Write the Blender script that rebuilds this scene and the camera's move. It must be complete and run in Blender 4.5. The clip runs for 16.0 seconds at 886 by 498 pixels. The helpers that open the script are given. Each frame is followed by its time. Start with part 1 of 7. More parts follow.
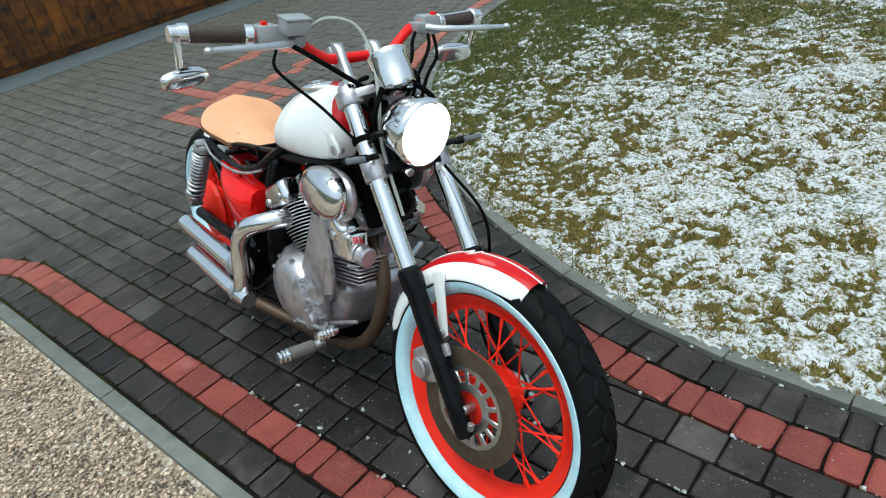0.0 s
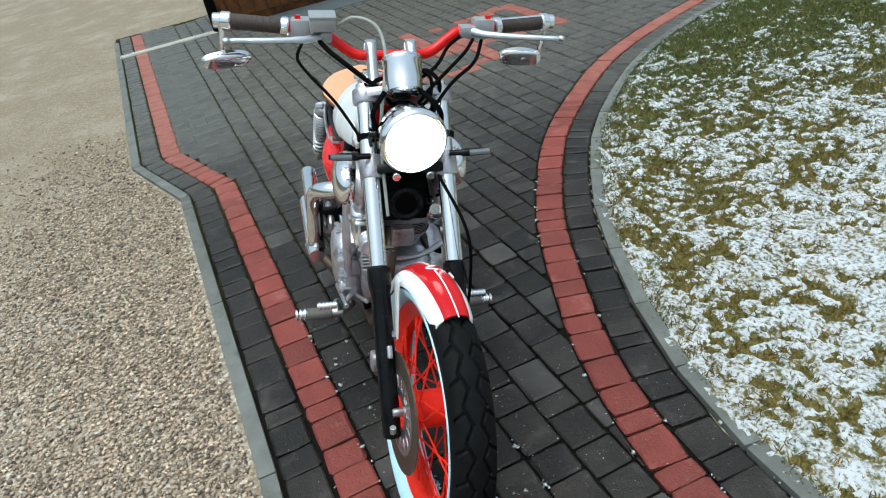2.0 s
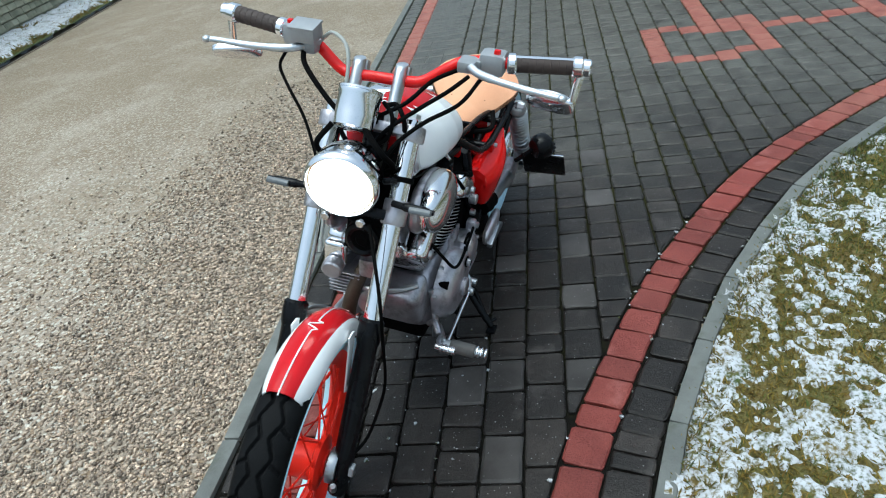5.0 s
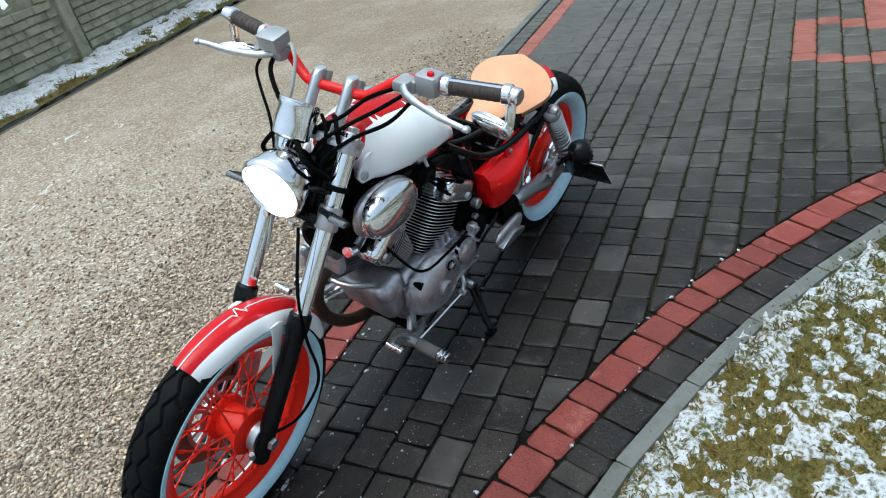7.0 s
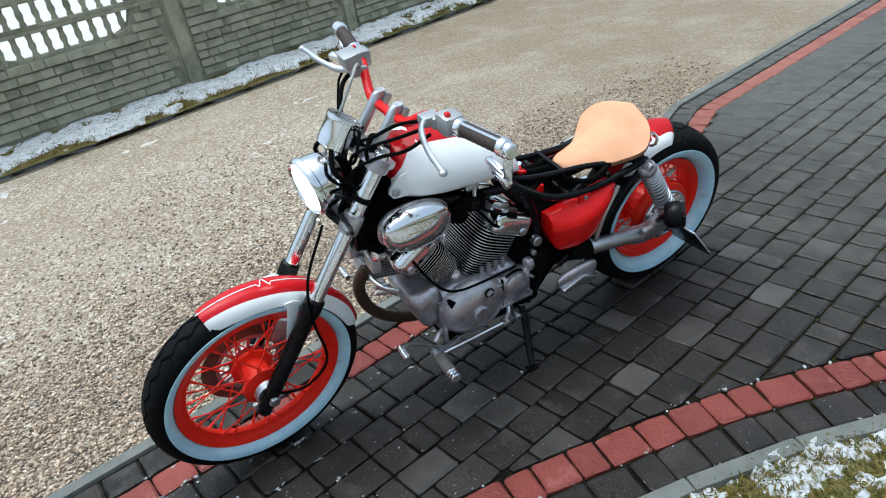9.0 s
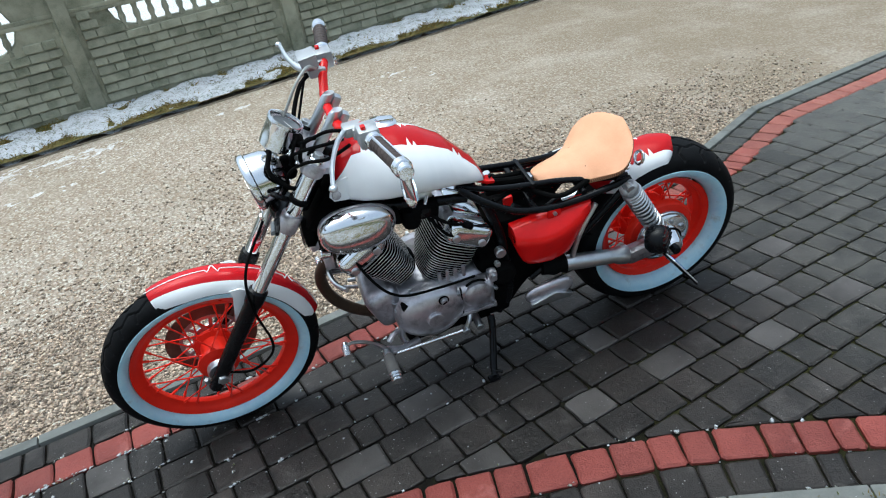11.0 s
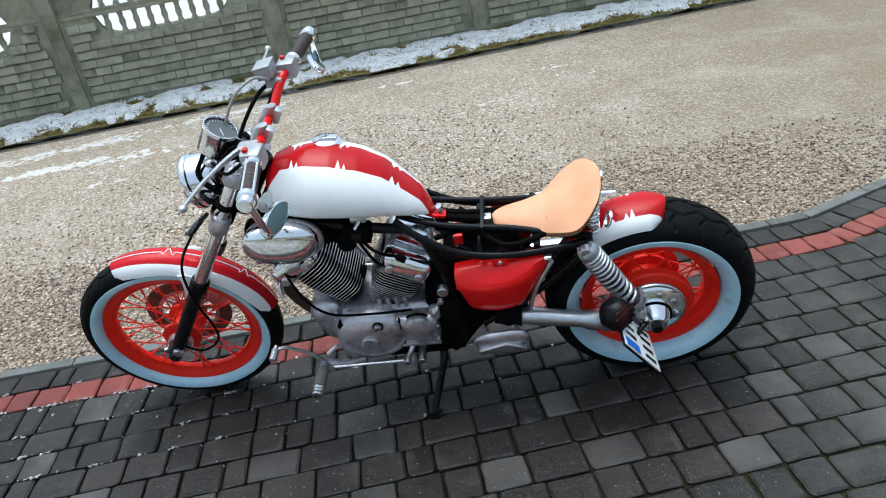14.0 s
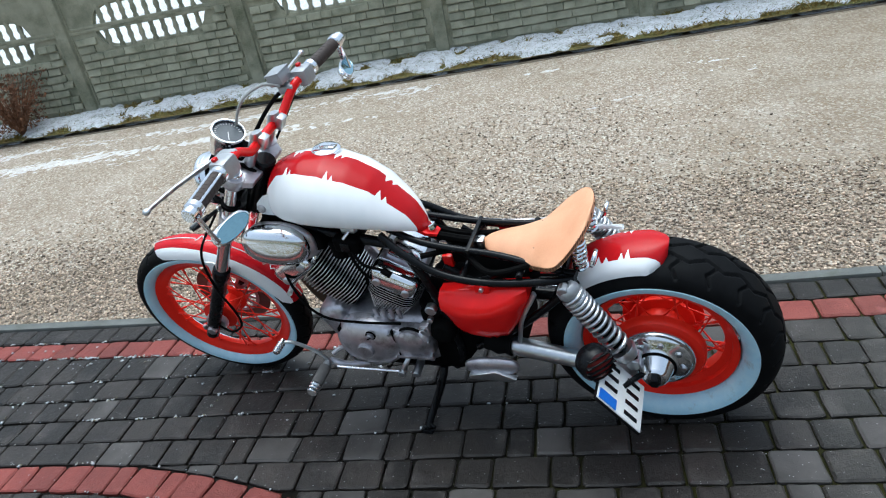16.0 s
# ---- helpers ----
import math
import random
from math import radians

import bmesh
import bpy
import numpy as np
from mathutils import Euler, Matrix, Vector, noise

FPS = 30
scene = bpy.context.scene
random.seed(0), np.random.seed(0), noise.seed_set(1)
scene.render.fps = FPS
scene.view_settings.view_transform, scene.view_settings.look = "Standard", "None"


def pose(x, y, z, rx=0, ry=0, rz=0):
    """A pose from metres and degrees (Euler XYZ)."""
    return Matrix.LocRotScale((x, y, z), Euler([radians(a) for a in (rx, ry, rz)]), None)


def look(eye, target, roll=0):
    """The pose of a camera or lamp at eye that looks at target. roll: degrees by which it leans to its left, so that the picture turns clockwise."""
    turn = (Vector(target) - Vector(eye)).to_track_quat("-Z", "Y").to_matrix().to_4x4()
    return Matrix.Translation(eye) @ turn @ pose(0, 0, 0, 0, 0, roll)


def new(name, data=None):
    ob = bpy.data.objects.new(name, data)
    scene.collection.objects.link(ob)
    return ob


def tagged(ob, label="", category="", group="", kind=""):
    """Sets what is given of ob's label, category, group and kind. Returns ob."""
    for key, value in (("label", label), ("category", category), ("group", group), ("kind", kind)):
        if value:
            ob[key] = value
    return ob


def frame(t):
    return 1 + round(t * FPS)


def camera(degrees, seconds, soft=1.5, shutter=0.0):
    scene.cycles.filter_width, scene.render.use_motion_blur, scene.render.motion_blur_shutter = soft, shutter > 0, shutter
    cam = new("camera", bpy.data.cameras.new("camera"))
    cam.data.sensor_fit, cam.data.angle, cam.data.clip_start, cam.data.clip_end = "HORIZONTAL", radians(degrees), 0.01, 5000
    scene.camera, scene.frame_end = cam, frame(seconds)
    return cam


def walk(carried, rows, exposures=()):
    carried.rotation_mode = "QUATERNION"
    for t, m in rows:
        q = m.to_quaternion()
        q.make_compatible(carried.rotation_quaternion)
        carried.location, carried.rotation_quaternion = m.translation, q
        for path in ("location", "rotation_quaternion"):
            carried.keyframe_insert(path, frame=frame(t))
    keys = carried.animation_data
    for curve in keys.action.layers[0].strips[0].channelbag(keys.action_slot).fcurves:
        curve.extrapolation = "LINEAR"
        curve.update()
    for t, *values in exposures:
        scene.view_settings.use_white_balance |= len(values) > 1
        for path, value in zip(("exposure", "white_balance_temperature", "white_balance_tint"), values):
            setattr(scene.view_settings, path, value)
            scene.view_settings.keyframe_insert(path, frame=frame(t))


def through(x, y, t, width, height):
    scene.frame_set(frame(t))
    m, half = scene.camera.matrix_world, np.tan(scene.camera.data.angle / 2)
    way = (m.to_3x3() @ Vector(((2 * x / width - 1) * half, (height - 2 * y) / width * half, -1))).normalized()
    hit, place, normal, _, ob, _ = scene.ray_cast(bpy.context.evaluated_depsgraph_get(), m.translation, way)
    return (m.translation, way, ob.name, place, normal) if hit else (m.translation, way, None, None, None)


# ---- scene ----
cam = camera(65.3, 16.0, soft=1.1)
PATH = [
    (0, (0.989, -0.708, 1.466), (-0.473, 0.144, 0.4), -10.3),
    (0.5, (1.031, -0.545, 1.472), (-0.497, 0.194, 0.414), -8.9),
    (1, (1.098, -0.384, 1.479), (-0.529, 0.178, 0.46), -9.7),
    (1.5, (1.196, -0.198, 1.487), (-0.466, 0.1, 0.416), -8.9),
    (2, (1.206, -0.059, 1.479), (-0.489, 0.057, 0.424), -11.6),
    (2.5, (1.103, 0.057, 1.496), (-0.575, 0.063, 0.407), -10.1),
    (3, (1.064, 0.182, 1.499), (-0.628, 0.079, 0.439), -11.0),
    (3.5, (1.093, 0.38, 1.501), (-0.551, 0.014, 0.422), -10.7),
    (4, (1.084, 0.558, 1.504), (-0.482, 0.02, 0.381), -12.0),
    (4.5, (0.941, 0.675, 1.479), (-0.607, 0.015, 0.397), -11.6),
    (5, (0.802, 0.772, 1.485), (-0.697, 0.004, 0.407), -11.6),
    (5.2, (0.762, 0.817, 1.48), (-0.697, -0.024, 0.402), -12.0),
    (7.3, (0.429, 1.387, 1.499), (-0.643, 0.068, 0.445), -14.1),
    (7.5, (0.391, 1.461, 1.5), (-0.589, 0.069, 0.451), -13.6),
    (8, (0.315, 1.627, 1.505), (-0.448, 0.121, 0.433), -11.4),
    (8.5, (0.208, 1.694, 1.508), (-0.472, 0.121, 0.476), -13.1),
    (9, (0.066, 1.688, 1.502), (-0.586, 0.049, 0.558), -11.2),
    (9.5, (-0.045, 1.697, 1.51), (-0.661, 0.05, 0.558), -11.7),
    (9.7, (-0.082, 1.742, 1.518), (-0.666, 0.077, 0.576), -11.9),
    (11.8, (-0.65, 1.826, 1.5), (-0.766, 0.08, 0.531), -12.0),
    (12, (-0.694, 1.809, 1.508), (-0.772, 0.061, 0.541), -12.3),
    (12.5, (-0.865, 1.833, 1.488), (-0.783, 0.072, 0.543), -9.1),
    (13, (-1.053, 1.865, 1.482), (-0.796, 0.117, 0.545), -9.6),
    (13.5, (-1.178, 1.83, 1.472), (-0.898, 0.074, 0.557), -11.5),
    (14, (-1.259, 1.725, 1.482), (-0.917, -0.018, 0.562), -9.9),
    (14.5, (-1.35, 1.623, 1.492), (-0.861, -0.086, 0.574), -10.8),
    (15, (-1.478, 1.582, 1.481), (-0.819, -0.062, 0.553), -10.9),
    (15.5, (-1.683, 1.544, 1.479), (-0.863, -0.021, 0.542), -10.9),
    (16, (-1.777, 1.483, 1.47), (-0.915, -0.088, 0.582), -11.8),
]
walk(cam, [(t, look(eye, target, roll)) for t, eye, target, roll in PATH], exposures=((0.0, 0.38, 5900, -7), (3.5, 0.41, 5700, -4), (5.0, 0.41, 5580, -5), (8.0, 0.50, 5700, -2), (12.5, 0.54, 5650, -1), (16.0, 0.52, 5600, 0)))

# ---- world and light: a dull winter afternoon under an even cloud cover ----
world = bpy.data.worlds.new("world")
scene.world = world
world.use_nodes = True
wn = world.node_tree
sky = wn.nodes.new("ShaderNodeTexSky")
sky.sky_type, sky.sun_disc = "NISHITA", False
sky.sun_elevation, sky.sun_rotation = radians(80), radians(130)
sky.air_density, sky.dust_density, sky.ozone_density = 1.0, 6.0, 1.0
cloud = wn.nodes.new("ShaderNodeHueSaturation")  # cloud washes the blue out
cloud.inputs["Saturation"].default_value = 0.55
wn.links.new(sky.outputs[0], cloud.inputs["Color"])
wn.links.new(cloud.outputs[0], wn.nodes["Background"].inputs[0])
wn.nodes["Background"].inputs[1].default_value = 0.15
sun = new("sun", bpy.data.lights.new("sun", "SUN"))
sun.data.energy, sun.data.angle, sun.data.color = 0.90, radians(60), (1.0, 0.98, 0.94)
sun.matrix_world = look((0.86, -0.72, 7.0), (0, 0, 0))

# ---- node helpers and materials ----


def calc(nt, op, *args):
    n = nt.nodes.new("ShaderNodeMath")
    n.operation = op
    for i, a in enumerate(args):
        if isinstance(a, (int, float)):
            n.inputs[i].default_value = a
        else:
            nt.links.new(a, n.inputs[i])
    return n.outputs[0]


def blend(nt, fac, a, b):
    n = nt.nodes.new("ShaderNodeMix")
    n.data_type = "RGBA"
    for sock, v in ((n.inputs[0], fac), (n.inputs[6], a), (n.inputs[7], b)):
        if isinstance(v, (int, float)):
            sock.default_value = v
        elif isinstance(v, tuple):
            sock.default_value = (*v, 1)
        else:
            nt.links.new(v, sock)
    return n.outputs[2]


def noise_at(nt, coord, scale, detail=4.0, rough=0.6):
    n = nt.nodes.new("ShaderNodeTexNoise")
    n.inputs["Scale"].default_value, n.inputs["Detail"].default_value, n.inputs["Roughness"].default_value = scale, detail, rough
    nt.links.new(coord, n.inputs["Vector"])
    return n.outputs[0]


def ramp(nt, value, lo, hi):
    n = nt.nodes.new("ShaderNodeMapRange")
    n.clamp = True
    nt.links.new(value, n.inputs[0])
    n.inputs[1].default_value, n.inputs[2].default_value = lo, hi
    return n.outputs[0]


def surf(name, c1, c2, scale=12, rough=0.5, metal=0.0, bump=0.15, grain=150, depth=0.002, spread=0.12, rnd=0.0, island=False,
         coat=0.0, spec=0.5, lump=0.0, specks=False, stain=None, stain_scale=4.0, stain_at=(0.55, 0.7), far_tone=None):
    """A surface with two scales of colour, uneven gloss and fine relief."""
    m = bpy.data.materials.new(name)
    m.use_nodes = True
    nt = m.node_tree
    p = nt.nodes["Principled BSDF"]
    co = nt.nodes.new("ShaderNodeTexCoord").outputs["Object"]
    if rnd:
        geo = nt.nodes.new("ShaderNodeNewGeometry").outputs["Random Per Island"] if island else nt.nodes.new("ShaderNodeObjectInfo").outputs["Random"]
        shift = nt.nodes.new("ShaderNodeVectorMath")
        shift.operation = "ADD"
        mul = calc(nt, "MULTIPLY", geo, 37.0)
        nt.links.new(co, shift.inputs[0])
        nt.links.new(mul, shift.inputs[1])
        co = shift.outputs[0]
    big, fine = noise_at(nt, co, scale), noise_at(nt, co, grain, 3.0)
    col = blend(nt, ramp(nt, big, 0.3, 0.7), c1, c2)
    if rnd:
        n = nt.nodes.new("ShaderNodeHueSaturation")
        n.inputs["Saturation"].default_value = 1.0
        nt.links.new(calc(nt, "ADD", 1.0 - rnd, calc(nt, "MULTIPLY", geo, 2 * rnd)), n.inputs["Value"])
        nt.links.new(col, n.inputs["Color"])
        col = n.outputs[0]
    if stain:
        col = blend(nt, ramp(nt, noise_at(nt, co, stain_scale, 6.0, 0.65), *stain_at), col, stain)
    col = blend(nt, calc(nt, "MULTIPLY", ramp(nt, fine, 0.35, 0.65), spread), col, tuple(min(1.0, v * 1.6 + 0.02) for v in c2))
    # blends into another tone towards -x, its edge broken up by noise
    if far_tone:
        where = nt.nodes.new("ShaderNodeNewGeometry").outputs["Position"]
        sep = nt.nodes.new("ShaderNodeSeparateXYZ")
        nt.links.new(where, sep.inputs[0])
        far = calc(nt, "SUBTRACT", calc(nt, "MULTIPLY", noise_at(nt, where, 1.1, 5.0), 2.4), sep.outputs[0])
        col = blend(nt, calc(nt, "MULTIPLY", ramp(nt, far, 2.9, 4.6), ramp(nt, big, 0.1, 0.6)), col, far_tone)
    if specks:
        dots = nt.nodes.new("ShaderNodeTexVoronoi")
        dots.inputs["Scale"].default_value = 120.0
        nt.links.new(co, dots.inputs["Vector"])
        tone = nt.nodes.new("ShaderNodeSeparateColor")
        nt.links.new(dots.outputs["Color"], tone.inputs[0])
        near = calc(nt, "LESS_THAN", dots.outputs["Distance"], calc(nt, "MULTIPLY", calc(nt, "SUBTRACT", tone.outputs[0], 0.77), 1.0))
        col = blend(nt, near, col, (0.30, 0.29, 0.29))
    nt.links.new(col, p.inputs["Base Color"])
    nt.links.new(calc(nt, "ADD", rough - 0.08, calc(nt, "MULTIPLY", big, 0.16)), p.inputs["Roughness"])
    p.inputs["Metallic"].default_value, p.inputs["Coat Weight"].default_value, p.inputs["Coat Roughness"].default_value = metal, coat, 0.05
    p.inputs["Specular IOR Level"].default_value = spec
    if bump:
        b = nt.nodes.new("ShaderNodeBump")
        b.inputs["Strength"].default_value, b.inputs["Distance"].default_value = bump, depth
        high = fine if not lump else calc(nt, "ADD", calc(nt, "MULTIPLY", fine, 0.5), calc(nt, "MULTIPLY", noise_at(nt, co, 38.0, 3.0), lump))
        nt.links.new(high, b.inputs["Height"])
        nt.links.new(b.outputs[0], p.inputs["Normal"])
    return m


def banded(name, inner, outer, line, half, slope, spikes, x0, axis=0, rough=0.16, shift=0.0, drift=0.0, flare=None):
    """Paint with a middle band whose edges run like a pulse trace: inner within half - slope * (x - x0)^2 of the middle, outer beyond."""
    m = bpy.data.materials.new(name)
    m.use_nodes = True
    nt = m.node_tree
    p = nt.nodes["Principled BSDF"]
    tc = nt.nodes.new("ShaderNodeTexCoord").outputs["Object"]
    sep = nt.nodes.new("ShaderNodeSeparateXYZ")
    nt.links.new(tc, sep.inputs[0])
    x = sep.outputs[axis]
    from_mid = calc(nt, "SUBTRACT", x, x0)
    y = calc(nt, "SUBTRACT", sep.outputs[1], calc(nt, "ADD", shift, calc(nt, "MULTIPLY", calc(nt, "MINIMUM", from_mid, 0.0), drift)))
    edge = calc(nt, "SUBTRACT", half, calc(nt, "MULTIPLY", calc(nt, "MULTIPLY", from_mid, from_mid), slope))
    if flare:
        edge = calc(nt, "ADD", edge, calc(nt, "MULTIPLY", calc(nt, "MAXIMUM", 0.0, calc(nt, "SUBTRACT", calc(nt, "ADD", x, calc(nt, "MULTIPLY", calc(nt, "SUBTRACT", sep.outputs[2], 0.95), 0.9)), flare)), 5.0))
    trace = calc(nt, "MULTIPLY", 0.0, x)
    for at, wide, high in spikes:
        pulse = calc(nt, "MAXIMUM", 0.0, calc(nt, "SUBTRACT", 1.0, calc(nt, "DIVIDE", calc(nt, "ABSOLUTE", calc(nt, "SUBTRACT", x, at)), wide)))
        trace = calc(nt, "ADD", trace, calc(nt, "MULTIPLY", pulse, high))
    off = calc(nt, "SUBTRACT", calc(nt, "ABSOLUTE", y), calc(nt, "ADD", edge, trace))
    big = noise_at(nt, tc, 9.0)
    col = blend(nt, calc(nt, "GREATER_THAN", off, 0.0), blend(nt, big, inner, tuple(v * 0.75 for v in inner)), blend(nt, big, outer, tuple(v * 0.93 for v in outer)))
    if line:
        mid = calc(nt, "LESS_THAN", calc(nt, "ABSOLUTE", calc(nt, "SUBTRACT", calc(nt, "ABSOLUTE", calc(nt, "SUBTRACT", y, calc(nt, "MULTIPLY", trace, 1.6))), line)), 0.0016)
        col = blend(nt, mid, col, outer)
    nt.links.new(col, p.inputs["Base Color"])
    nt.links.new(calc(nt, "ADD", rough - 0.06, calc(nt, "MULTIPLY", big, 0.12)), p.inputs["Roughness"])
    p.inputs["Coat Weight"].default_value, p.inputs["Specular IOR Level"].default_value = 0.0, 0.18
    return m


def pebbles(name):
    """Packed crushed gravel: small stones, each of its own tint, with dark gaps and broad damp patches."""
    m = bpy.data.materials.new(name)
    m.use_nodes = True
    nt = m.node_tree
    p = nt.nodes["Principled BSDF"]
    co = nt.nodes.new("ShaderNodeTexCoord").outputs["Object"]
    cell = nt.nodes.new("ShaderNodeTexVoronoi")
    cell.inputs["Scale"].default_value = 80.0
    nt.links.new(co, cell.inputs["Vector"])
    tint = nt.nodes.new("ShaderNodeSeparateColor")
    nt.links.new(cell.outputs["Color"], tint.inputs[0])
    col = blend(nt, tint.outputs[0], (0.228, 0.181, 0.134), (0.44, 0.374, 0.302))
    col = blend(nt, calc(nt, "MULTIPLY", calc(nt, "GREATER_THAN", tint.outputs[1], 0.82), 0.8), col, (0.22, 0.15, 0.09))
    col = blend(nt, calc(nt, "MULTIPLY", calc(nt, "GREATER_THAN", tint.outputs[2], 0.85), 0.8), col, (0.60, 0.56, 0.48))
    col = blend(nt, calc(nt, "MULTIPLY", ramp(nt, noise_at(nt, co, 0.8, 5.0), 0.45, 0.75), 0.45), col, (0.235, 0.185, 0.122))
    sep = nt.nodes.new("ShaderNodeSeparateXYZ")
    nt.links.new(co, sep.inputs[0])
    damp = ramp(nt, calc(nt, "SUBTRACT", calc(nt, "MULTIPLY", noise_at(nt, co, 0.6, 4.0), 3.0), sep.outputs[0]), 2.2, 4.8)
    col = blend(nt, calc(nt, "MULTIPLY", damp, 0.72), col, (0.21, 0.168, 0.115))
    col = blend(nt, calc(nt, "MULTIPLY", ramp(nt, noise_at(nt, co, 1.9, 6.0, 0.65), 0.48, 0.72), 0.35), col, (0.53, 0.472, 0.400))
    col = blend(nt, calc(nt, "MULTIPLY", ramp(nt, cell.outputs["Distance"], 0.48, 0.80), 0.35), col, (0.14, 0.105, 0.07))
    nt.links.new(col, p.inputs["Base Color"])
    p.inputs["Roughness"].default_value, p.inputs["Specular IOR Level"].default_value = 0.85, 0.25
    b = nt.nodes.new("ShaderNodeBump")
    b.inputs["Strength"].default_value, b.inputs["Distance"].default_value = 0.9, 0.006
    nt.links.new(calc(nt, "SUBTRACT", 1.0, cell.outputs["Distance"]), b.inputs["Height"])
    nt.links.new(b.outputs[0], p.inputs["Normal"])
    return m


def joint_fill(name):
    """Dark sand between the paving blocks, overgrown with olive moss towards the house."""
    m = bpy.data.materials.new(name)
    m.use_nodes = True
    nt = m.node_tree
    p = nt.nodes["Principled BSDF"]
    co = nt.nodes.new("ShaderNodeTexCoord").outputs["Object"]
    sep = nt.nodes.new("ShaderNodeSeparateXYZ")
    nt.links.new(co, sep.inputs[0])
    grown = ramp(nt, calc(nt, "SUBTRACT", calc(nt, "MULTIPLY", noise_at(nt, co, 4.0, 5.0), 1.6), calc(nt, "MULTIPLY", sep.outputs[0], 0.42)), 1.10, 1.95)
    sand = blend(nt, noise_at(nt, co, 60.0), (0.003, 0.003, 0.0026), (0.010, 0.009, 0.007))
    moss = blend(nt, noise_at(nt, co, 90.0), (0.015, 0.017, 0.004), (0.046, 0.045, 0.010))
    nt.links.new(blend(nt, grown, sand, moss), p.inputs["Base Color"])
    p.inputs["Roughness"].default_value, p.inputs["Specular IOR Level"].default_value = 0.95, 0.1
    b = nt.nodes.new("ShaderNodeBump")
    b.inputs["Strength"].default_value, b.inputs["Distance"].default_value = 0.8, 0.006
    nt.links.new(noise_at(nt, co, 140.0, 3.0), b.inputs["Height"])
    nt.links.new(b.outputs[0], p.inputs["Normal"])
    return m


def thin_snow(name, lo, hi, under=((0.078, 0.105, 0.028), (0.26, 0.195, 0.080)), bright=1.0, far=None):
    """A dusting of snow through which the turf shows in fine specks."""
    m = bpy.data.materials.new(name)
    m.use_nodes = True
    nt = m.node_tree
    p = nt.nodes["Principled BSDF"]
    co = nt.nodes.new("ShaderNodeTexCoord").outputs["Object"]
    fine, mid = noise_at(nt, co, 72.0, 3.0, 0.6), noise_at(nt, co, 14.0, 4.0)
    turf = blend(nt, ramp(nt, noise_at(nt, co, 5.0, 6.0), 0.38, 0.62), *under)
    if far:
        sep = nt.nodes.new("ShaderNodeSeparateXYZ")
        nt.links.new(co, sep.inputs[0])
        away = ramp(nt, calc(nt, "SUBTRACT", calc(nt, "MULTIPLY", noise_at(nt, co, 1.3, 4.0), 1.6), sep.outputs[0]), 1.5, 3.4)
        turf = blend(nt, away, turf, far)
    white = blend(nt, mid, tuple(bright * v for v in (0.80, 0.82, 0.86)), tuple(bright * v for v in (0.46, 0.48, 0.51)))
    through = ramp(nt, calc(nt, "ADD", calc(nt, "MULTIPLY", fine, 0.7), calc(nt, "MULTIPLY", mid, 0.3)), lo, hi)
    nt.links.new(blend(nt, through, white, turf), p.inputs["Base Color"])
    p.inputs["Roughness"].default_value, p.inputs["Specular IOR Level"].default_value = 0.8, 0.2
    b = nt.nodes.new("ShaderNodeBump")
    b.inputs["Strength"].default_value, b.inputs["Distance"].default_value = 0.8, 0.008
    nt.links.new(calc(nt, "SUBTRACT", mid, calc(nt, "MULTIPLY", fine, 0.5)), b.inputs["Height"])
    nt.links.new(b.outputs[0], p.inputs["Normal"])
    return m


def glow(name, colour, strength):
    m = bpy.data.materials.new(name)
    m.use_nodes = True
    p = m.node_tree.nodes["Principled BSDF"]
    p.inputs["Base Color"].default_value, p.inputs["Emission Color"].default_value = (*colour, 1), (*colour, 1)
    p.inputs["Emission Strength"].default_value = strength
    return m


RED, WHITE, PALE = (0.50, 0.008, 0.012), (0.90, 0.91, 0.92), (0.42, 0.68, 0.82)
m_red = surf("red_paint", (0.76, 0.008, 0.008), (0.64, 0.005, 0.006), rough=0.09, bump=0.02, spread=0.0, spec=0.32)
m_rimred = surf("red_rim_paint", (0.88, 0.030, 0.012), (0.76, 0.018, 0.010), rough=0.30, bump=0.05, spread=0.0, spec=0.22)
m_white = surf("white_paint", WHITE, (0.76, 0.78, 0.79), rough=0.25, bump=0.03, spread=0.0, coat=0.4)
m_wall = surf("whitewall_paint", PALE, (0.56, 0.78, 0.87), scale=25, rough=0.6, bump=0.1, spread=0.05, stain=(0.36, 0.48, 0.52), stain_scale=22, stain_at=(0.6, 0.75))
m_chrome = surf("chrome", (0.90, 0.91, 0.93), (0.84, 0.85, 0.87), rough=0.13, metal=1.0, bump=0.02, spread=0.0)
m_steel = surf("brushed_steel", (0.62, 0.64, 0.66), (0.50, 0.52, 0.54), scale=30, rough=0.36, metal=1.0, bump=0.05, spread=0.05)
m_alloy = surf("cast_alloy", (0.66, 0.64, 0.67), (0.42, 0.40, 0.43), scale=18, rough=0.34, metal=0.78, bump=0.25, spread=0.06, stain=(0.12, 0.11, 0.11), stain_scale=17, stain_at=(0.50, 0.74))
m_fin = surf("cooling_fin_metal", (0.80, 0.79, 0.80), (0.60, 0.59, 0.60), scale=22, rough=0.36, metal=0.75, bump=0.1)
m_switch = surf("silver_switch_alloy", (0.42, 0.43, 0.445), (0.32, 0.33, 0.34), scale=16, rough=0.38, metal=0.45, bump=0.08, spread=0.05)
m_black = surf("black_paint", (0.003, 0.0032, 0.004), (0.006, 0.0065, 0.0075), rough=0.26, bump=0.05, spread=0.0, spec=0.16)
m_matt = surf("matt_black", (0.002, 0.002, 0.002), (0.005, 0.005, 0.005), rough=0.7, bump=0.15, spread=0.0, spec=0.03)
m_tyre = surf("tyre_rubber", (0.0038, 0.004, 0.0043), (0.0072, 0.0075, 0.0082), scale=30, spread=0.05, spec=0.07, rough=0.60, bump=0.15, grain=300)
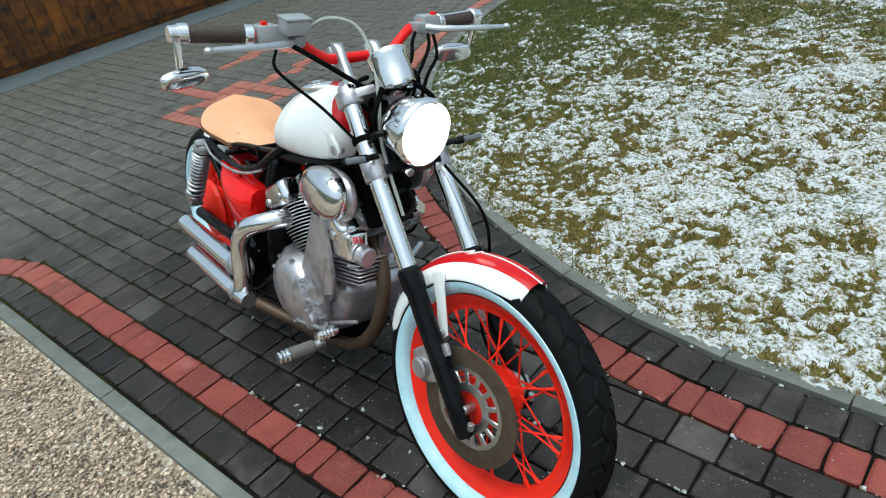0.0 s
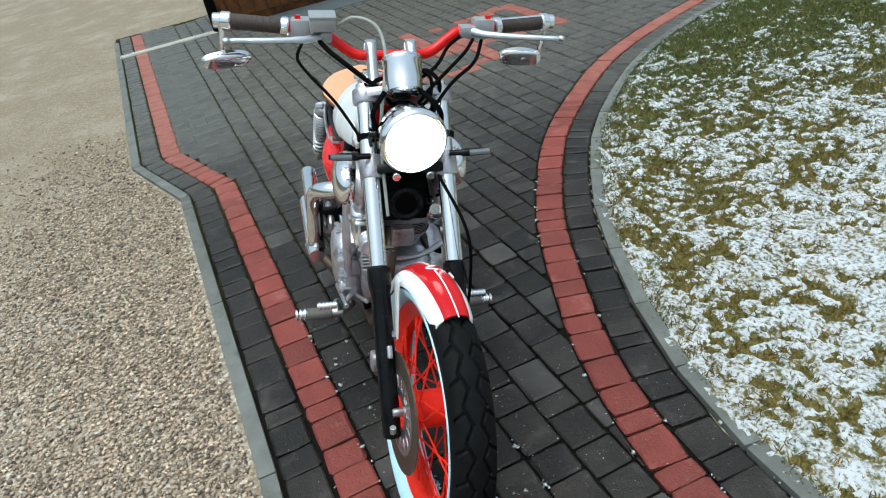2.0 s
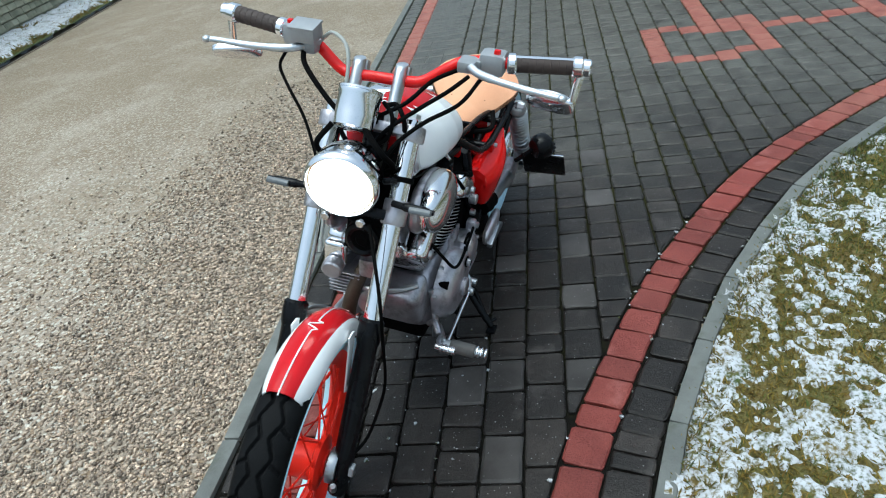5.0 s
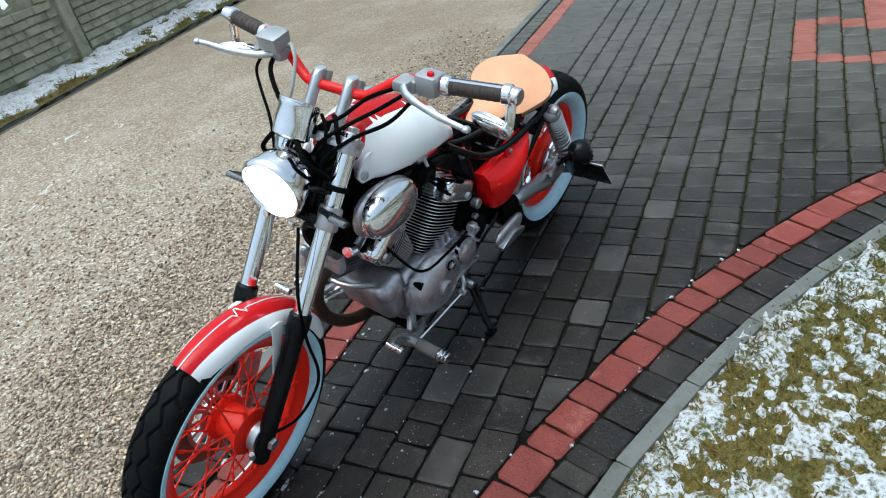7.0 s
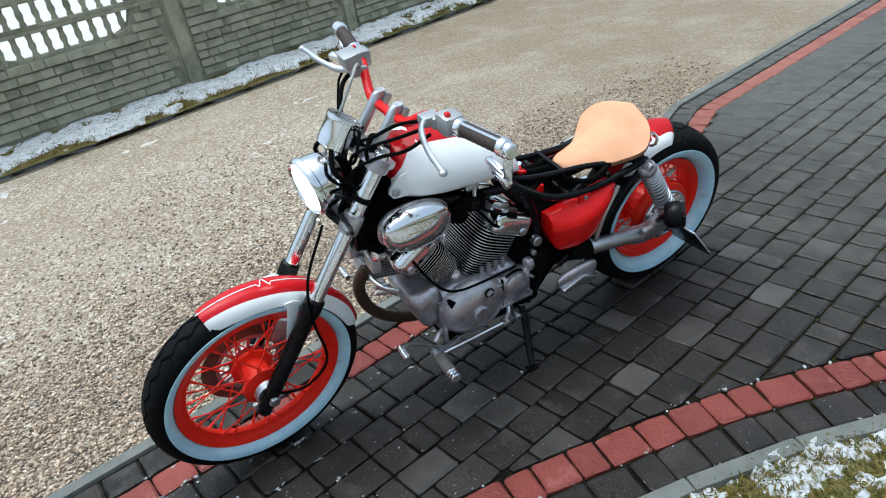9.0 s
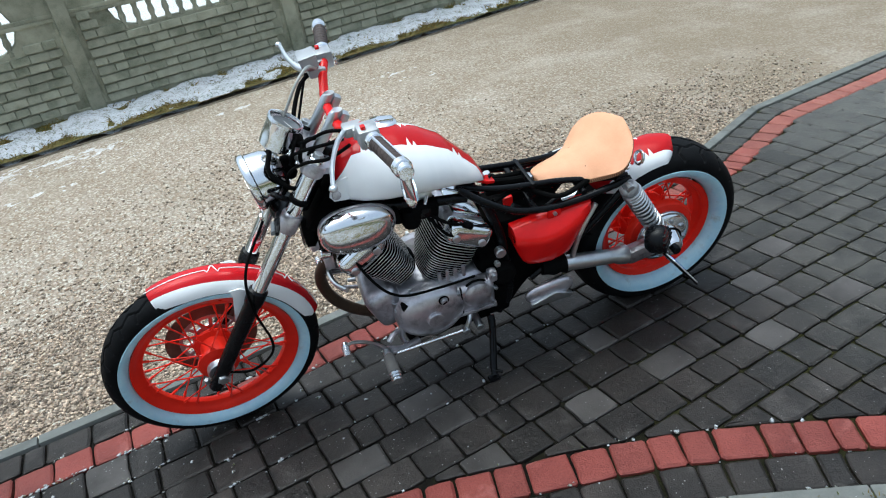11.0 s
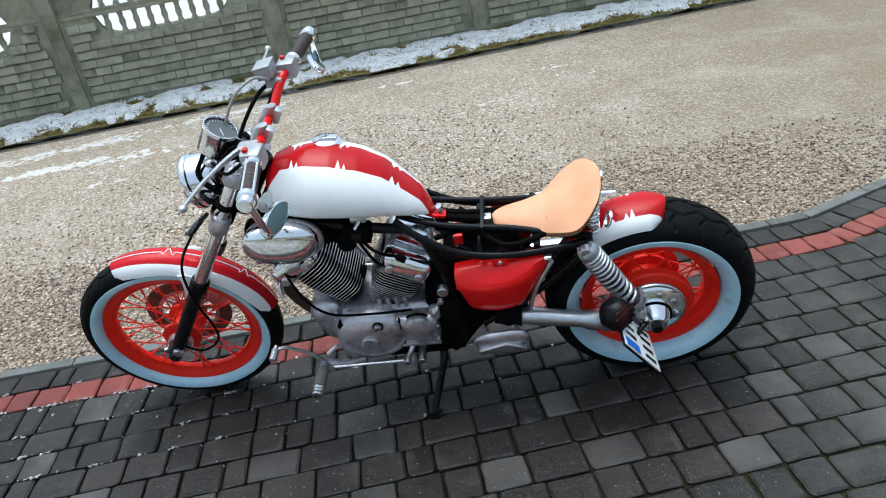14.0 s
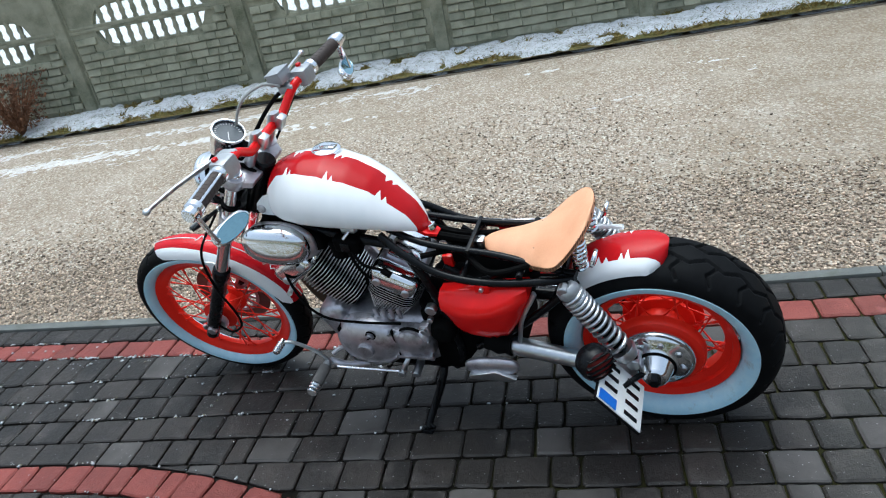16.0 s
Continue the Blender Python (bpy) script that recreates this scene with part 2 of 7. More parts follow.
m_rubber = surf("grip_rubber", (0.035, 0.024, 0.020), (0.055, 0.038, 0.032), rough=0.7, bump=0.3, grain=300)
m_pegrub = surf("peg_rubber", (0.08, 0.075, 0.07), (0.14, 0.13, 0.12), rough=0.7, bump=0.3)
m_hose = surf("clear_hose", (0.34, 0.35, 0.33), (0.26, 0.27, 0.25), rough=0.35, bump=0.05)
m_leather = surf("tan_leather", (0.71, 0.365, 0.205), (0.63, 0.305, 0.16), scale=9, rough=0.6, bump=0.35, grain=260, depth=0.0015, stain=(0.46, 0.21, 0.10), stain_scale=7, stain_at=(0.62, 0.85))
m_stitch = surf("dark_thread", (0.10, 0.045, 0.02), (0.14, 0.07, 0.03), rough=0.8)
m_disc = surf("worn_brake_disc", (0.095, 0.070, 0.052), (0.15, 0.12, 0.092), scale=40, rough=0.42, metal=0.7, bump=0.05)
m_pipe = surf("sooty_pipe", (0.060, 0.040, 0.028), (0.11, 0.075, 0.050), rough=0.5, metal=0.6, bump=0.1)
m_lamp = glow("lit_headlamp_glass", (1.0, 0.97, 0.90), 7.0)
m_cream = surf("warm_reflector", (0.80, 0.66, 0.46), (0.70, 0.55, 0.36), rough=0.25, metal=0.5, bump=0.02)
m_dial = surf("dial_face", (0.07, 0.08, 0.085), (0.12, 0.13, 0.14), rough=0.3)
m_mirror = surf("mirror_glass", (0.34, 0.50, 0.56), (0.30, 0.46, 0.52), rough=0.1, metal=1.0, bump=0.0)
m_plate = surf("plate_white", (0.78, 0.78, 0.76), (0.72, 0.72, 0.70), rough=0.4, bump=0.05)
m_blue = surf("plate_blue", (0.015, 0.12, 0.52), (0.015, 0.14, 0.58), rough=0.4)
m_lampred = surf("red_lamp_glass", (0.16, 0.004, 0.004), (0.06, 0.002, 0.002), rough=0.15)

# the blocks, charcoal and red, turn paler towards -x
PAVER = dict(scale=11, rough=0.42, spec=0.25, bump=0.9, grain=210, depth=0.005, rnd=0.6, spread=0.20, lump=0.85, specks=True, far_tone=(0.104, 0.101, 0.088), stain=(0.062, 0.054, 0.050), stain_scale=7.0, stain_at=(0.55, 0.70))
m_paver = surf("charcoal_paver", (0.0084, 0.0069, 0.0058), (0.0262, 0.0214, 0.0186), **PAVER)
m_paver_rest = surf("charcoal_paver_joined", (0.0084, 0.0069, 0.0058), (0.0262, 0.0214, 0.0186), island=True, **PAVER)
m_light = surf("grey_paver", (0.088, 0.080, 0.075), (0.024, 0.021, 0.019), scale=6, specks=True, lump=0.5, rough=0.52, spec=0.24, bump=0.5, grain=170, depth=0.003, rnd=0.2, spread=0.3)
RED_PAVER = dict(scale=9, far_tone=(0.30, 0.115, 0.085), rough=0.55, spec=0.3, bump=1.0, grain=170, depth=0.005, rnd=0.3, spread=0.25, lump=0.9, stain=(0.34, 0.13, 0.11), stain_scale=6.0, stain_at=(0.60, 0.75))
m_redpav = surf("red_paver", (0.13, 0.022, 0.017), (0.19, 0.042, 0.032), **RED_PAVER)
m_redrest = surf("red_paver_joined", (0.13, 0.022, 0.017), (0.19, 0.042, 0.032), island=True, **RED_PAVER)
m_joint = joint_fill("mossy_sand")
m_kerb = surf("concrete_kerb", (0.15, 0.155, 0.145), (0.09, 0.094, 0.085), scale=8, rough=0.75, bump=0.4, grain=160, depth=0.003, rnd=0.15, spread=0.2, stain=(0.07, 0.078, 0.055), stain_scale=7)
m_gravel = pebbles("gravel_bed")
m_stone = surf("gravel_stone", (0.465, 0.375, 0.285), (0.27, 0.198, 0.142), scale=3, rough=0.8, bump=0.3, rnd=0.8, island=True, spread=0.1)
m_soil = surf("lawn_soil", (0.155, 0.098, 0.028), (0.080, 0.085, 0.018), scale=5, far_tone=(0.060, 0.080, 0.020), rough=0.95, bump=1.0, grain=60, depth=0.02, spread=0.3)
m_snow = thin_snow("thin_snow", 0.46, 0.60, ((0.055, 0.075, 0.018), (0.16, 0.115, 0.036)), bright=0.75, far=(0.035, 0.060, 0.012))
m_trace = thin_snow("trodden_snow", 0.40, 0.60, ((0.40, 0.34, 0.26), (0.52, 0.46, 0.38)), 0.95)
m_drift = thin_snow("deeper_snow", 0.50, 0.68)
m_verge_snow = thin_snow("melting_verge_snow", 0.50, 0.64, ((0.060, 0.085, 0.022), (0.16, 0.13, 0.06)), 0.80)
m_far_grass = surf("green_winter_grass", (0.040, 0.070, 0.012), (0.13, 0.135, 0.026), scale=5, rough=0.8, bump=0.0, rnd=0.4, island=True, spread=0.0)
m_grass = surf("winter_grass", (0.080, 0.090, 0.012), (0.27, 0.165, 0.028), scale=5, rough=0.8, bump=0.0, rnd=0.4, island=True, spread=0.0)
m_fence = surf("weathered_concrete", (0.365, 0.360, 0.268), (0.218, 0.222, 0.160), scale=5, rough=0.85, bump=0.5, grain=110, depth=0.004, rnd=0.12, spread=0.2, stain=(0.085, 0.096, 0.056), stain_scale=3.2, stain_at=(0.48, 0.72))
m_wood = surf("brown_stained_boards", (0.22, 0.075, 0.006), (0.014, 0.006, 0.005), scale=9, rough=0.45, bump=0.2, rnd=0.2, spread=0.05)
m_apron = surf("smooth_concrete", (0.085, 0.10, 0.11), (0.06, 0.075, 0.085), scale=2, rough=0.5, bump=0.2)
m_zinc = surf("zinc_grating", (0.60, 0.58, 0.50), (0.48, 0.47, 0.42), rough=0.5, metal=0.4, bump=0.1)
m_twig = surf("dry_brown_leaves", (0.10, 0.045, 0.022), (0.16, 0.07, 0.03), rough=0.8, bump=0.0, rnd=0.4, island=True)

# ---- mesh helpers ----


def mesh_of(name, bm, mat, smooth=True, angle=40):
    me = bpy.data.meshes.new(name)
    bmesh.ops.recalc_face_normals(bm, faces=bm.faces)
    if smooth:
        for e in bm.edges:
            if len(e.link_faces) == 2 and e.calc_face_angle(0) > radians(angle):
                e.smooth = False
        for f in bm.faces:
            f.smooth = True
    bm.to_mesh(me)
    bm.free()
    me.materials.append(mat)
    return me


def part(name, bm, mat, parent=None, label="", smooth=True, at=None):
    me = bm if isinstance(bm, bpy.types.Mesh) else mesh_of(name, bm, mat, smooth)
    ob = new(name, me)
    if parent:
        ob.parent = parent
    if at is not None:
        ob.matrix_basis = at
    return tagged(ob, label)


def quick_mesh(name, verts, faces, mat, smooth=False):
    me = bpy.data.meshes.new(name)
    me.from_pydata(verts, [], faces)
    if smooth:
        me.shade_smooth()
    me.materials.append(mat)
    return me


def rounded(points, per=6):
    """Points along a smooth curve through the given ones."""
    p = [Vector(q) for q in points]
    p = [2 * p[0] - p[1], *p, 2 * p[-1] - p[-2]]
    out = []
    for a, b, c, d in zip(p, p[1:], p[2:], p[3:]):
        for k in range(per):
            s = k / per
            out.append(0.5 * (2 * b + (c - a) * s + (2 * a - 5 * b + 4 * c - d) * s * s + (3 * b - a - 3 * c + d) * s**3))
    return [*out, p[-2]]


def tube(points, r, n=10, bm=None, smooth=True, per=6, flat=1.0):
    """A round bar along a line of points; r one radius or one for each point of the line."""
    bm = bm or bmesh.new()
    p = rounded(points, per) if smooth and len(points) > 2 else [Vector(q) for q in points]
    up, rings = None, []
    for i, c in enumerate(p):
        way = (p[min(i + 1, len(p) - 1)] - p[max(i - 1, 0)]).normalized()
        if up is None:
            up = way.orthogonal().normalized()
        up = (up - way * up.dot(way)).normalized()
        side = way.cross(up)
        rad = r[min(len(r) - 1, round(i * (len(r) - 1) / (len(p) - 1)))] if isinstance(r, (list, tuple)) else r
        rings.append([bm.verts.new(c + rad * (math.cos(a) * up * flat + math.sin(a) * side)) for a in np.arange(n) * 2 * math.pi / n])
    for a, b in zip(rings, rings[1:]):
        for i in range(n):
            bm.faces.new((a[i], a[(i + 1) % n], b[(i + 1) % n], b[i]))
    bm.faces.new(rings[0][::-1])
    bm.faces.new(rings[-1])
    return bm


def lathe(profile, n=48, bm=None, m=None, closed=False):
    """Turns (radius, height) pairs round the z axis, then moves by m."""
    bm = bm or bmesh.new()
    m = m or Matrix()
    rings = []
    for r, h in profile:
        if r < 1e-5:
            rings.append([bm.verts.new(m @ Vector((0, 0, h)))])
        else:
            rings.append([bm.verts.new(m @ Vector((r * math.cos(a), r * math.sin(a), h))) for a in np.arange(n) * 2 * math.pi / n])
    pairs = list(zip(rings, rings[1:])) + ([(rings[-1], rings[0])] if closed else [])
    for a, b in pairs:
        for i in range(n):
            ring = (a[i % len(a)], a[(i + 1) % len(a)], b[(i + 1) % len(b)], b[i % len(b)])
            ring = tuple(dict.fromkeys(ring))
            if len(ring) > 2:
                bm.faces.new(ring)
    return bm


def along(a, b):
    """A pose at a whose z axis points to b."""
    a, b = Vector(a), Vector(b)
    return Matrix.Translation(a) @ (b - a).to_track_quat("Z", "Y").to_matrix().to_4x4()


def rod(a, b, r, n=16, bm=None, ends=0.15):
    """A straight round bar with softened ends."""
    d = (Vector(b) - Vector(a)).length
    e = min(r * ends, d / 3)
    return lathe([(0, 0), (r - e, 0), (r, e), (r, d - e), (r - e, d), (0, d)], n, bm, along(a, b))


def block(size, bevel=0.004, m=None, bm=None, seg=2):
    own = bmesh.new()
    bmesh.ops.create_cube(own, size=1)
    bmesh.ops.scale(own, vec=size, verts=own.verts)
    if bevel:
        bmesh.ops.bevel(own, geom=own.edges[:], offset=bevel, segments=seg, affect="EDGES", profile=0.6)
    own.transform(m or Matrix())
    if bm is None:
        return own
    me = bpy.data.meshes.new("tmp")
    own.to_mesh(me)
    bm.from_mesh(me)
    bpy.data.meshes.remove(me)
    own.free()
    return bm


def outline(points, thick, bevel=0.004, m=None):
    """A plate cut to an outline in the xy plane, with softened edges."""
    bm = bmesh.new()
    f = bm.faces.new([bm.verts.new((x, y, -thick / 2)) for x, y in points])
    got = bmesh.ops.extrude_face_region(bm, geom=[f])
    bmesh.ops.translate(bm, vec=(0, 0, thick), verts=[v for v in got["geom"] if isinstance(v, bmesh.types.BMVert)])
    if bevel:
        bmesh.ops.bevel(bm, geom=[e for e in bm.edges if abs(e.verts[0].co.z - e.verts[1].co.z) < 1e-6], offset=bevel, segments=2, affect="EDGES", profile=0.6)
    bm.transform(m or Matrix())
    return bm


def loft(sections, cap=True):
    """A skin over rings of points, all with the same count."""
    bm = bmesh.new()
    rings = [[bm.verts.new(p) for p in s] for s in sections]
    n = len(rings[0])
    for a, b in zip(rings, rings[1:]):
        for i in range(n):
            bm.faces.new((a[i], a[(i + 1) % n], b[(i + 1) % n], b[i]))
    if cap:
        bm.faces.new(rings[0][::-1])
        bm.faces.new(rings[-1])
    return bm


def ellipsoid(c, size, m=None, n=24, power=2.0):
    bm = bmesh.new()
    bmesh.ops.create_uvsphere(bm, u_segments=n, v_segments=n // 2, radius=1)
    for v in bm.verts:
        v.co = Vector([math.copysign(abs(q) ** (2 / power), q) for q in v.co])
    bmesh.ops.scale(bm, vec=size, verts=bm.verts)
    bm.transform(Matrix.Translation(c) @ (m or Matrix()))
    return bm


def lerp_table(x, table):
    xs, ys = [r[0] for r in table], [r[1] for r in table]
    return float(np.interp(x, xs, ys)) if xs[0] < xs[-1] else float(np.interp(-x, [-q for q in xs], ys))


TO_Y = Matrix.Rotation(radians(-90), 4, "X")  # z axis to +y

# ---- plan: u runs along the paving courses, v across them ----
TURN = radians(14.5)
CU, SU = math.cos(TURN), math.sin(TURN)


def at_uv(u, v, z=0.0):
    return Vector((u * CU - v * SU, u * SU + v * CU, z))


def vnoise(x, y, seed=0):
    """Smooth value noise on numpy arrays, 0 to 1."""
    table = np.random.RandomState(seed).rand(256, 256)
    xi, yi = np.floor(x).astype(int), np.floor(y).astype(int)
    fx, fy = x - xi, y - yi
    fx, fy = fx * fx * (3 - 2 * fx), fy * fy * (3 - 2 * fy)
    a, b, c, d = (table[(xi + i) % 256, (yi + j) % 256] for i, j in ((0, 0), (1, 0), (0, 1), (1, 1)))
    return (a * (1 - fx) + b * fx) * (1 - fy) + (c * (1 - fx) + d * fx) * fy


def fbm(x, y, seed=0, octaves=4):
    total, amp, norm = 0, 1.0, 0
    for k in range(octaves):
        total, norm = total + amp * vnoise(x * 2**k + 17 * k, y * 2**k + 31 * k, seed + k), norm + amp
        amp *= 0.55
    return total / norm


def level(x, y):
    """Height of the garden side's ground."""
    return 0.004 + 0.012 * (fbm(x * 1.3, y * 1.3, 5, 2) - 0.5)


# Lawn border: the inner edge of the curved red course.
BORDER = rounded([(2.6, 1.25, 0), (1.8, 0.93, 0), (1.1, 0.68, 0), (0.6, 0.53, 0), (0.27, 0.45, 0), (-0.02, 0.405, 0), (-0.37, 0.392, 0), (-0.72, 0.425, 0), (-1.15, 0.495, 0),
                  (-1.52, 0.60, 0), (-1.98, 0.775, 0), (-2.45, 1.05, 0), (-3.0, 1.47, 0), (-3.5, 2.06, 0), (-3.95, 2.8, 0), (-4.3, 3.8, 0), (-4.5, 5.0, 0)], 12)
B_XY = np.array([(p.x, p.y) for p in BORDER])
B_DIR = np.diff(B_XY, axis=0)
B_LEN = np.linalg.norm(B_DIR, axis=1)
B_DIR = B_DIR / B_LEN[:, None]
B_RUN = np.r_[0, np.cumsum(B_LEN)]


def border_gap(x, y):
    """Signed distance from the border, positive on the lawn's side, for arrays."""
    x, y = np.asarray(x, float), np.asarray(y, float)
    best, sign = np.full(x.shape, 1e9), np.zeros(x.shape)
    for (ax, ay), (dx, dy), n in zip(B_XY, B_DIR, B_LEN):
        k = np.clip((x - ax) * dx + (y - ay) * dy, 0, n)
        ex, ey = x - ax - k * dx, y - ay - k * dy
        d = ex * ex + ey * ey
        near = d < best
        best, sign = np.where(near, d, best), np.where(near, np.sign(ex * dy - ey * dx), sign)
    return np.sqrt(best) * sign


def border_at(run, off):
    """Point at a run along the border and off beyond it towards the lawn, and the way of the border there."""
    i = min(max(int(np.searchsorted(B_RUN, run)) - 1, 0), len(B_LEN) - 1)
    d = B_DIR[i]
    p = B_XY[i] + d * (run - B_RUN[i]) + off * np.array([d[1], -d[0]])
    return p, math.atan2(d[1], d[0])


def step(u):
    """Sideways offset of the straight drive edge: it jogs outwards at the back."""
    return -0.05 * max(0.0, u) + lerp_table(u, [(-3.2, -0.22), (-2.5, 0.0)])


def sheet(name, xs, ys, height, mat, keep=None, smooth=True):
    gx, gy = np.meshgrid(xs, ys, indexing="ij")
    z = height(gx, gy)
    n, k = gx.shape
    idx = np.arange(n * k).reshape(n, k)
    quads = np.stack([idx[:-1, :-1], idx[1:, :-1], idx[1:, 1:], idx[:-1, 1:]], -1)
    if keep is not None:
        ok = keep(gx, gy)
        quads = quads[ok[:-1, :-1] & ok[1:, :-1] & ok[1:, 1:] & ok[:-1, 1:]]
    quads = quads.reshape(-1, 4)
    me = bpy.data.meshes.new(name)
    me.from_pydata(np.stack([gx, gy, z], -1).reshape(-1, 3).tolist(), [], quads.tolist())
    if smooth:
        me.shade_smooth()
    me.materials.append(mat)
    return new(name, me)


# ---- ground ----
ground = sheet("ground", np.linspace(-250, 250, 41), np.linspace(-250, 250, 41), lambda x, y: 0 * x - 0.016, m_gravel)
tagged(ground, "beige and brown crushed gravel driveway ground", "ground", kind="structure")


def paving_inside(x, y):
    u, v = x * CU + y * SU, -x * SU + y * CU
    edge = -0.530 + np.interp(u, [-3.2, -2.5, 0, 3], [-0.22, 0, 0, -0.15])
    return (border_gap(x, y) < 0.26) & (v > edge) & (u > -7.5) & (u < 2.33)


bed = sheet("pavement", np.arange(-8.2, 2.7, 0.025), np.arange(-3.0, 5.2, 0.025), lambda x, y: -0.0150 + 0.004 * vnoise(x * 9, y * 9, 3), m_joint, paving_inside)
tagged(bed, "damp charcoal block paving with red borders and mossy joints", "pavement", kind="structure")


def bare(x, y):
    """How far the snow cover is melted away: greener towards the house."""
    return 0.446 + 0.140 * np.clip((-x - 0.6) / 1.9, 0, 1.2) + 0.10 * np.clip((y - 2.4) / 3, 0, 1) + 0.045 * np.clip((1.35 - y) / 0.4, 0, 1) * np.clip((0.6 - x) / 0.5, 0, 1)


def snow_cover(x, y):
    big, mid, small = fbm(x * 4.2, y * 4.2, 11, 3), fbm(x * 12, y * 12, 23, 3), fbm(x * 42, y * 42, 37, 2)
    return 0.24 * big + 0.28 * mid + 0.48 * small - bare(x, y)


NEAR_X, NEAR_Y = np.arange(-4.0, 1.2, 0.0095), np.arange(0.45, 3.0, 0.0095)
lawn_near = lambda x, y: border_gap(x, y) > 0.262  # noqa: E731
lawn = sheet("lawn", np.arange(-16, 12, 0.12), np.arange(0.3, 16, 0.12), lambda x, y: level(x, y) - 0.003 - 0.05 * (border_gap(x, y) < 0.30), m_soil, lambda x, y: border_gap(x, y) > 0.14)
tagged(lawn, "short brown and green winter lawn", "lawn", kind="structure")
snow_near = sheet("snow", NEAR_X, NEAR_Y, lambda x, y: level(x, y) + np.clip(snow_cover(x, y) * 0.11, -0.02, 0.008), m_snow, lawn_near)
tagged(snow_near, "thin patchy snow lying on the lawn", "snow", kind="stuff")
snow_far = sheet("snow", np.arange(-12, 9, 0.034), np.arange(0.3, 9, 0.034), lambda x, y: level(x, y) + np.clip(snow_cover(x, y) * 0.10, -0.02, 0.009), m_snow,
                 lambda x, y: (border_gap(x, y) > 0.262) & ~((x > -4.0) & (x < 1.18) & (y < 2.98)))
tagged(snow_far, "thin patchy snow lying on the lawn", "snow", kind="stuff")

# ---- timber boarding far back, with its apron and drain ----
wall = new("wall_west")
wall.matrix_world = Matrix.Translation(at_uv(-6.45, 0.27)) @ Matrix.Rotation(TURN, 4, "Z")
tagged(wall, "low dark brown stained timber boarding with mottled finish", "wall", kind="structure")
part("wall_body", block((0.2, 7.0, 1.25), 0.01, Matrix.Translation((-0.125, 3.5, 0.625))), m_wood, wall)
me_board = mesh_of("board", block((0.022, 0.135, 1.15), 0.004, Matrix.Translation((0, 0, 0.655))), m_wood)
for i in range(50):
    part("board", me_board, m_wood, wall, at=Matrix.Translation((-0.012, 0.075 + 0.139 * i, 0.0)))
pipe = part("corner_post", rod((0.04, 0.0, 0.0), (0.04, 0.0, 1.25), 0.05), m_matt, None, at=wall.matrix_world.copy())
tagged(pipe, "black round post at the end of the boarding", "post", kind="structure")
apron = part("apron", block((0.52, 6.8, 0.06), 0.006, Matrix.Translation((0.27, 3.6, -0.022))), m_apron, None, at=wall.matrix_world.copy())
tagged(apron, "smooth grey concrete strip along the timber boarding", "apron", kind="structure")
drain = new("drain_channel")
drain.matrix_world = wall.matrix_world.copy()
tagged(drain, "pale zinc grating of a drain channel across the drive", "drain", kind="structure")
part("frame", block((0.10, 0.96, 0.02), 0.003, Matrix.Translation((0.05, -0.50, -0.002))), m_zinc, drain)
me_slot = mesh_of("slat", block((0.085, 0.016, 0.012), 0.003), m_zinc)
for i in range(34):
    part("slat", me_slot, m_zinc, drain, at=Matrix.Translation((0.05, -0.96 + 0.0275 * i, 0.010)))

# ---- garden fence of stacked concrete slabs ----
F0 = Vector((3.20, -4.42, 0.12))
F_TURN = math.atan2(-0.3034, -0.9529)
BAY = 1.99
FENCE = Matrix.Translation(F0) @ Matrix.Rotation(F_TURN, 4, "Z")
fence = new("fence")
fence.matrix_world = FENCE
tagged(fence, "weathered grey concrete slab fence with baluster openings", "fence", kind="structure")
me_post = mesh_of("post", block((0.13, 0.15, 2.1), 0.012, Matrix.Translation((0, 0, 0.75))), m_fence)
SLAB_H = 0.40


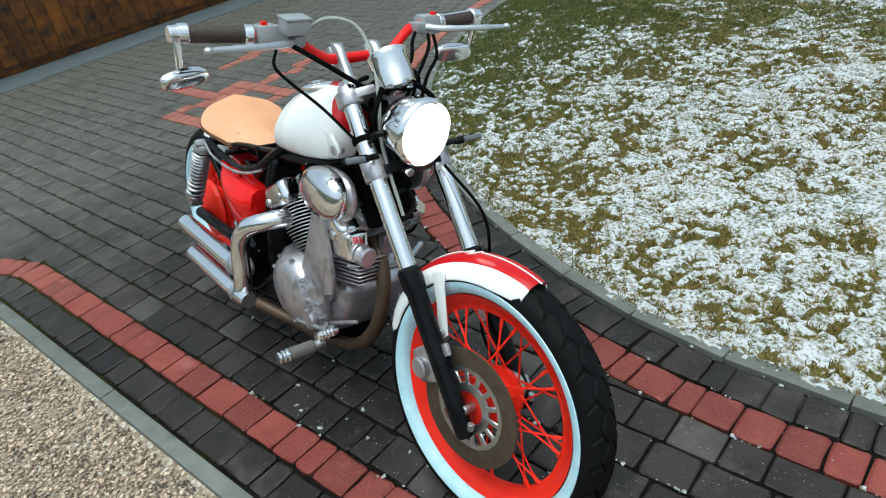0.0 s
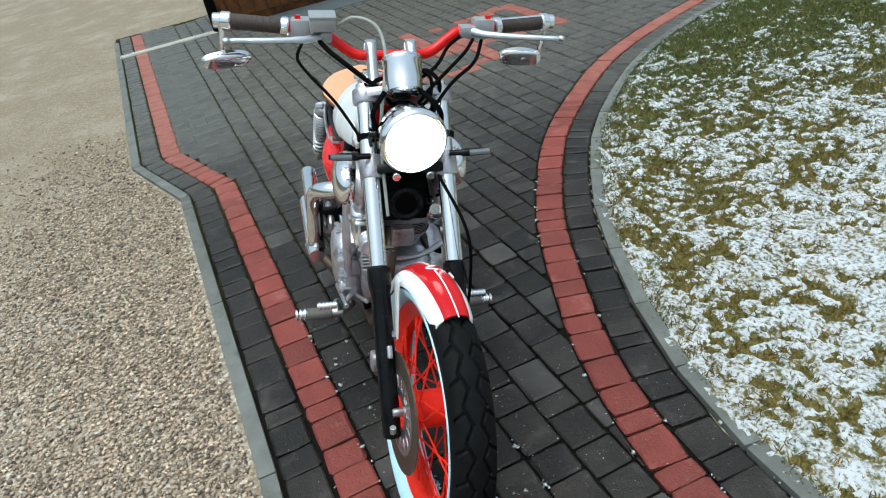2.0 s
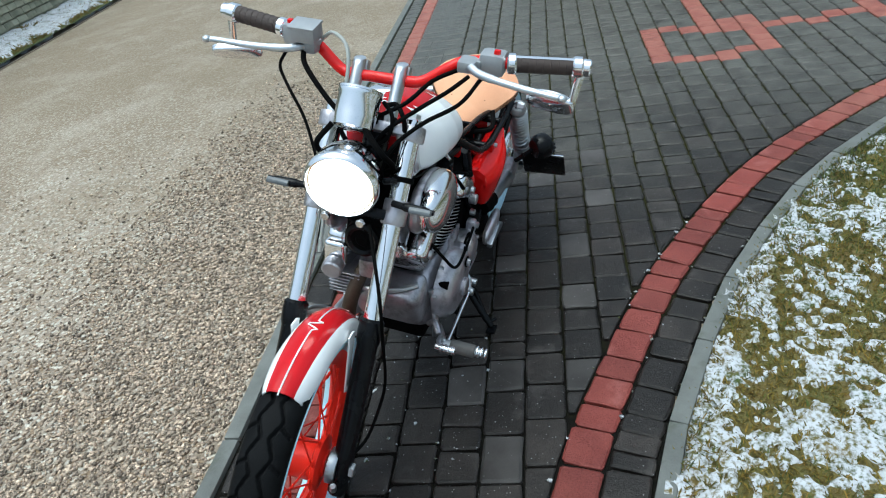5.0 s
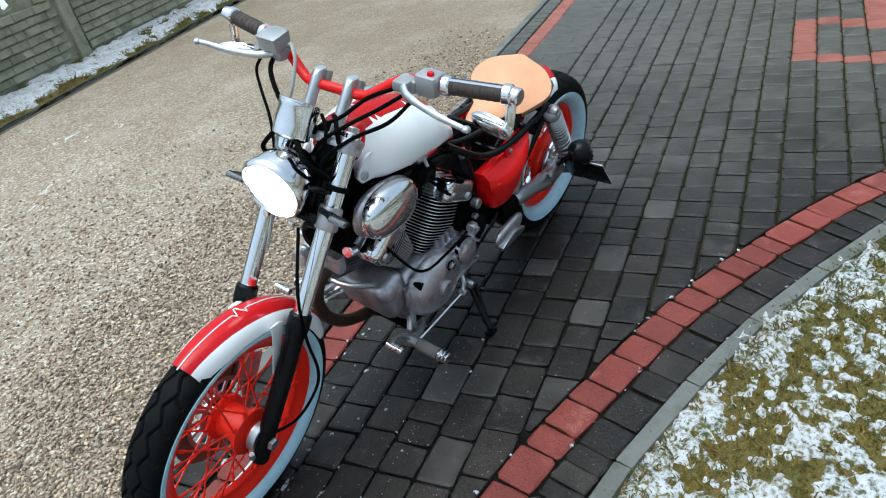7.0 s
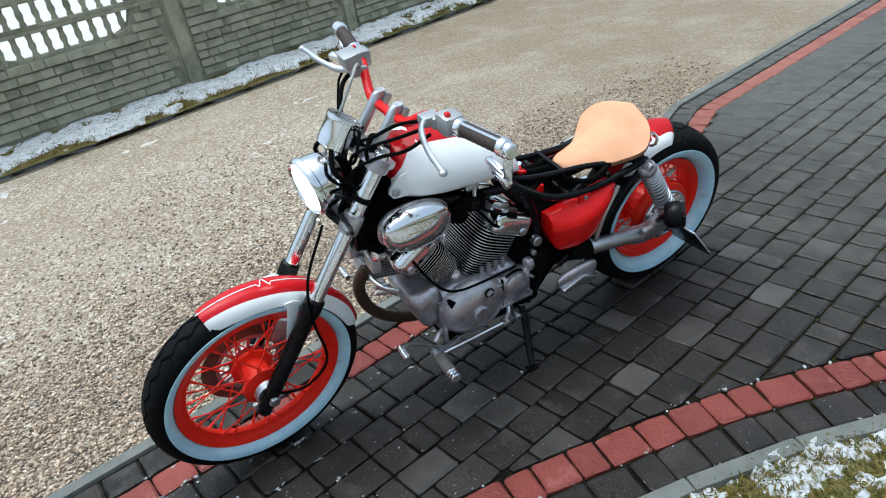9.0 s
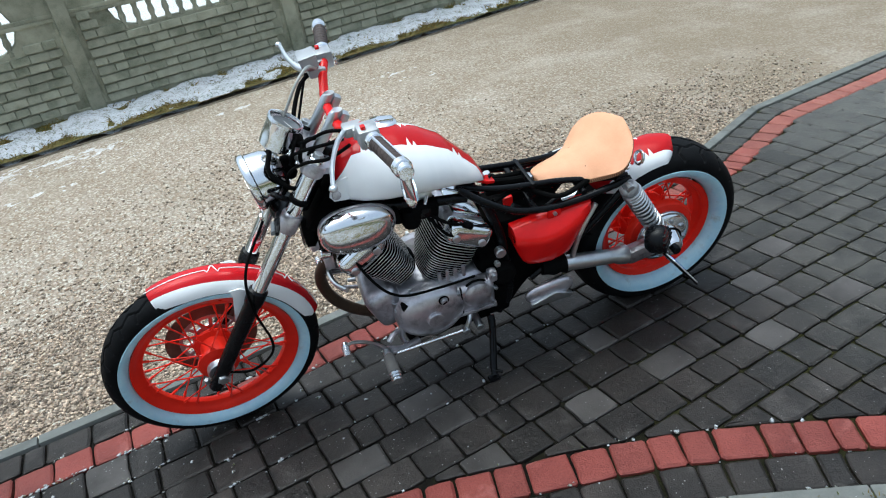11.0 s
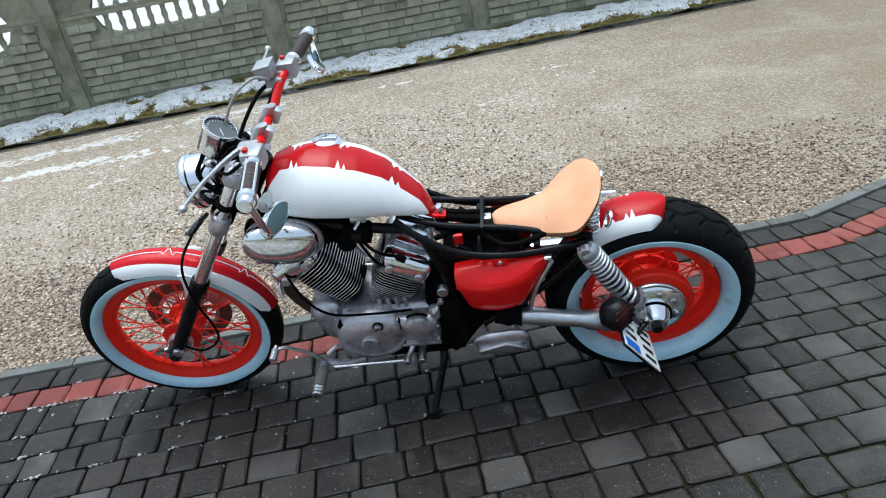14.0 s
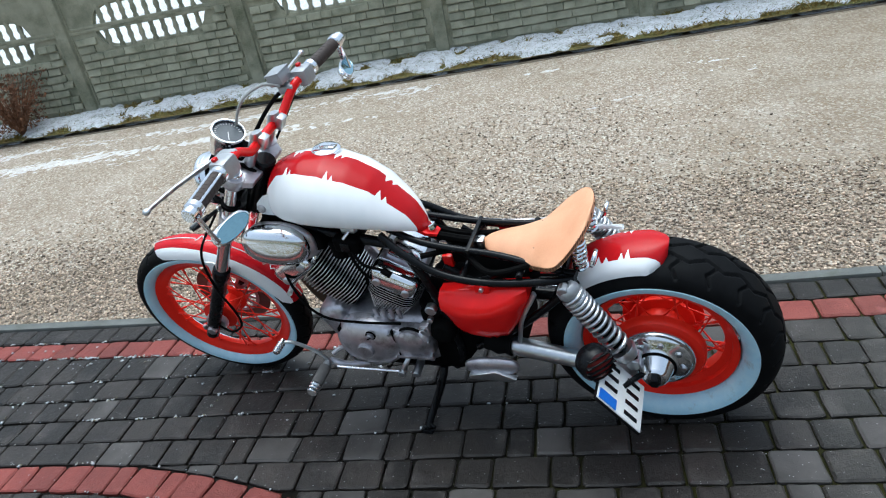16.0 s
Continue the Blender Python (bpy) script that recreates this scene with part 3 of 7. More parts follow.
def slab_mesh(opening):
    """A slab with a raised border; opening 0: solid, 1: opening in its upper part, -1: in its lower part."""
    w, bm = BAY - 0.10, bmesh.new()
    if not opening:
        block((w, 0.045, SLAB_H), 0.004, None, bm)
        for x in (-w / 2 + 0.02, w / 2 - 0.02):
            block((0.034, 0.060, SLAB_H - 0.02), 0.006, Matrix.Translation((x, 0, 0)), bm)
        return mesh_of("slab", bm, m_fence)
    half = 0.63
    cuts = [-w / 2, *np.linspace(-half, half, 25), w / 2]
    top = SLAB_H / 2 - 0.03

    def sill(x):
        k = min(1.0, (half - abs(x)) / 0.26) if abs(x) < half else 0.0
        return top - 0.19 * math.sqrt(max(0.0, 1 - (1 - k) ** 2))

    front, back = [], []
    for y, store in ((0.0225, front), (-0.0225, back)):
        for x in cuts:
            store.append((bm.verts.new((x, y, -SLAB_H / 2)), bm.verts.new((x, y, sill(x) if abs(x) <= half else top))))
    for row, flip in ((front, False), (back, True)):
        for a, b in zip(row, row[1:]):
            q = (a[0], b[0], b[1], a[1])
            bm.faces.new(q if not flip else q[::-1])
    for (a, b), (c, d) in zip(zip(front, front[1:]), zip(back, back[1:])):
        bm.faces.new((a[1], b[1], d[1], c[1]))
        bm.faces.new((a[0], c[0], d[0], b[0]))
    block((w, 0.07, 0.034), 0.006, Matrix.Translation((0, 0, SLAB_H / 2 - 0.017)), bm)
    for x in (-w / 2 + 0.02, w / 2 - 0.02):
        block((0.034, 0.060, SLAB_H - 0.02), 0.006, Matrix.Translation((x, 0, 0)), bm)
    for p, q in zip(np.linspace(-half, half, 33), np.linspace(-half, half, 33)[1:]):
        tube([(p, 0.02, sill(p)), (q, 0.02, sill(q))], 0.017, 6, bm, smooth=False)
    if opening < 0:
        bm.transform(Matrix.Scale(-1, 4, (0, 0, 1)))
        bmesh.ops.reverse_faces(bm, faces=bm.faces)
    return mesh_of("slab", bm, m_fence)


def baluster_mesh():
    prof = [(0, 0), (0.030, 0), (0.030, 0.03), (0.020, 0.05), (0.032, 0.10), (0.022, 0.15), (0.028, 0.18), (0.028, 0.205), (0, 0.205)]
    return mesh_of("baluster", lathe(prof, 8), m_fence)


me_solid, me_open, me_arch, me_bal = slab_mesh(0), slab_mesh(1), slab_mesh(-1), baluster_mesh()
me_plinth = mesh_of("plinth", block((BAY - 0.12, 0.06, 0.19), 0.008), m_fence)
slabs = []
for k in range(-4, 8):
    part("post", me_post, m_fence, fence, at=Matrix.Translation((BAY * k, 0, 0)))
    if k == 7:
        break
    part("plinth", me_plinth, m_fence, fence, at=Matrix.Translation((BAY * (k + 0.5), 0, -0.055)))
    for row, me in enumerate((me_solid, me_open, me_arch, me_solid)):
        slab = part("slab", me, m_fence, fence, at=Matrix.Translation((BAY * (k + 0.5), 0, 0.03 + SLAB_H * (row + 0.5))))
        slabs.append((k, row, slab))
        if row in (1, 2):
            for i in range(9):
                x = -0.52 + 0.13 * i
                z = SLAB_H / 2 - 0.225 if row == 1 else -SLAB_H / 2 + 0.02
                part("baluster", me_bal, m_fence, slab, at=Matrix.Translation((x, 0, z)))


def fence_xy(s, off, z=0.0):
    return FENCE @ Vector((s, off, z - F0.z))


# White ground on the neighbour's side, and the snowy verge on this side.
bm = bmesh.new()
grid = [[bm.verts.new(fence_xy(-40 + 4 * i, 0.15 - 0.15 + 3.0 * j + 0.10, 0.10 + 0.05 * math.sin(i * 1.7 + j))) for j in range(14)] for i in range(26)]
for a, b in zip(grid, grid[1:]):
    for j in range(13):
        bm.faces.new((a[j], a[j + 1], b[j + 1], b[j]))
garden = part("snow_field", bm, m_drift)
tagged(garden, "snow covered ground of the garden behind the fence", "snow", kind="structure")
NSIDE = -1  # this side of the fence in its own y


def strip(name, s0, s1, o0, o1, ds, do, height, mat):
    ss, oo = np.arange(s0, s1, ds), np.arange(o0, o1, do)
    gs, go = np.meshgrid(ss, oo, indexing="ij")
    z = height(gs, go)
    m = np.array(FENCE)
    x, y = m[0, 0] * gs + m[0, 1] * go + m[0, 3], m[1, 0] * gs + m[1, 1] * go + m[1, 3]
    n, k = gs.shape
    idx = np.arange(n * k).reshape(n, k)
    quads = np.stack([idx[:-1, :-1], idx[1:, :-1], idx[1:, 1:], idx[:-1, 1:]], -1).reshape(-1, 4)
    me = bpy.data.meshes.new(name)
    me.from_pydata(np.stack([x, y, z], -1).reshape(-1, 3).tolist(), [], quads.tolist())
    me.shade_smooth()
    me.materials.append(mat)
    return new(name, me)


def verge_height(s, o):
    return 0.02 + 0.09 * np.clip(1 - np.abs(o) / 0.55, 0, 1) + 0.02 * fbm(s * 4, o * 4, 9, 3)


verge = strip("verge", -8.5, 14.5, -0.56, 0.1, 0.05, 0.04, verge_height, m_soil)
tagged(verge, "strip of earth and grass at the foot of the fence", "verge", kind="structure")
verge_snow = strip("snow", -8.5, 14.5, -0.55, 0.0, 0.025, 0.02,
                   lambda s, o: verge_height(s, o) + np.clip((fbm(s * 6, o * 6, 51, 4) - 0.44 + 0.22 * np.clip(-o / 0.25, 0, 1) - 0.42 * np.clip((-o - 0.33) / 0.2, 0, 1)) * 0.14, -0.03, 0.022), m_verge_snow)
tagged(verge_snow, "lumpy snow lying along the foot of the fence", "snow", kind="stuff")
# Brown strip added to draw the thin shadow line along the verge.
edging = part("edging", block((23, 0.022, 0.06), 0.006, FENCE @ Matrix.Translation((3.0, -0.570, -F0.z - 0.034))), surf("shadow_line_brown", (0.20, 0.165, 0.12), (0.12, 0.10, 0.07), rough=0.85))
tagged(edging, "low brown strip added for the shadow line between gravel and verge", "edging", kind="structure")


def track(s, o):
    """Packed snow in the wheel tracks of the gravel drive."""
    far = np.clip((3.2 - s) / 3.0, 0, 1)
    wheel = np.maximum(1 - np.abs(o + 0.98) / 0.20, 0.88 - np.abs(o + 1.55) / 0.24)
    return -0.016 + np.clip((0.60 * fbm(s * 1.7, o * 6, 77, 4) + 0.60 * fbm(s * 28, o * 28, 78, 2) - 0.85 + 0.33 * np.clip(wheel, 0, 1) * far) * 0.05, -0.02, 0.006)


tracks = strip("snow", -8.0, 4.5, -2.3, -0.64, 0.02, 0.014, track, m_trace)
tagged(tracks, "streaks of packed snow in the drive's wheel tracks", "snow", kind="stuff")

# ---- the motorcycle, in its own frame: x ahead, y to its left, z up; it leans on its side stand ----
bike = new("motorcycle")
bike.matrix_world = pose(0, -0.155, 0, -12.5, 0, 2.3)
tagged(bike, "red and white custom motorcycle on its side stand, headlamp lit", "motorcycle")
FW, RW = Vector((0.015, 0, 0.325)), Vector((-1.50, 0, 0.312))


def tyre_mesh(R, rim, b, n, groove):
    """A tyre about the y axis; groove(run, across) is 0 to 1 where the tread is cut."""
    rc, a = (R + rim) / 2, (R - rim) / 2
    fi = np.concatenate([np.linspace(-150, -62, 9), np.linspace(-60, 60, 57), np.linspace(62, 150, 9)])
    fi = np.radians(fi)
    th = np.arange(n) * 2 * np.pi / n
    F, T = np.meshgrid(fi, th, indexing="ij")
    cosf = np.sign(np.cos(F)) * np.abs(np.cos(F)) ** 0.85
    r, y = rc + a * cosf, b * np.sign(np.sin(F)) * np.abs(np.sin(F)) ** 0.9
    cut = groove(T * R, F * (a + b) / 2) * (np.abs(np.degrees(F)) < 61)
    r = r - 0.0085 * cut
    verts = np.stack([r * np.cos(T), y, r * np.sin(T)], -1).reshape(-1, 3)
    k = len(fi)
    idx = np.arange(k * n).reshape(k, n)
    nx = np.roll(idx, -1, 1)
    quads = np.stack([idx[:-1], idx[1:], nx[1:], nx[:-1]], -1).reshape(-1, 4)
    me = bpy.data.meshes.new("tyre")
    me.from_pydata(verts.tolist(), [], quads.tolist())
    me.shade_smooth()
    me.materials.append(m_tyre)
    return me


def saw(x):
    return 2 * np.abs(x - np.floor(x + 0.5))


def front_tread(run, s):
    p = 2 * np.pi * 0.325 / 30
    wave = 0.0075 * (saw(run / p) * 2 - 1)
    line = np.minimum(np.abs(s - 0.014 - wave), np.abs(s + 0.014 + wave)) < 0.0030
    hook = (np.abs(np.mod(run + np.abs(s) * 0.55, p) - p / 2) < 0.0038) & (np.abs(s) > 0.019) & (np.abs(s) < 0.052)
    return (line | hook).astype(float)


def rear_tread(run, s):
    """Two zigzag grooves beside the crown and stepped side cuts that branch from every corner."""
    p = 2 * np.pi * 0.312 / 22
    wave = 0.0085 * (saw(run / p) * 2 - 1)
    line = np.minimum(np.abs(s - 0.017 - wave), np.abs(s + 0.017 + wave)) < 0.0034
    a = np.abs(s)
    bend = np.where(a < 0.045, 0.9 * a, 0.0405 - 0.5 * (a - 0.045))
    hook = (np.abs(np.mod(run + bend * np.sign(s), p) - p / 2) < 0.0048) & (a > 0.022) & (a < 0.082)
    return (line | hook).astype(float)


def wheel(name, centre, R, rim, b, wall_out, n, groove, spokes, hub_r, hub_w, label, turn=Matrix()):
    w = new(name)
    w.parent, w.matrix_basis = bike, Matrix.Translation(centre) @ turn
    tagged(w, label)
    part("tyre", tyre_mesh(R, rim, b, n, groove), m_tyre, w, "black rubber tyre with cut tread")
    rc, a = (R + rim) / 2, (R - rim) / 2
    for side in (1, -1):
        prof = []
        for r in np.linspace(rim + 0.001, wall_out, 8):
            c = min(1.0, max(-1.0, (r - rc) / a))
            f = math.acos(math.copysign(abs(c) ** (1 / 0.85), c))
            prof.append((r, side * (b * math.sin(f) ** 0.9 + 0.0022)))
        prof += [(wall_out + 0.002, prof[-1][1] - side * 0.004)]
        part("whitewall", lathe(prof, 96, m=TO_Y), m_wall, w, "pale bluish white painted sidewall ring")
    d = rim
    half = b * 0.60
    rimp = [(d + 0.002, half), (d - 0.004, half - 0.004), (d - 0.016, half - 0.010), (d - 0.018, half * 0.55), (d - 0.036, half * 0.35), (d - 0.038, 0),
            (d - 0.036, -half * 0.35), (d - 0.018, -half * 0.55), (d - 0.016, -half + 0.010), (d - 0.004, -half + 0.004), (d + 0.002, -half), (d - 0.002, -half * 0.9), (d - 0.010, 0), (d - 0.002, half * 0.9)]
    part("rim", lathe(rimp, 96, m=TO_Y, closed=True), m_rimred, w, "red painted steel rim")
    hubp = [(0, hub_w), (hub_r * 0.45, hub_w), (hub_r * 0.5, hub_w * 0.92), (hub_r, hub_w * 0.8), (hub_r, hub_w * 0.62), (hub_r * 0.72, hub_w * 0.5), (hub_r * 0.72, -hub_w * 0.5), (hub_r, -hub_w * 0.62), (hub_r, -hub_w * 0.8), (hub_r * 0.5, -hub_w * 0.92), (0, -hub_w)]
    part("hub", lathe(hubp, 40, m=TO_Y), m_rimred, w, "red painted wheel hub")
    for side in (1, -1):
        for lean in (1, -1):
            a0, a1 = 0.0, lean * 0.62
            p0 = Vector((hub_r * 0.92 * math.cos(a0), side * hub_w * 0.70, hub_r * 0.92 * math.sin(a0)))
            p1 = Vector(((d - 0.034) * math.cos(a1), side * 0.012, (d - 0.034) * math.sin(a1)))
            bm = tube([p0, p1], 0.0024, 6, smooth=False)
            tube([p1 - (p1 - p0).normalized() * 0.02, p1], 0.0042, 6, bm, smooth=False)
            me = mesh_of("spoke", bm, m_rimred)
            for i in range(spokes // 4):
                off = {(1, 1): 0.0, (1, -1): 0.5, (-1, 1): 0.25, (-1, -1): 0.75}[side, lean]
                part("spoke", me, m_rimred, w, at=Matrix.Rotation(-(i + off) * 8 * math.pi / spokes, 4, "Y"))
    return w


STEER = Matrix.Rotation(radians(6.5), 4, Vector((-0.46, 0, 0.665)))
front = wheel("front_wheel", FW, 0.325, 0.250, 0.047, 0.284, 720, front_tread, 36, 0.062, 0.058, "front wheel with red wire spokes and whitewall tyre", STEER)
rear = wheel("rear_wheel", RW, 0.312, 0.203, 0.086, 0.252, 760, rear_tread, 36, 0.088, 0.070, "fat rear wheel with red wire spokes and whitewall tyre")

# front brake on the right: disc, slotted carrier and caliper; a plain steel disc shows behind the hub
disc = part("brake_disc", lathe([(0.142, -0.002), (0.142, 0.002), (0.098, 0.002), (0.098, -0.002)], 72, m=Matrix.Translation((0, -0.070, 0)) @ TO_Y, closed=True), m_disc, front, "worn brown steel brake disc")
bm = bmesh.new()
lathe([(0.100, -0.003), (0.100, 0.003), (0.088, 0.003), (0.088, -0.003)], 48, bm, Matrix.Translation((0, -0.069, 0)) @ TO_Y, closed=True)
lathe([(0.060, -0.003), (0.060, 0.003), (0.040, 0.003), (0.040, -0.003)], 48, bm, Matrix.Translation((0, -0.069, 0)) @ TO_Y, closed=True)
for i in range(14):
    block((0.034, 0.006, 0.013), 0.002, Matrix.Translation((0, -0.069, 0)) @ Matrix.Rotation(i * math.pi / 7, 4, "Y") @ Matrix.Translation((0.074, 0, 0)), bm, 1)
part("disc_carrier", bm, m_steel, front, "slotted pale alloy disc carrier")
part("axle", rod((0, -0.090, 0), (0, 0.118, 0), 0.011), m_steel, front)
part("axle_nut", rod((0, 0.098, 0), (0, 0.122, 0), 0.017, 6), m_steel, front)
part("speed_drive", lathe([(0, 0.084), (0.036, 0.084), (0.040, 0.076), (0.040, 0.064), (0, 0.064)], 24, m=TO_Y), m_steel, front)
part("brake_plate", lathe([(0, 0.110), (0.045, 0.108), (0.105, 0.085), (0.112, 0.072), (0, 0.072)], 40, m=TO_Y @ Matrix.Scale(-1, 4, (0, 0, 1))), m_rimred, rear, "red painted brake plate")
part("drum", lathe([(0, 0.080), (0.118, 0.078), (0.124, 0.070), (0.124, 0.050), (0, 0.05)], 48, m=TO_Y), m_rimred, rear, "red painted drum")

# ---- fork and steering ----
FA, FB = Vector((0.030, 0, 0.290)), Vector((-0.430, 0, 0.955))
FDIR = (FB - FA).normalized()


def fork_at(z, y=0.0):
    p = FA + FDIR * ((z - FA.z) / FDIR.z)
    return Vector((p.x, y, p.z))


for side in (1, -1):
    y = 0.092 * side
    leg = part("fork_leg", lathe([(0, 0), (0.017, 0), (0.022, 0.008), (0.0225, 0.10), (0.0235, 0.24), (0.0235, 0.34), (0.027, 0.352), (0.0285, 0.372), (0.0275, 0.396), (0.021, 0.402), (0, 0.402)], 28,
                                 m=along(fork_at(0.272, y), fork_at(0.955, y))), m_black, bike, "gloss black lower fork leg")
    tubep = part("fork_tube", rod(fork_at(0.59, y), fork_at(0.965, y), 0.0210, 28), m_chrome, bike, "bright chrome fork tube")
    part("fork_cap", rod(fork_at(0.962, y), fork_at(0.975, y), 0.014, 6), m_steel, tubep)
    part("clamp_bolt", rod((0.055 + 0.0, y, 0.30), (0.055, y, 0.318), 0.008, 6, None), m_steel, leg)
    part("lower_clamp", lathe([(0.0186, 0), (0.026, 0), (0.028, 0.005), (0.028, 0.050), (0.026, 0.055), (0.0186, 0.055)], 28, m=along(fork_at(0.775, y), fork_at(0.9, y))), m_alloy, bike, "grey cast fork clamp")
    part("upper_clamp", lathe([(0.0186, 0), (0.029, 0), (0.031, 0.004), (0.031, 0.030), (0.029, 0.034), (0.0186, 0.034)], 28, m=along(fork_at(0.925, y), fork_at(0.99, y))), m_alloy, bike, "grey cast fork clamp")
    part("rubber_ring", lathe([(0.0186, 0), (0.027, 0), (0.027, 0.012), (0.0186, 0.012)], 24, m=along(fork_at(0.852, y), fork_at(0.95, y))), m_matt, bike)
    # slim indicator stalks below the headlamp
    ind = part("indicator", tube([(-0.300, 0.095 * side, 0.835), (-0.292, 0.135 * side, 0.838), (-0.286, 0.192 * side, 0.842)], [0.0075, 0.0075, 0.010, 0.0095, 0.006], 12, flat=0.8), m_black, bike, "slim black indicator")
    part("lens", tube([(-0.281, 0.140 * side, 0.841), (-0.277, 0.188 * side, 0.845)], 0.0072, 10, flat=0.7), m_dial, ind)
part("top_yoke", outline([(-0.475, -0.085), (-0.475, 0.085), (-0.43, 0.115), (-0.40, 0.115), (-0.375, 0.05), (-0.375, -0.05), (-0.40, -0.115), (-0.43, -0.115)], 0.022, 0.005, Matrix.Translation((0, 0, 0.942)) @ Matrix.Translation((-0.42, 0, 0)) @ Matrix.Rotation(radians(-34), 4, "Y") @ Matrix.Translation((0.42, 0, 0))), m_alloy, bike, "grey alloy top yoke")
part("bottom_yoke", outline([(-0.35, -0.06), (-0.35, 0.06), (-0.32, 0.10), (-0.30, 0.10), (-0.280, 0.04), (-0.280, -0.04), (-0.30, -0.10), (-0.32, -0.10)], 0.024, 0.006, Matrix.Translation((0, 0, 0.800)) @ Matrix.Translation((-0.3, 0, 0)) @ Matrix.Rotation(radians(-34), 4, "Y") @ Matrix.Translation((0.3, 0, 0))), m_black, bike, "black bottom yoke")
part("steering_stem", rod((-0.355, 0, 0.775), (-0.475, 0, 0.945), 0.030), m_black, bike)

# brake caliper on the right leg
cal = part("brake_caliper", block((0.075, 0.045, 0.085), 0.014, Matrix.Translation((-0.105, -0.083, 0.385)) @ Matrix.Rotation(radians(-30), 4, "Y")), m_alloy, bike, "grey cast brake caliper")
part("cylinder", rod((-0.105, -0.10, 0.385), (-0.105, -0.122, 0.385), 0.026), m_alloy, cal)
part("bleed_nipple", rod((-0.11, -0.095, 0.425), (-0.11, -0.095, 0.450), 0.006), m_steel, cal)
part("bracket", block((0.10, 0.012, 0.03), 0.004, Matrix.Translation((-0.08, -0.085, 0.43)) @ Matrix.Rotation(radians(-35), 4, "Y")), m_alloy, cal)


def arc_fender(centre, r, half, drop, a0, a1, n=40, thick=0.003, taper=0.75):
    """A mudguard bent round a wheel: an arched section swept from angle a0 to a1."""
    bm = bmesh.new()
    rows = []
    for i in range(n + 1):
        t = i / n
        a = radians(a0 + (a1 - a0) * t)
        end = min(t, 1 - t) * n
        k = taper + (1 - taper) * min(1.0, end / 6) ** 0.5
        ring = []
        for off in (0.0, -thick):
            for j in range(15):
                s = -1 + 2 * j / 14
                rad = r + off - drop * (abs(s) ** 2.6) * (0.5 + 0.5 * k)
                y = (half + off) * k * math.copysign(min(1, abs(s) * 1.12) ** 0.95, s)
                ring.append((off, bm.verts.new((centre[0] + rad * math.cos(a), y, centre[2] + rad * math.sin(a)))))
        rows.append([v for _, v in ring])
    for a, b in zip(rows, rows[1:]):
        for j in range(14):
            bm.faces.new((a[j], a[j + 1], b[j + 1], b[j]))
            bm.faces.new((a[15 + j], b[15 + j], b[16 + j], a[16 + j]))
        bm.faces.new((a[0], b[0], b[15], a[15]))
        bm.faces.new((a[14], a[29], b[29], b[14]))
    for row in (rows[0], rows[-1]):
        for j in range(14):
            bm.faces.new((row[j], row[15 + j], row[16 + j], row[j + 1]))
    return bm


m_ffend = banded("front_mudguard_paint", (0.52, 0.010, 0.016), WHITE, 0.0, 0.038, 0.16, [], -0.15)
ffend = part("front_mudguard", arc_fender(FW, 0.342, 0.053, 0.050, 74, 172), m_ffend, bike, "red and white mudguard with a white pulse-trace line",
             at=Matrix.Translation(FW) @ STEER @ Matrix.Translation(-FW))
for side in (1, -1):
    bm = outline([(-0.140, 0.596), (-0.118, 0.530), (-0.106, 0.462), (-0.090, 0.452), (-0.076, 0.466), (-0.090, 0.535), (-0.100, 0.585), (-0.098, 0.612), (-0.126, 0.608)][::-1], 0.004, 0.0012, Matrix.Translation((0, 0.064 * side, 0)) @ Matrix.Rotation(radians(90), 4, "X"))
    stay = part("stay", bm, m_white, ffend, "white painted mudguard stay")
    part("stay_bolt", rod((-0.090, 0.062 * side, 0.470), (-0.090, 0.076 * side, 0.470), 0.009, 6), m_steel, stay)
LINE_R = 0.3428
bm = bmesh.new()
spikes = {0.30: 0.010, 0.325: -0.014, 0.35: 0.012, 0.70: 0.010, 0.725: -0.012, 0.75: 0.009}
pts = []
for i in range(101):
    t = i / 100
    y = min(spikes.items(), key=lambda q: abs(q[0] - t))
    y = y[1] if abs(y[0] - t) < 0.006 else 0.0
    a = radians(73 + 99 * t)
    pts.append((FW.x + LINE_R * math.cos(a), y, FW.z + LINE_R * math.sin(a)))
part("pinstripe", tube(pts, 0.0017, 6, bm, smooth=False), m_white, ffend, "thin white pulse-trace pinstripe")
m_rfend = banded("rear_mudguard_paint", RED, WHITE, 0.0, 0.054, 0.0, [(-1.372, 0.008, -0.018), (-1.392, 0.007, -0.012), (-1.43, 0.007, -0.016), (-1.446, 0.007, -0.024)], 0.0)
rfend = part("rear_mudguard", arc_fender(RW, 0.341, 0.080, 0.050, 45, 97, 36, taper=0.32), m_rfend, bike, "short red and white rear mudguard")

# ---- headlamp and instrument ----
HX = along((-0.254, 0.0, 0.884), (0.5, 0.10, 0.80)) @ Matrix.Scale(0.99, 4)
lamp = part("headlamp", lathe([(0, -0.104), (0.034, -0.100), (0.058, -0.084), (0.072, -0.055), (0.076, -0.020), (0.076, 0.0)], 48, m=HX), m_chrome, bike, "round chrome headlamp, lit")
part("rim", lathe([(0.0755, -0.014), (0.0805, -0.010), (0.0815, -0.002), (0.079, 0.006), (0.074, 0.010), (0.071, 0.003)], 64, m=HX), m_chrome, lamp)
part("reflector_ring", lathe([(0.0745, 0.002), (0.072, 0.0045), (0.0680, 0.0035)], 64, m=HX), m_cream, lamp, "cream rim inside the lamp glass")
part("lens", lathe([(0.0685, 0.004), (0.058, 0.007), (0.030, 0.010), (0, 0.011)], 48, m=HX), m_lamp, lamp, "glowing white headlamp glass")
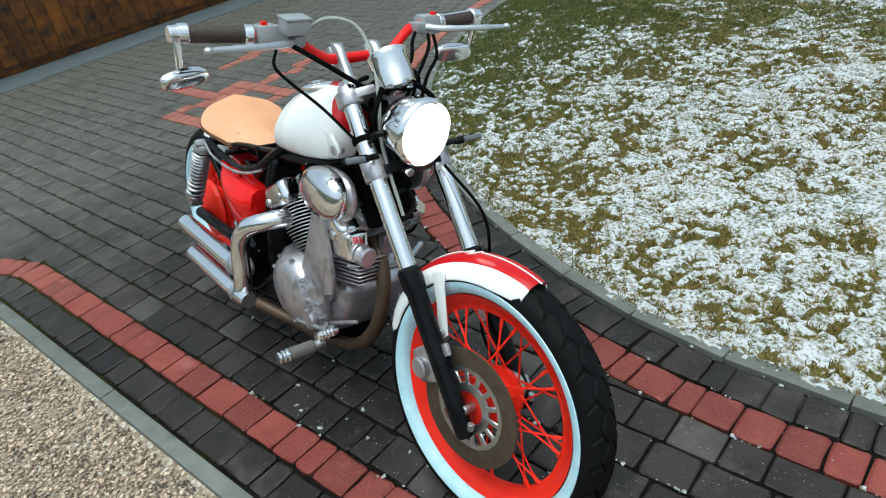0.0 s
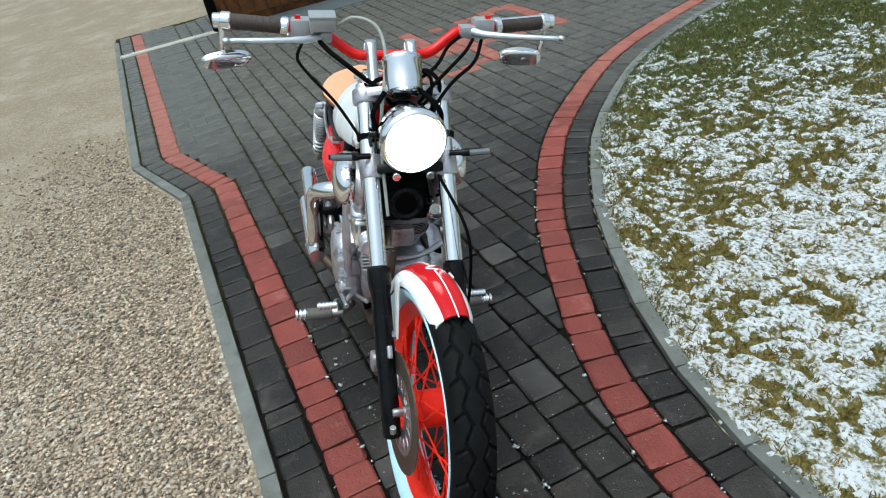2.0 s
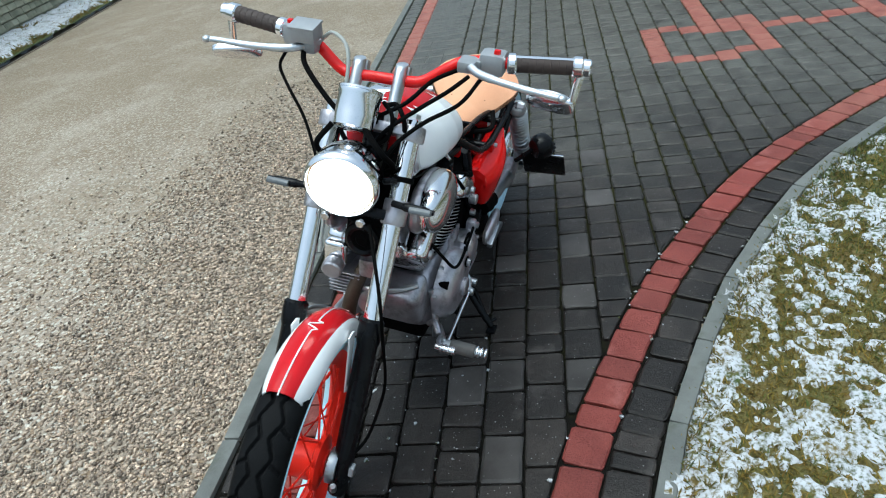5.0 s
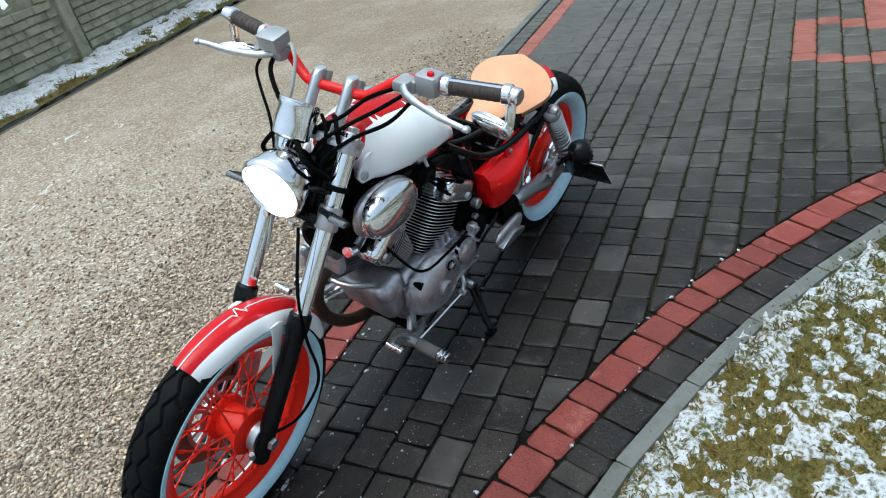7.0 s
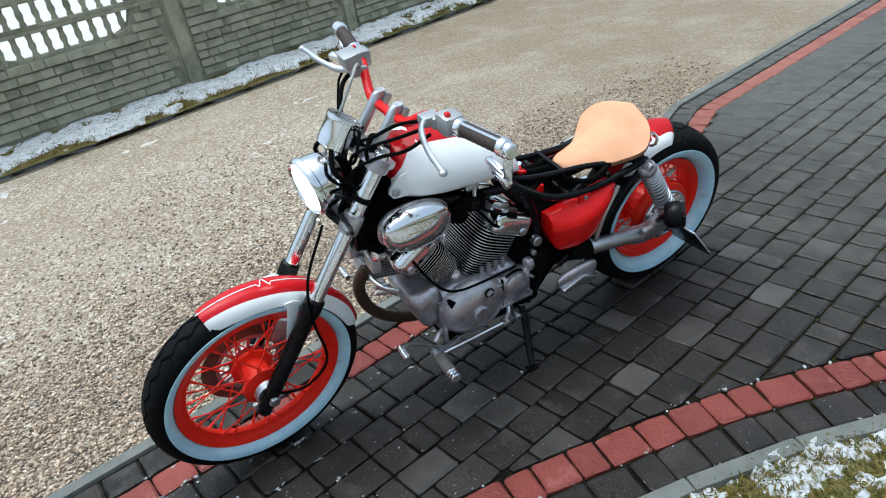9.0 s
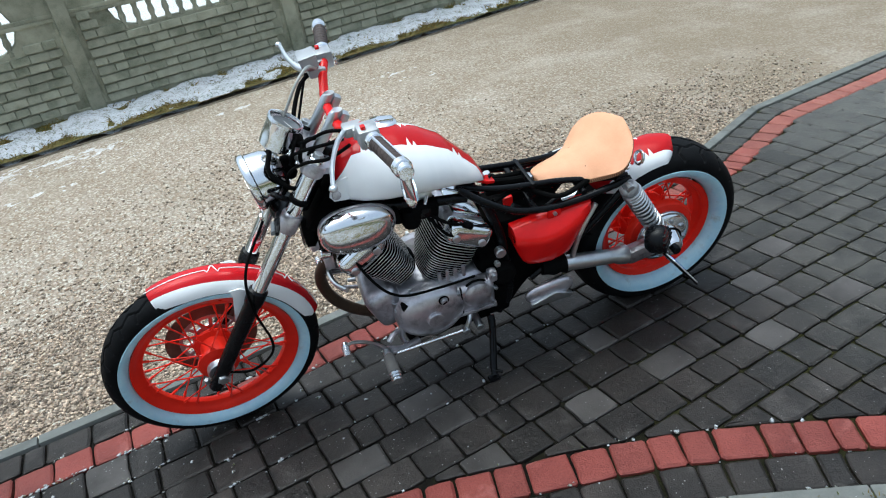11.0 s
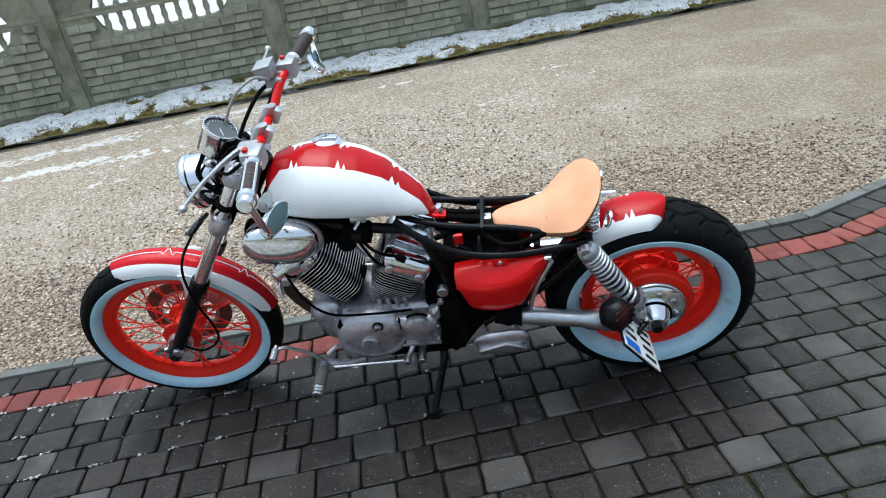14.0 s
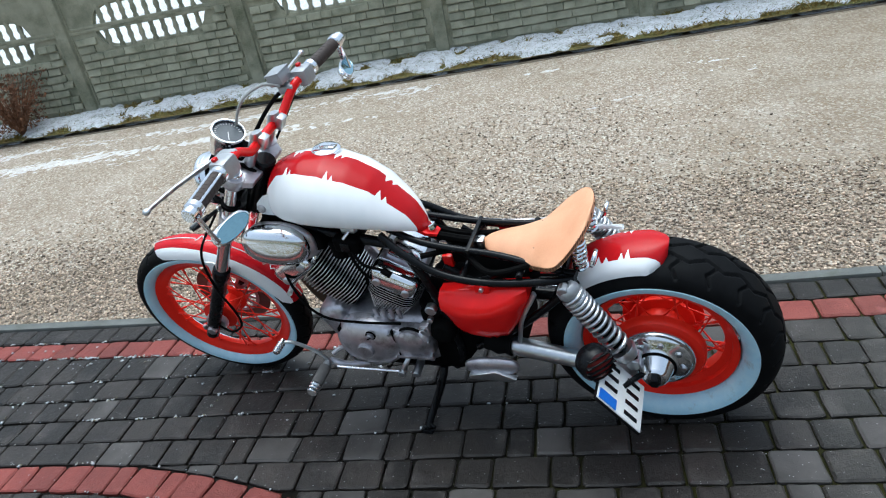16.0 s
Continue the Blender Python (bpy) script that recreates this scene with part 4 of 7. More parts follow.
part("back_cup", lathe([(0, -0.128), (0.024, -0.126), (0.034, -0.116), (0.036, -0.092), (0, -0.092)], 28, m=HX), m_matt, lamp, "black rubber wiring cup")
for side in (1, -1):
    part("headlamp_ear", tube([(-0.335, 0.088 * side, 0.862), (-0.315, 0.090 * side, 0.880), (-0.300, 0.076 * side, 0.886)], 0.008, 8), m_black, lamp)
    part("mount_bolt", rod((-0.258, 0.040 * side, 0.800), (-0.248, 0.040 * side, 0.800), 0.010, 8), m_chrome, lamp)
IX = along((-0.362, -0.008, 1.000), (-0.362 - 0.60, -0.008, 1.000 + 0.80))
meter = part("speedometer", lathe([(0, -0.040), (0.034, -0.040), (0.042, -0.034), (0.044, -0.010), (0.045, 0.030), (0.047, 0.034), (0.047, 0.040), (0.043, 0.042)], 40, m=IX), m_chrome, bike, "chrome cased round speedometer")
part("dial", lathe([(0.043, 0.036), (0, 0.036)], 32, m=IX), m_dial, meter, "dark dial with pale marks")
bm = bmesh.new()
for i in range(21):
    a = radians(-130 + 13 * i)
    block((0.0018, 0.007, 0.001), 0, IX @ Matrix.Rotation(a, 4, "Z") @ Matrix.Translation((0, 0.035, 0.0372)), bm)
block((0.002, 0.030, 0.001), 0, IX @ Matrix.Rotation(2.2, 4, "Z") @ Matrix.Translation((0, 0.012, 0.0375)), bm)
part("dial_marks", bm, m_plate, meter, smooth=False)
part("bezel", lathe([(0.0435, 0.040), (0.0475, 0.042), (0.0475, 0.046), (0.0435, 0.046)], 40, m=IX, closed=True), m_chrome, meter)
part("lamp_panel", block((0.05, 0.075, 0.020), 0.006, Matrix.Translation((-0.395, -0.008, 0.970)) @ Matrix.Rotation(radians(-34), 4, "Y")), m_matt, bike, "black warning lamp panel")

# ---- handlebar with risers, grips, levers, switches and bar-end mirrors ----
BAR = [(-0.568, -0.430, 1.089), (-0.556, -0.33, 1.084), (-0.535, -0.205, 1.074), (-0.522, -0.165, 1.058), (-0.507, -0.110, 1.022), (-0.503, -0.075, 1.017), (-0.505, 0.0, 1.017), (-0.508, 0.045, 1.017), (-0.514, 0.085, 1.022), (-0.532, 0.140, 1.056), (-0.546, 0.180, 1.070), (-0.567, 0.30, 1.075), (-0.589, 0.415, 1.079)]
bar = part("handlebar", tube(BAR, 0.0128, 14, per=5), m_red, bike, "red painted handlebar")
for y in (-0.066, 0.034):
    riser = part("riser", loft([[Vector((x0 + w * math.cos(a), y + 0.014 * math.sin(a), z0 + w * 0.55 * math.sin(a) * 0)) for a in np.arange(16) * math.pi / 8] for x0, z0, w in ((-0.438, 0.945, 0.020), (-0.470, 0.985, 0.019), (-0.497, 1.020, 0.019), (-0.512, 1.043, 0.019), (-0.517, 1.050, 0.014))]), m_steel, bar, "tall polished handlebar riser")
    part("cap", block((0.022, 0.030, 0.042), 0.006, Matrix.Translation((-0.526, y, 1.020)) @ Matrix.Rotation(radians(-34), 4, "Y")), m_steel, riser)


def on_bar(y):
    ys = [p[1] for p in BAR]
    return Vector([float(np.interp(y, ys, [p[i] for p in BAR])) for i in range(3)])


for side in (1, -1):
    g0, g1 = on_bar(0.275 * side), on_bar(0.395 * side)
    grip = part("grip", rod(g0, g1, 0.0185, 20), m_rubber, bar, "dark brown rubber grip")
    for i in range(7):
        a, b = g0 + (g1 - g0) * (0.08 + 0.13 * i), g0 + (g1 - g0) * (0.10 + 0.13 * i)
        part("rib", rod(a, b, 0.0195, 16), m_rubber, grip)
    for ang in (1.2, 2.6) if side > 0 else ():
        o = Vector((math.cos(ang), 0, math.sin(ang))) * 0.0185
        part("chrome_strip", rod(g0 + o, g1 + o, 0.0036, 6), m_chrome, grip, "chrome strip let into the grip")
    part("inner_collar", rod(on_bar(0.258 * side), on_bar(0.278 * side), 0.0225), m_chrome, grip)
    part("outer_collar", rod(on_bar(0.393 * side), on_bar(0.418 * side), 0.0225), m_chrome, grip)
    sw = on_bar(0.228 * side)
    box = part("switch_block", block((0.052, 0.056, 0.050), 0.012, Matrix.Translation(sw)), m_switch, bar, "silver grey alloy switch block")
    part("button", block((0.012, 0.014, 0.012), 0.003, Matrix.Translation(sw + Vector((0.010, 0.010 * side, 0.027)))), m_red, box, "red switch button")
    part("screw_cover", block((0.03, 0.02, 0.03), 0.006, Matrix.Translation(sw + Vector((0.016, -0.030 * side, -0.006)))), m_switch, box)
    piv = on_bar(0.185 * side) + Vector((0.035, 0, 0.004))
    tip = Vector((-0.436, 0.400 * side, 1.070))
    lev = part("lever", tube([piv, piv + Vector((0.028, 0.035 * side, -0.004)), (tip + piv) / 2 + Vector((0.020, 0.01 * side, -0.002)), tip + Vector((-0.004, -0.03 * side, 0)), tip], [0.010, 0.009, 0.0075, 0.0065, 0.006], 10, flat=0.7), m_steel, bar, "polished control lever")
    part("ball_end", ellipsoid(tip, (0.010, 0.010, 0.008)), m_steel, lev)
    part("perch", block((0.050, 0.040, 0.026), 0.008, Matrix.Translation(on_bar(0.180 * side) + Vector((0.018, 0, 0)))), m_switch, lev)
    # bar-end mirror hanging below the grip
    e = on_bar(0.418 * side)
    mir = Vector((-0.602, 0.354, 0.982)) if side > 0 else Vector((-0.562, -0.412, 0.994))
    foot = Vector((e.x - 0.008, 0.402, mir.z + 0.004)) if side > 0 else Vector((mir.x - 0.004, e.y - 0.004, mir.z + 0.004))
    arm = part("bar_end_mirror", block((0.011, 0.021, (foot - e).length + 0.016), 0.004, Matrix.Translation((e + foot) / 2) @ (e - foot).to_track_quat("Z", "Y").to_matrix().to_4x4() @ Matrix.Rotation(radians(90), 4, "Z")), m_chrome, bar, "flat chrome arm of a bar-end mirror")
    part("swivel", rod(foot, mir + Vector((0.006, 0, 0)), 0.008, 12), m_chrome, arm)
    part("clamp", rod(e + Vector((0, -0.004 * side, 0)), e + Vector((0, 0.018 * side, 0)), 0.0185), m_chrome, arm)
    mw, mh = (0.057, 0.024) if side > 0 else (0.060, 0.024)
    mm = Matrix.Translation(mir) @ Vector((0.89, -0.16, -0.36) if side > 0 else (0.70, 0.30, -0.65)).to_track_quat("X", "Z").to_matrix().to_4x4()
    part("mirror_shell", ellipsoid((0, 0, 0), (1, 1, 1), mm @ Matrix.Diagonal((0.011, mw, mh, 1)), 24, 3.2), m_chrome, arm)
    part("mirror_rim", lathe([(0.96, -0.004), (1.03, -0.003), (1.03, 0.003), (0.96, 0.004)], 32, m=mm @ Matrix.Translation((-0.009, 0, 0)) @ Matrix.Rotation(radians(90), 4, "Y") @ Matrix.Diagonal((mh - 0.001, mw - 0.001, 1, 1)), closed=True), m_chrome, arm)
    part("mirror_glass", lathe([(0.0, 0.0), (1.0, 0.0), (1.0, 0.12), (0, 0.12)], 32, m=mm @ Matrix.Translation((-0.0115, 0, 0)) @ Matrix.Rotation(radians(90), 4, "Y") @ Matrix.Diagonal((mh - 0.003, mw - 0.003, 0.02, 1))), m_mirror, arm, "oval mirror glass")
res = part("fluid_reservoir", block((0.048, 0.060, 0.032), 0.006, Matrix.Translation((-0.492, -0.182, 1.098)) @ Matrix.Rotation(radians(8), 4, "Y")), m_switch, bar, "square silver grey brake fluid reservoir")
part("lid", block((0.051, 0.063, 0.006), 0.002, Matrix.Translation((-0.4895, -0.182, 1.1165)) @ Matrix.Rotation(radians(8), 4, "Y")), m_switch, res)

# cables and hoses, each a part of its own
for pts, r, mat, text in (
    ([(-0.505, -0.150, 1.085), (-0.480, -0.110, 1.112), (-0.440, -0.060, 1.100), (-0.395, -0.045, 1.040), (-0.345, -0.060, 0.950), (-0.325, -0.066, 0.850), (-0.250, -0.060, 0.700)], 0.0042, m_hose, "clear grey brake hose"),
    ([(-0.490, -0.230, 1.055), (-0.475, -0.245, 1.020), (-0.455, -0.220, 0.985), (-0.420, -0.165, 0.930), (-0.375, -0.120, 0.870), (-0.335, -0.090, 0.825)], 0.0038, m_matt, "black throttle cable"),
    ([(-0.500, -0.195, 1.060), (-0.455, -0.170, 1.040), (-0.415, -0.105, 0.995), (-0.400, -0.05, 0.955), (-0.43, -0.03, 0.92)], 0.0060, m_matt, "black cable bundle"),
    ([(-0.500, 0.190, 1.055), (-0.455, 0.160, 1.035), (-0.410, 0.110, 1.005), (-0.375, 0.055, 0.965), (-0.37, 0.02, 0.92)], 0.0046, m_matt, "black clutch cable"),
    ([(-0.510, 0.215, 1.050), (-0.455, 0.185, 1.010), (-0.405, 0.120, 0.975), (-0.360, 0.070, 0.930), (-0.34, 0.05, 0.87)], 0.0046, m_matt, "black switch cable"),
    ([(-0.520, 0.165, 1.060), (-0.470, 0.120, 1.045), (-0.420, 0.080, 1.010), (-0.400, 0.02, 0.975)], 0.0046, m_matt, "black cable"),
    ([(-0.255, 0.060, 0.800), (-0.170, 0.115, 0.690), (-0.155, 0.128, 0.560), (-0.170, 0.125, 0.430), (-0.150, 0.118, 0.360), (-0.080, 0.110, 0.315), (0.0, 0.085, 0.318)], 0.0040, m_matt, "black speedometer cable"),
    ([(-0.425, -0.010, 0.86), (-0.44, 0.09, 0.70), (-0.49, 0.155, 0.57), (-0.56, 0.172, 0.49), (-0.68, 0.165, 0.466), (-0.80, 0.152, 0.456)], 0.0042, m_matt, "black clutch cable"),
    ([(-1.315, -0.142, 0.630), (-1.22, -0.148, 0.604), (-1.08, -0.146, 0.598), (-0.97, -0.138, 0.615), (-0.90, -0.12, 0.64)], 0.0045, m_alloy, "bare steel line along the frame"),
    ([(-0.330, 0.020, 0.985), (-0.310, 0.065, 0.945), (-0.345, 0.080, 0.895), (-0.375, 0.05, 0.86)], 0.0065, m_matt, "black wiring"),
    ([(-0.385, 0.030, 0.880), (-0.400, 0.075, 0.920), (-0.395, 0.085, 0.975), (-0.420, 0.060, 1.000), (-0.445, 0.030, 0.985)], 0.0055, m_matt, "black wiring"),
    ([(-0.372, 0.040, 0.862), (-0.392, 0.068, 0.890), (-0.408, 0.072, 0.940), (-0.428, 0.050, 0.960), (-0.455, 0.040, 0.925)], 0.0070, m_matt, "black wiring"),
    ([(-0.366, 0.010, 0.915), (-0.372, 0.055, 0.945), (-0.385, 0.062, 0.990), (-0.405, 0.035, 1.010)], 0.0045, m_matt, "black wiring"),
    ([(-0.375, -0.030, 0.900), (-0.405, -0.070, 0.930), (-0.415, -0.070, 0.975), (-0.440, -0.030, 0.980)], 0.0055, m_matt, "black wiring"),
    ([(-0.340, -0.055, 0.975), (-0.320, -0.085, 0.930), (-0.350, -0.07, 0.880)], 0.006, m_matt, "black wiring"),
):
    part("cable", tube(pts, r, 8), mat, bike, text)

# ---- fuel tank ----
m_tank = banded("tank_paint", RED, WHITE, 0.0, 0.050, 0.4,
                [(-0.558, 0.0065, -0.024), (-0.573, 0.005, -0.014), (-0.683, 0.0065, -0.026), (-0.698, 0.005, -0.016), (-0.812, 0.0065, -0.024), (-0.826, 0.005, -0.016)], -0.68, shift=0.033, drift=0.125, flare=-0.56)


def tank_ring(x, w, zb, zt, n=40):
    zm = zb + 0.36 * (zt - zb)
    ring = []
    for i in range(n):
        a = 2 * math.pi * i / n
        c, s = math.cos(a), math.sin(a)
        y = w * math.copysign(abs(c) ** (1.0 if s > 0 else 0.85), c)
        ring.append((x, y, zm + (zt - zm) * abs(s) ** 1.12 if s > 0 else zm - (zm - zb) * abs(s) ** 0.7))
    return ring


TANK = [(-0.458, 0.020, 0.845, 0.862), (-0.462, 0.050, 0.815, 0.882), (-0.472, 0.080, 0.790, 0.900), (-0.495, 0.104, 0.777, 0.922), (-0.53, 0.121, 0.767, 0.934), (-0.59, 0.133, 0.757, 0.941), (-0.66, 0.135, 0.750, 0.932), (-0.73, 0.126, 0.742, 0.904),
        (-0.79, 0.107, 0.732, 0.866), (-0.84, 0.083, 0.718, 0.810), (-0.875, 0.056, 0.705, 0.772), (-0.895, 0.032, 0.695, 0.730), (-0.902, 0.014, 0.694, 0.712)]
TX = [r[0] for r in TANK][::-1]
rows = [[float(np.interp(x, TX, [r[k] for r in TANK][::-1])) for k in (1, 2, 3)] for x in np.linspace(-0.902, -0.458, 60)]
TILT = Matrix.Translation((0, 0, 0.70)) @ Matrix.Rotation(radians(6.5), 4, "X") @ Matrix.Translation((0, 0, -0.70))  # the tank sits straighter than the frame
tank = part("fuel_tank", loft([tank_ring(x, r[0] * 1.06, *r[1:]) for x, r in zip(np.linspace(-0.902, -0.458, 60), rows)]), m_tank, bike, "white fuel tank with a red pulse-edged middle band", at=TILT)
TANKTOP = lambda x: float(np.interp(x, TX, [r[3] for r in TANK][::-1]))  # noqa: E731
capm = Matrix.Translation((-0.640, -0.030, TANKTOP(-0.640) - 0.004)) @ Matrix.Rotation(radians(-8), 4, "Y")
cap = part("filler_cap", lathe([(0.040, 0), (0.041, 0.005), (0.037, 0.009), (0.020, 0.011), (0, 0.012)], 36, m=capm), m_chrome, tank, "chrome filler cap")
part("keyhole_cover", outline([(-0.030, -0.012), (0.010, -0.016), (0.020, 0), (0.010, 0.016), (-0.030, 0.012)], 0.008, 0.002, capm @ Matrix.Translation((0, 0, 0.013))), m_chrome, cap)
part("rear_lug", outline([(-0.935, -0.016), (-0.935, 0.016), (-0.905, 0.030), (-0.875, 0.026), (-0.875, -0.026), (-0.905, -0.030)], 0.010, 0.003, Matrix.Translation((0, 0, 0.690)) @ Matrix.Translation((-0.9, 0, 0)) @ Matrix.Rotation(radians(-24), 4, "Y") @ Matrix.Translation((0.9, 0, 0))), m_red, tank, "red tank mounting lug")
part("lug_bolt", rod((-0.917, 0, 0.688), (-0.912, 0, 0.706), 0.014, 6), m_chrome, tank)
for side in (1, -1):
    lug = part("front_lug", outline([(-0.530, 0.850), (-0.500, 0.868), (-0.474, 0.862), (-0.448, 0.842), (-0.440, 0.822), (-0.450, 0.806), (-0.470, 0.803), (-0.500, 0.800)], 0.010, 0.003, Matrix.Translation((0, 0.098 * side, 0)) @ Matrix.Rotation(radians(90), 4, "X")), m_white, tank, "white tank mounting ear")
    part("rubber", rod((-0.459, 0.080 * side, 0.824), (-0.459, 0.108 * side, 0.824), 0.013), m_alloy, lug)
tap = part("fuel_tap", block((0.045, 0.020, 0.024), 0.006, Matrix.Translation((-0.700, 0.075, 0.738))), m_steel, tank, "steel fuel tap")
part("tap_lever", rod((-0.705, 0.085, 0.735), (-0.690, 0.105, 0.720), 0.006), m_chrome, tap)

# ---- seat ----
SEAT = [(0.0, 0.0), (0.02, 0.022), (0.06, 0.036), (0.15, 0.050), (0.30, 0.064), (0.45, 0.087), (0.58, 0.118), (0.68, 0.142), (0.76, 0.149), (0.82, 0.142), (0.88, 0.124), (0.92, 0.106), (0.95, 0.086), (0.98, 0.055), (0.994, 0.028), (1.0, 0.0)]
SEAT = [(min(1.0, max(0.0, p.x)), max(0.0, p.y)) for p in rounded([(a, b, 0) for a, b in SEAT], 5)]
SX0, SX1 = -1.060, -1.368


def seat_top(t, s):
    mid = lerp_table(t, [(0, 0.655), (0.2, 0.665), (0.5, 0.678), (0.75, 0.712), (0.9, 0.746), (1.0, 0.764)])
    return mid - 0.034 * abs(s) ** 2.2 * lerp_table(t, [(0, 0.3), (0.5, 0.9), (0.75, 0.6), (1.0, 0.3)])


bm, tops, lows = bmesh.new(), [], []
NT, NS = 44, 16
for i in range(NT + 1):
    t = 0.5 - 0.5 * math.cos(math.pi * i / NT)
    w = max(lerp_table(t, SEAT), 0.002)
    x = SX0 + (SX1 - SX0) * t
    tops.append([bm.verts.new((x, w * (2 * j / NS - 1), seat_top(t, 2 * j / NS - 1))) for j in range(NS + 1)])
    lows.append([bm.verts.new((x, w * 0.97 * (2 * j / NS - 1), seat_top(t, 2 * j / NS - 1) - 0.017)) for j in range(NS + 1)])
for rws, flip in ((tops, False), (lows, True)):
    for a, b in zip(rws, rws[1:]):
        for j in range(NS):
            q = (a[j], a[j + 1], b[j + 1], b[j])
            bm.faces.new(q[::-1] if flip else q)
for j in (0, NS):
    for i in range(NT):
        bm.faces.new((tops[i][j], tops[i + 1][j], lows[i + 1][j], lows[i][j]))
for i in (0, NT):
    for j in range(NS):
        bm.faces.new((tops[i][j], tops[i][j + 1], lows[i][j + 1], lows[i][j]))
seat = part("saddle", bm, m_leather, bike, "tan leather solo saddle with laced edge")
bm = bmesh.new()
for side in (1, -1):
    for i in range(70):
        t = 0.02 + 0.975 * i / 69
        w = lerp_table(t, SEAT)
        x = SX0 + (SX1 - SX0) * t
        z = seat_top(t, 1.0)
        tube([(x - 0.002, side * (w - 0.005), z + 0.0015), (x, side * (w + 0.0012), z - 0.006), (x + 0.002, side * (w + 0.0005), z - 0.014)], 0.0014, 5, bm, smooth=False)
tagged(part("lacing", bm, m_stitch, seat, "dark leather lacing along the edge"), kind="stuff")
bm = outline([(-1.07, -0.02), (-1.07, 0.02), (-1.20, 0.05), (-1.30, 0.10), (-1.335, 0.08), (-1.335, -0.08), (-1.30, -0.10), (-1.20, -0.05)], 0.006, 0.002, Matrix.Translation((0, 0, 0.662)) @ Matrix.Translation((-1.2, 0, 0)) @ Matrix.Rotation(radians(17), 4, "Y") @ Matrix.Translation((1.2, 0, 0)))
part("seat_pan", bm, m_black, seat)
for side in (1, -1):
    a, b = Vector((-1.335, 0.075 * side, 0.625)), Vector((-1.335, 0.075 * side, 0.715))
    turns = [a + (b - a) * (k / 84) + 0.017 * Vector((math.cos(k * 0.524), math.sin(k * 0.524), 0)) for k in range(85)]
    spring = part("saddle_spring", tube(turns, 0.0042, 6, smooth=False), m_chrome, seat, "chrome saddle coil spring")
    part("loop", lathe([(0.020 + 0.005 * math.cos(q), 0.005 * math.sin(q)) for q in np.arange(8) * math.pi / 4], 24, m=Matrix.Translation((-1.375, 0.095 * side, 0.672)) @ Matrix.Rotation(radians(70), 4, "Y"), closed=True), m_chrome, spring, "chrome spring end loop")
part("nose_hinge", block((0.030, 0.030, 0.050), 0.006, Matrix.Translation((-1.045, 0.0, 0.630))), m_steel, seat)

# ---- frame ----
for side in (1, -1):
    for pts, r in (
        ([(-0.800, 0.085 * side, 0.735), (-0.865, 0.108 * side, 0.685), (-0.950, 0.118 * side, 0.632), (-1.050, 0.122 * side, 0.607), (-1.160, 0.122 * side, 0.604), (-1.260, 0.125 * side, 0.618), (-1.330, 0.128 * side, 0.632)], 0.0110),
        ([(-0.800, 0.040 * side, 0.720), (-0.900, 0.058 * side, 0.688), (-1.000, 0.062 * side, 0.668), (-1.120, 0.068 * side, 0.652), (-1.250, 0.090 * side, 0.632), (-1.330, 0.110 * side, 0.632)], 0.0095),
        ([(-0.480, 0.030 * side, 0.770), (-0.560, 0.060 * side, 0.745), (-0.700, 0.070 * side, 0.715), (-0.820, 0.080 * side, 0.700)], 0.0150),
        ([(-0.870, 0.095 * side, 0.670), (-0.905, 0.098 * side, 0.560), (-0.925, 0.095 * side, 0.420), (-0.930, 0.090 * side, 0.280), (-0.890, 0.085 * side, 0.205)], 0.0150),
        ([(-1.330, 0.128 * side, 0.620), (-1.240, 0.120 * side, 0.520), (-1.130, 0.115 * side, 0.420), (-1.000, 0.110 * side, 0.330)], 0.0110),
        ([(-0.960, 0.085 * side, 0.625), (-1.040, 0.080 * side, 0.570), (-1.120, 0.075 * side, 0.600)], 0.0085),
    ):
        part("frame_tube", tube(pts, r, 12), m_black, bike, "black frame tube")
part("frame_spine", block((0.34, 0.060, 0.070), 0.016, Matrix.Translation((-0.635, 0, 0.735)) @ Matrix.Rotation(radians(6), 4, "Y")), m_black, bike)
part("neck_gusset", outline([(-0.36, 0.72), (-0.46, 0.86), (-0.53, 0.80), (-0.60, 0.72), (-0.50, 0.66), (-0.42, 0.66)], 0.10, 0.015, Matrix.Rotation(radians(90), 4, "X")), m_matt, bike)
for x in (-1.02, -1.18, -1.295):
    part("cross_tube", rod((x, -0.12, lerp_table(x, [(-1.3, 0.628), (-1.0, 0.612)])), (x, 0.12, lerp_table(x, [(-1.3, 0.628), (-1.0, 0.612)])), 0.010), m_black, bike)
part("fender_strut", tube([(-1.28, -0.075, 0.64), (-1.36, -0.085, 0.625), (-1.42, -0.075, 0.63)], 0.007, 8), m_white, rfend)
# wiring, fuse box and battery under the saddle
part("battery_box", block((0.230, 0.170, 0.270), 0.012, Matrix.Translation((-1.020, 0.0, 0.440))), m_matt, bike, "black battery box")
part("fuse_box", block((0.060, 0.050, 0.035), 0.006, Matrix.Translation((-0.985, 0.02, 0.620))), m_matt, bike)
part("relay", block((0.028, 0.022, 0.040), 0.004, Matrix.Translation((-0.960, 0.045, 0.615))), m_red, bike, "small red relay")
part("starter_relay", block((0.045, 0.03, 0.035), 0.004, Matrix.Translation((-1.13, -0.03, 0.625))), m_rimred, bike)
part("strap_bracket", block((0.012, 0.150, 0.050), 0.003, Matrix.Translation((-1.035, 0, 0.648))), m_black, bike)
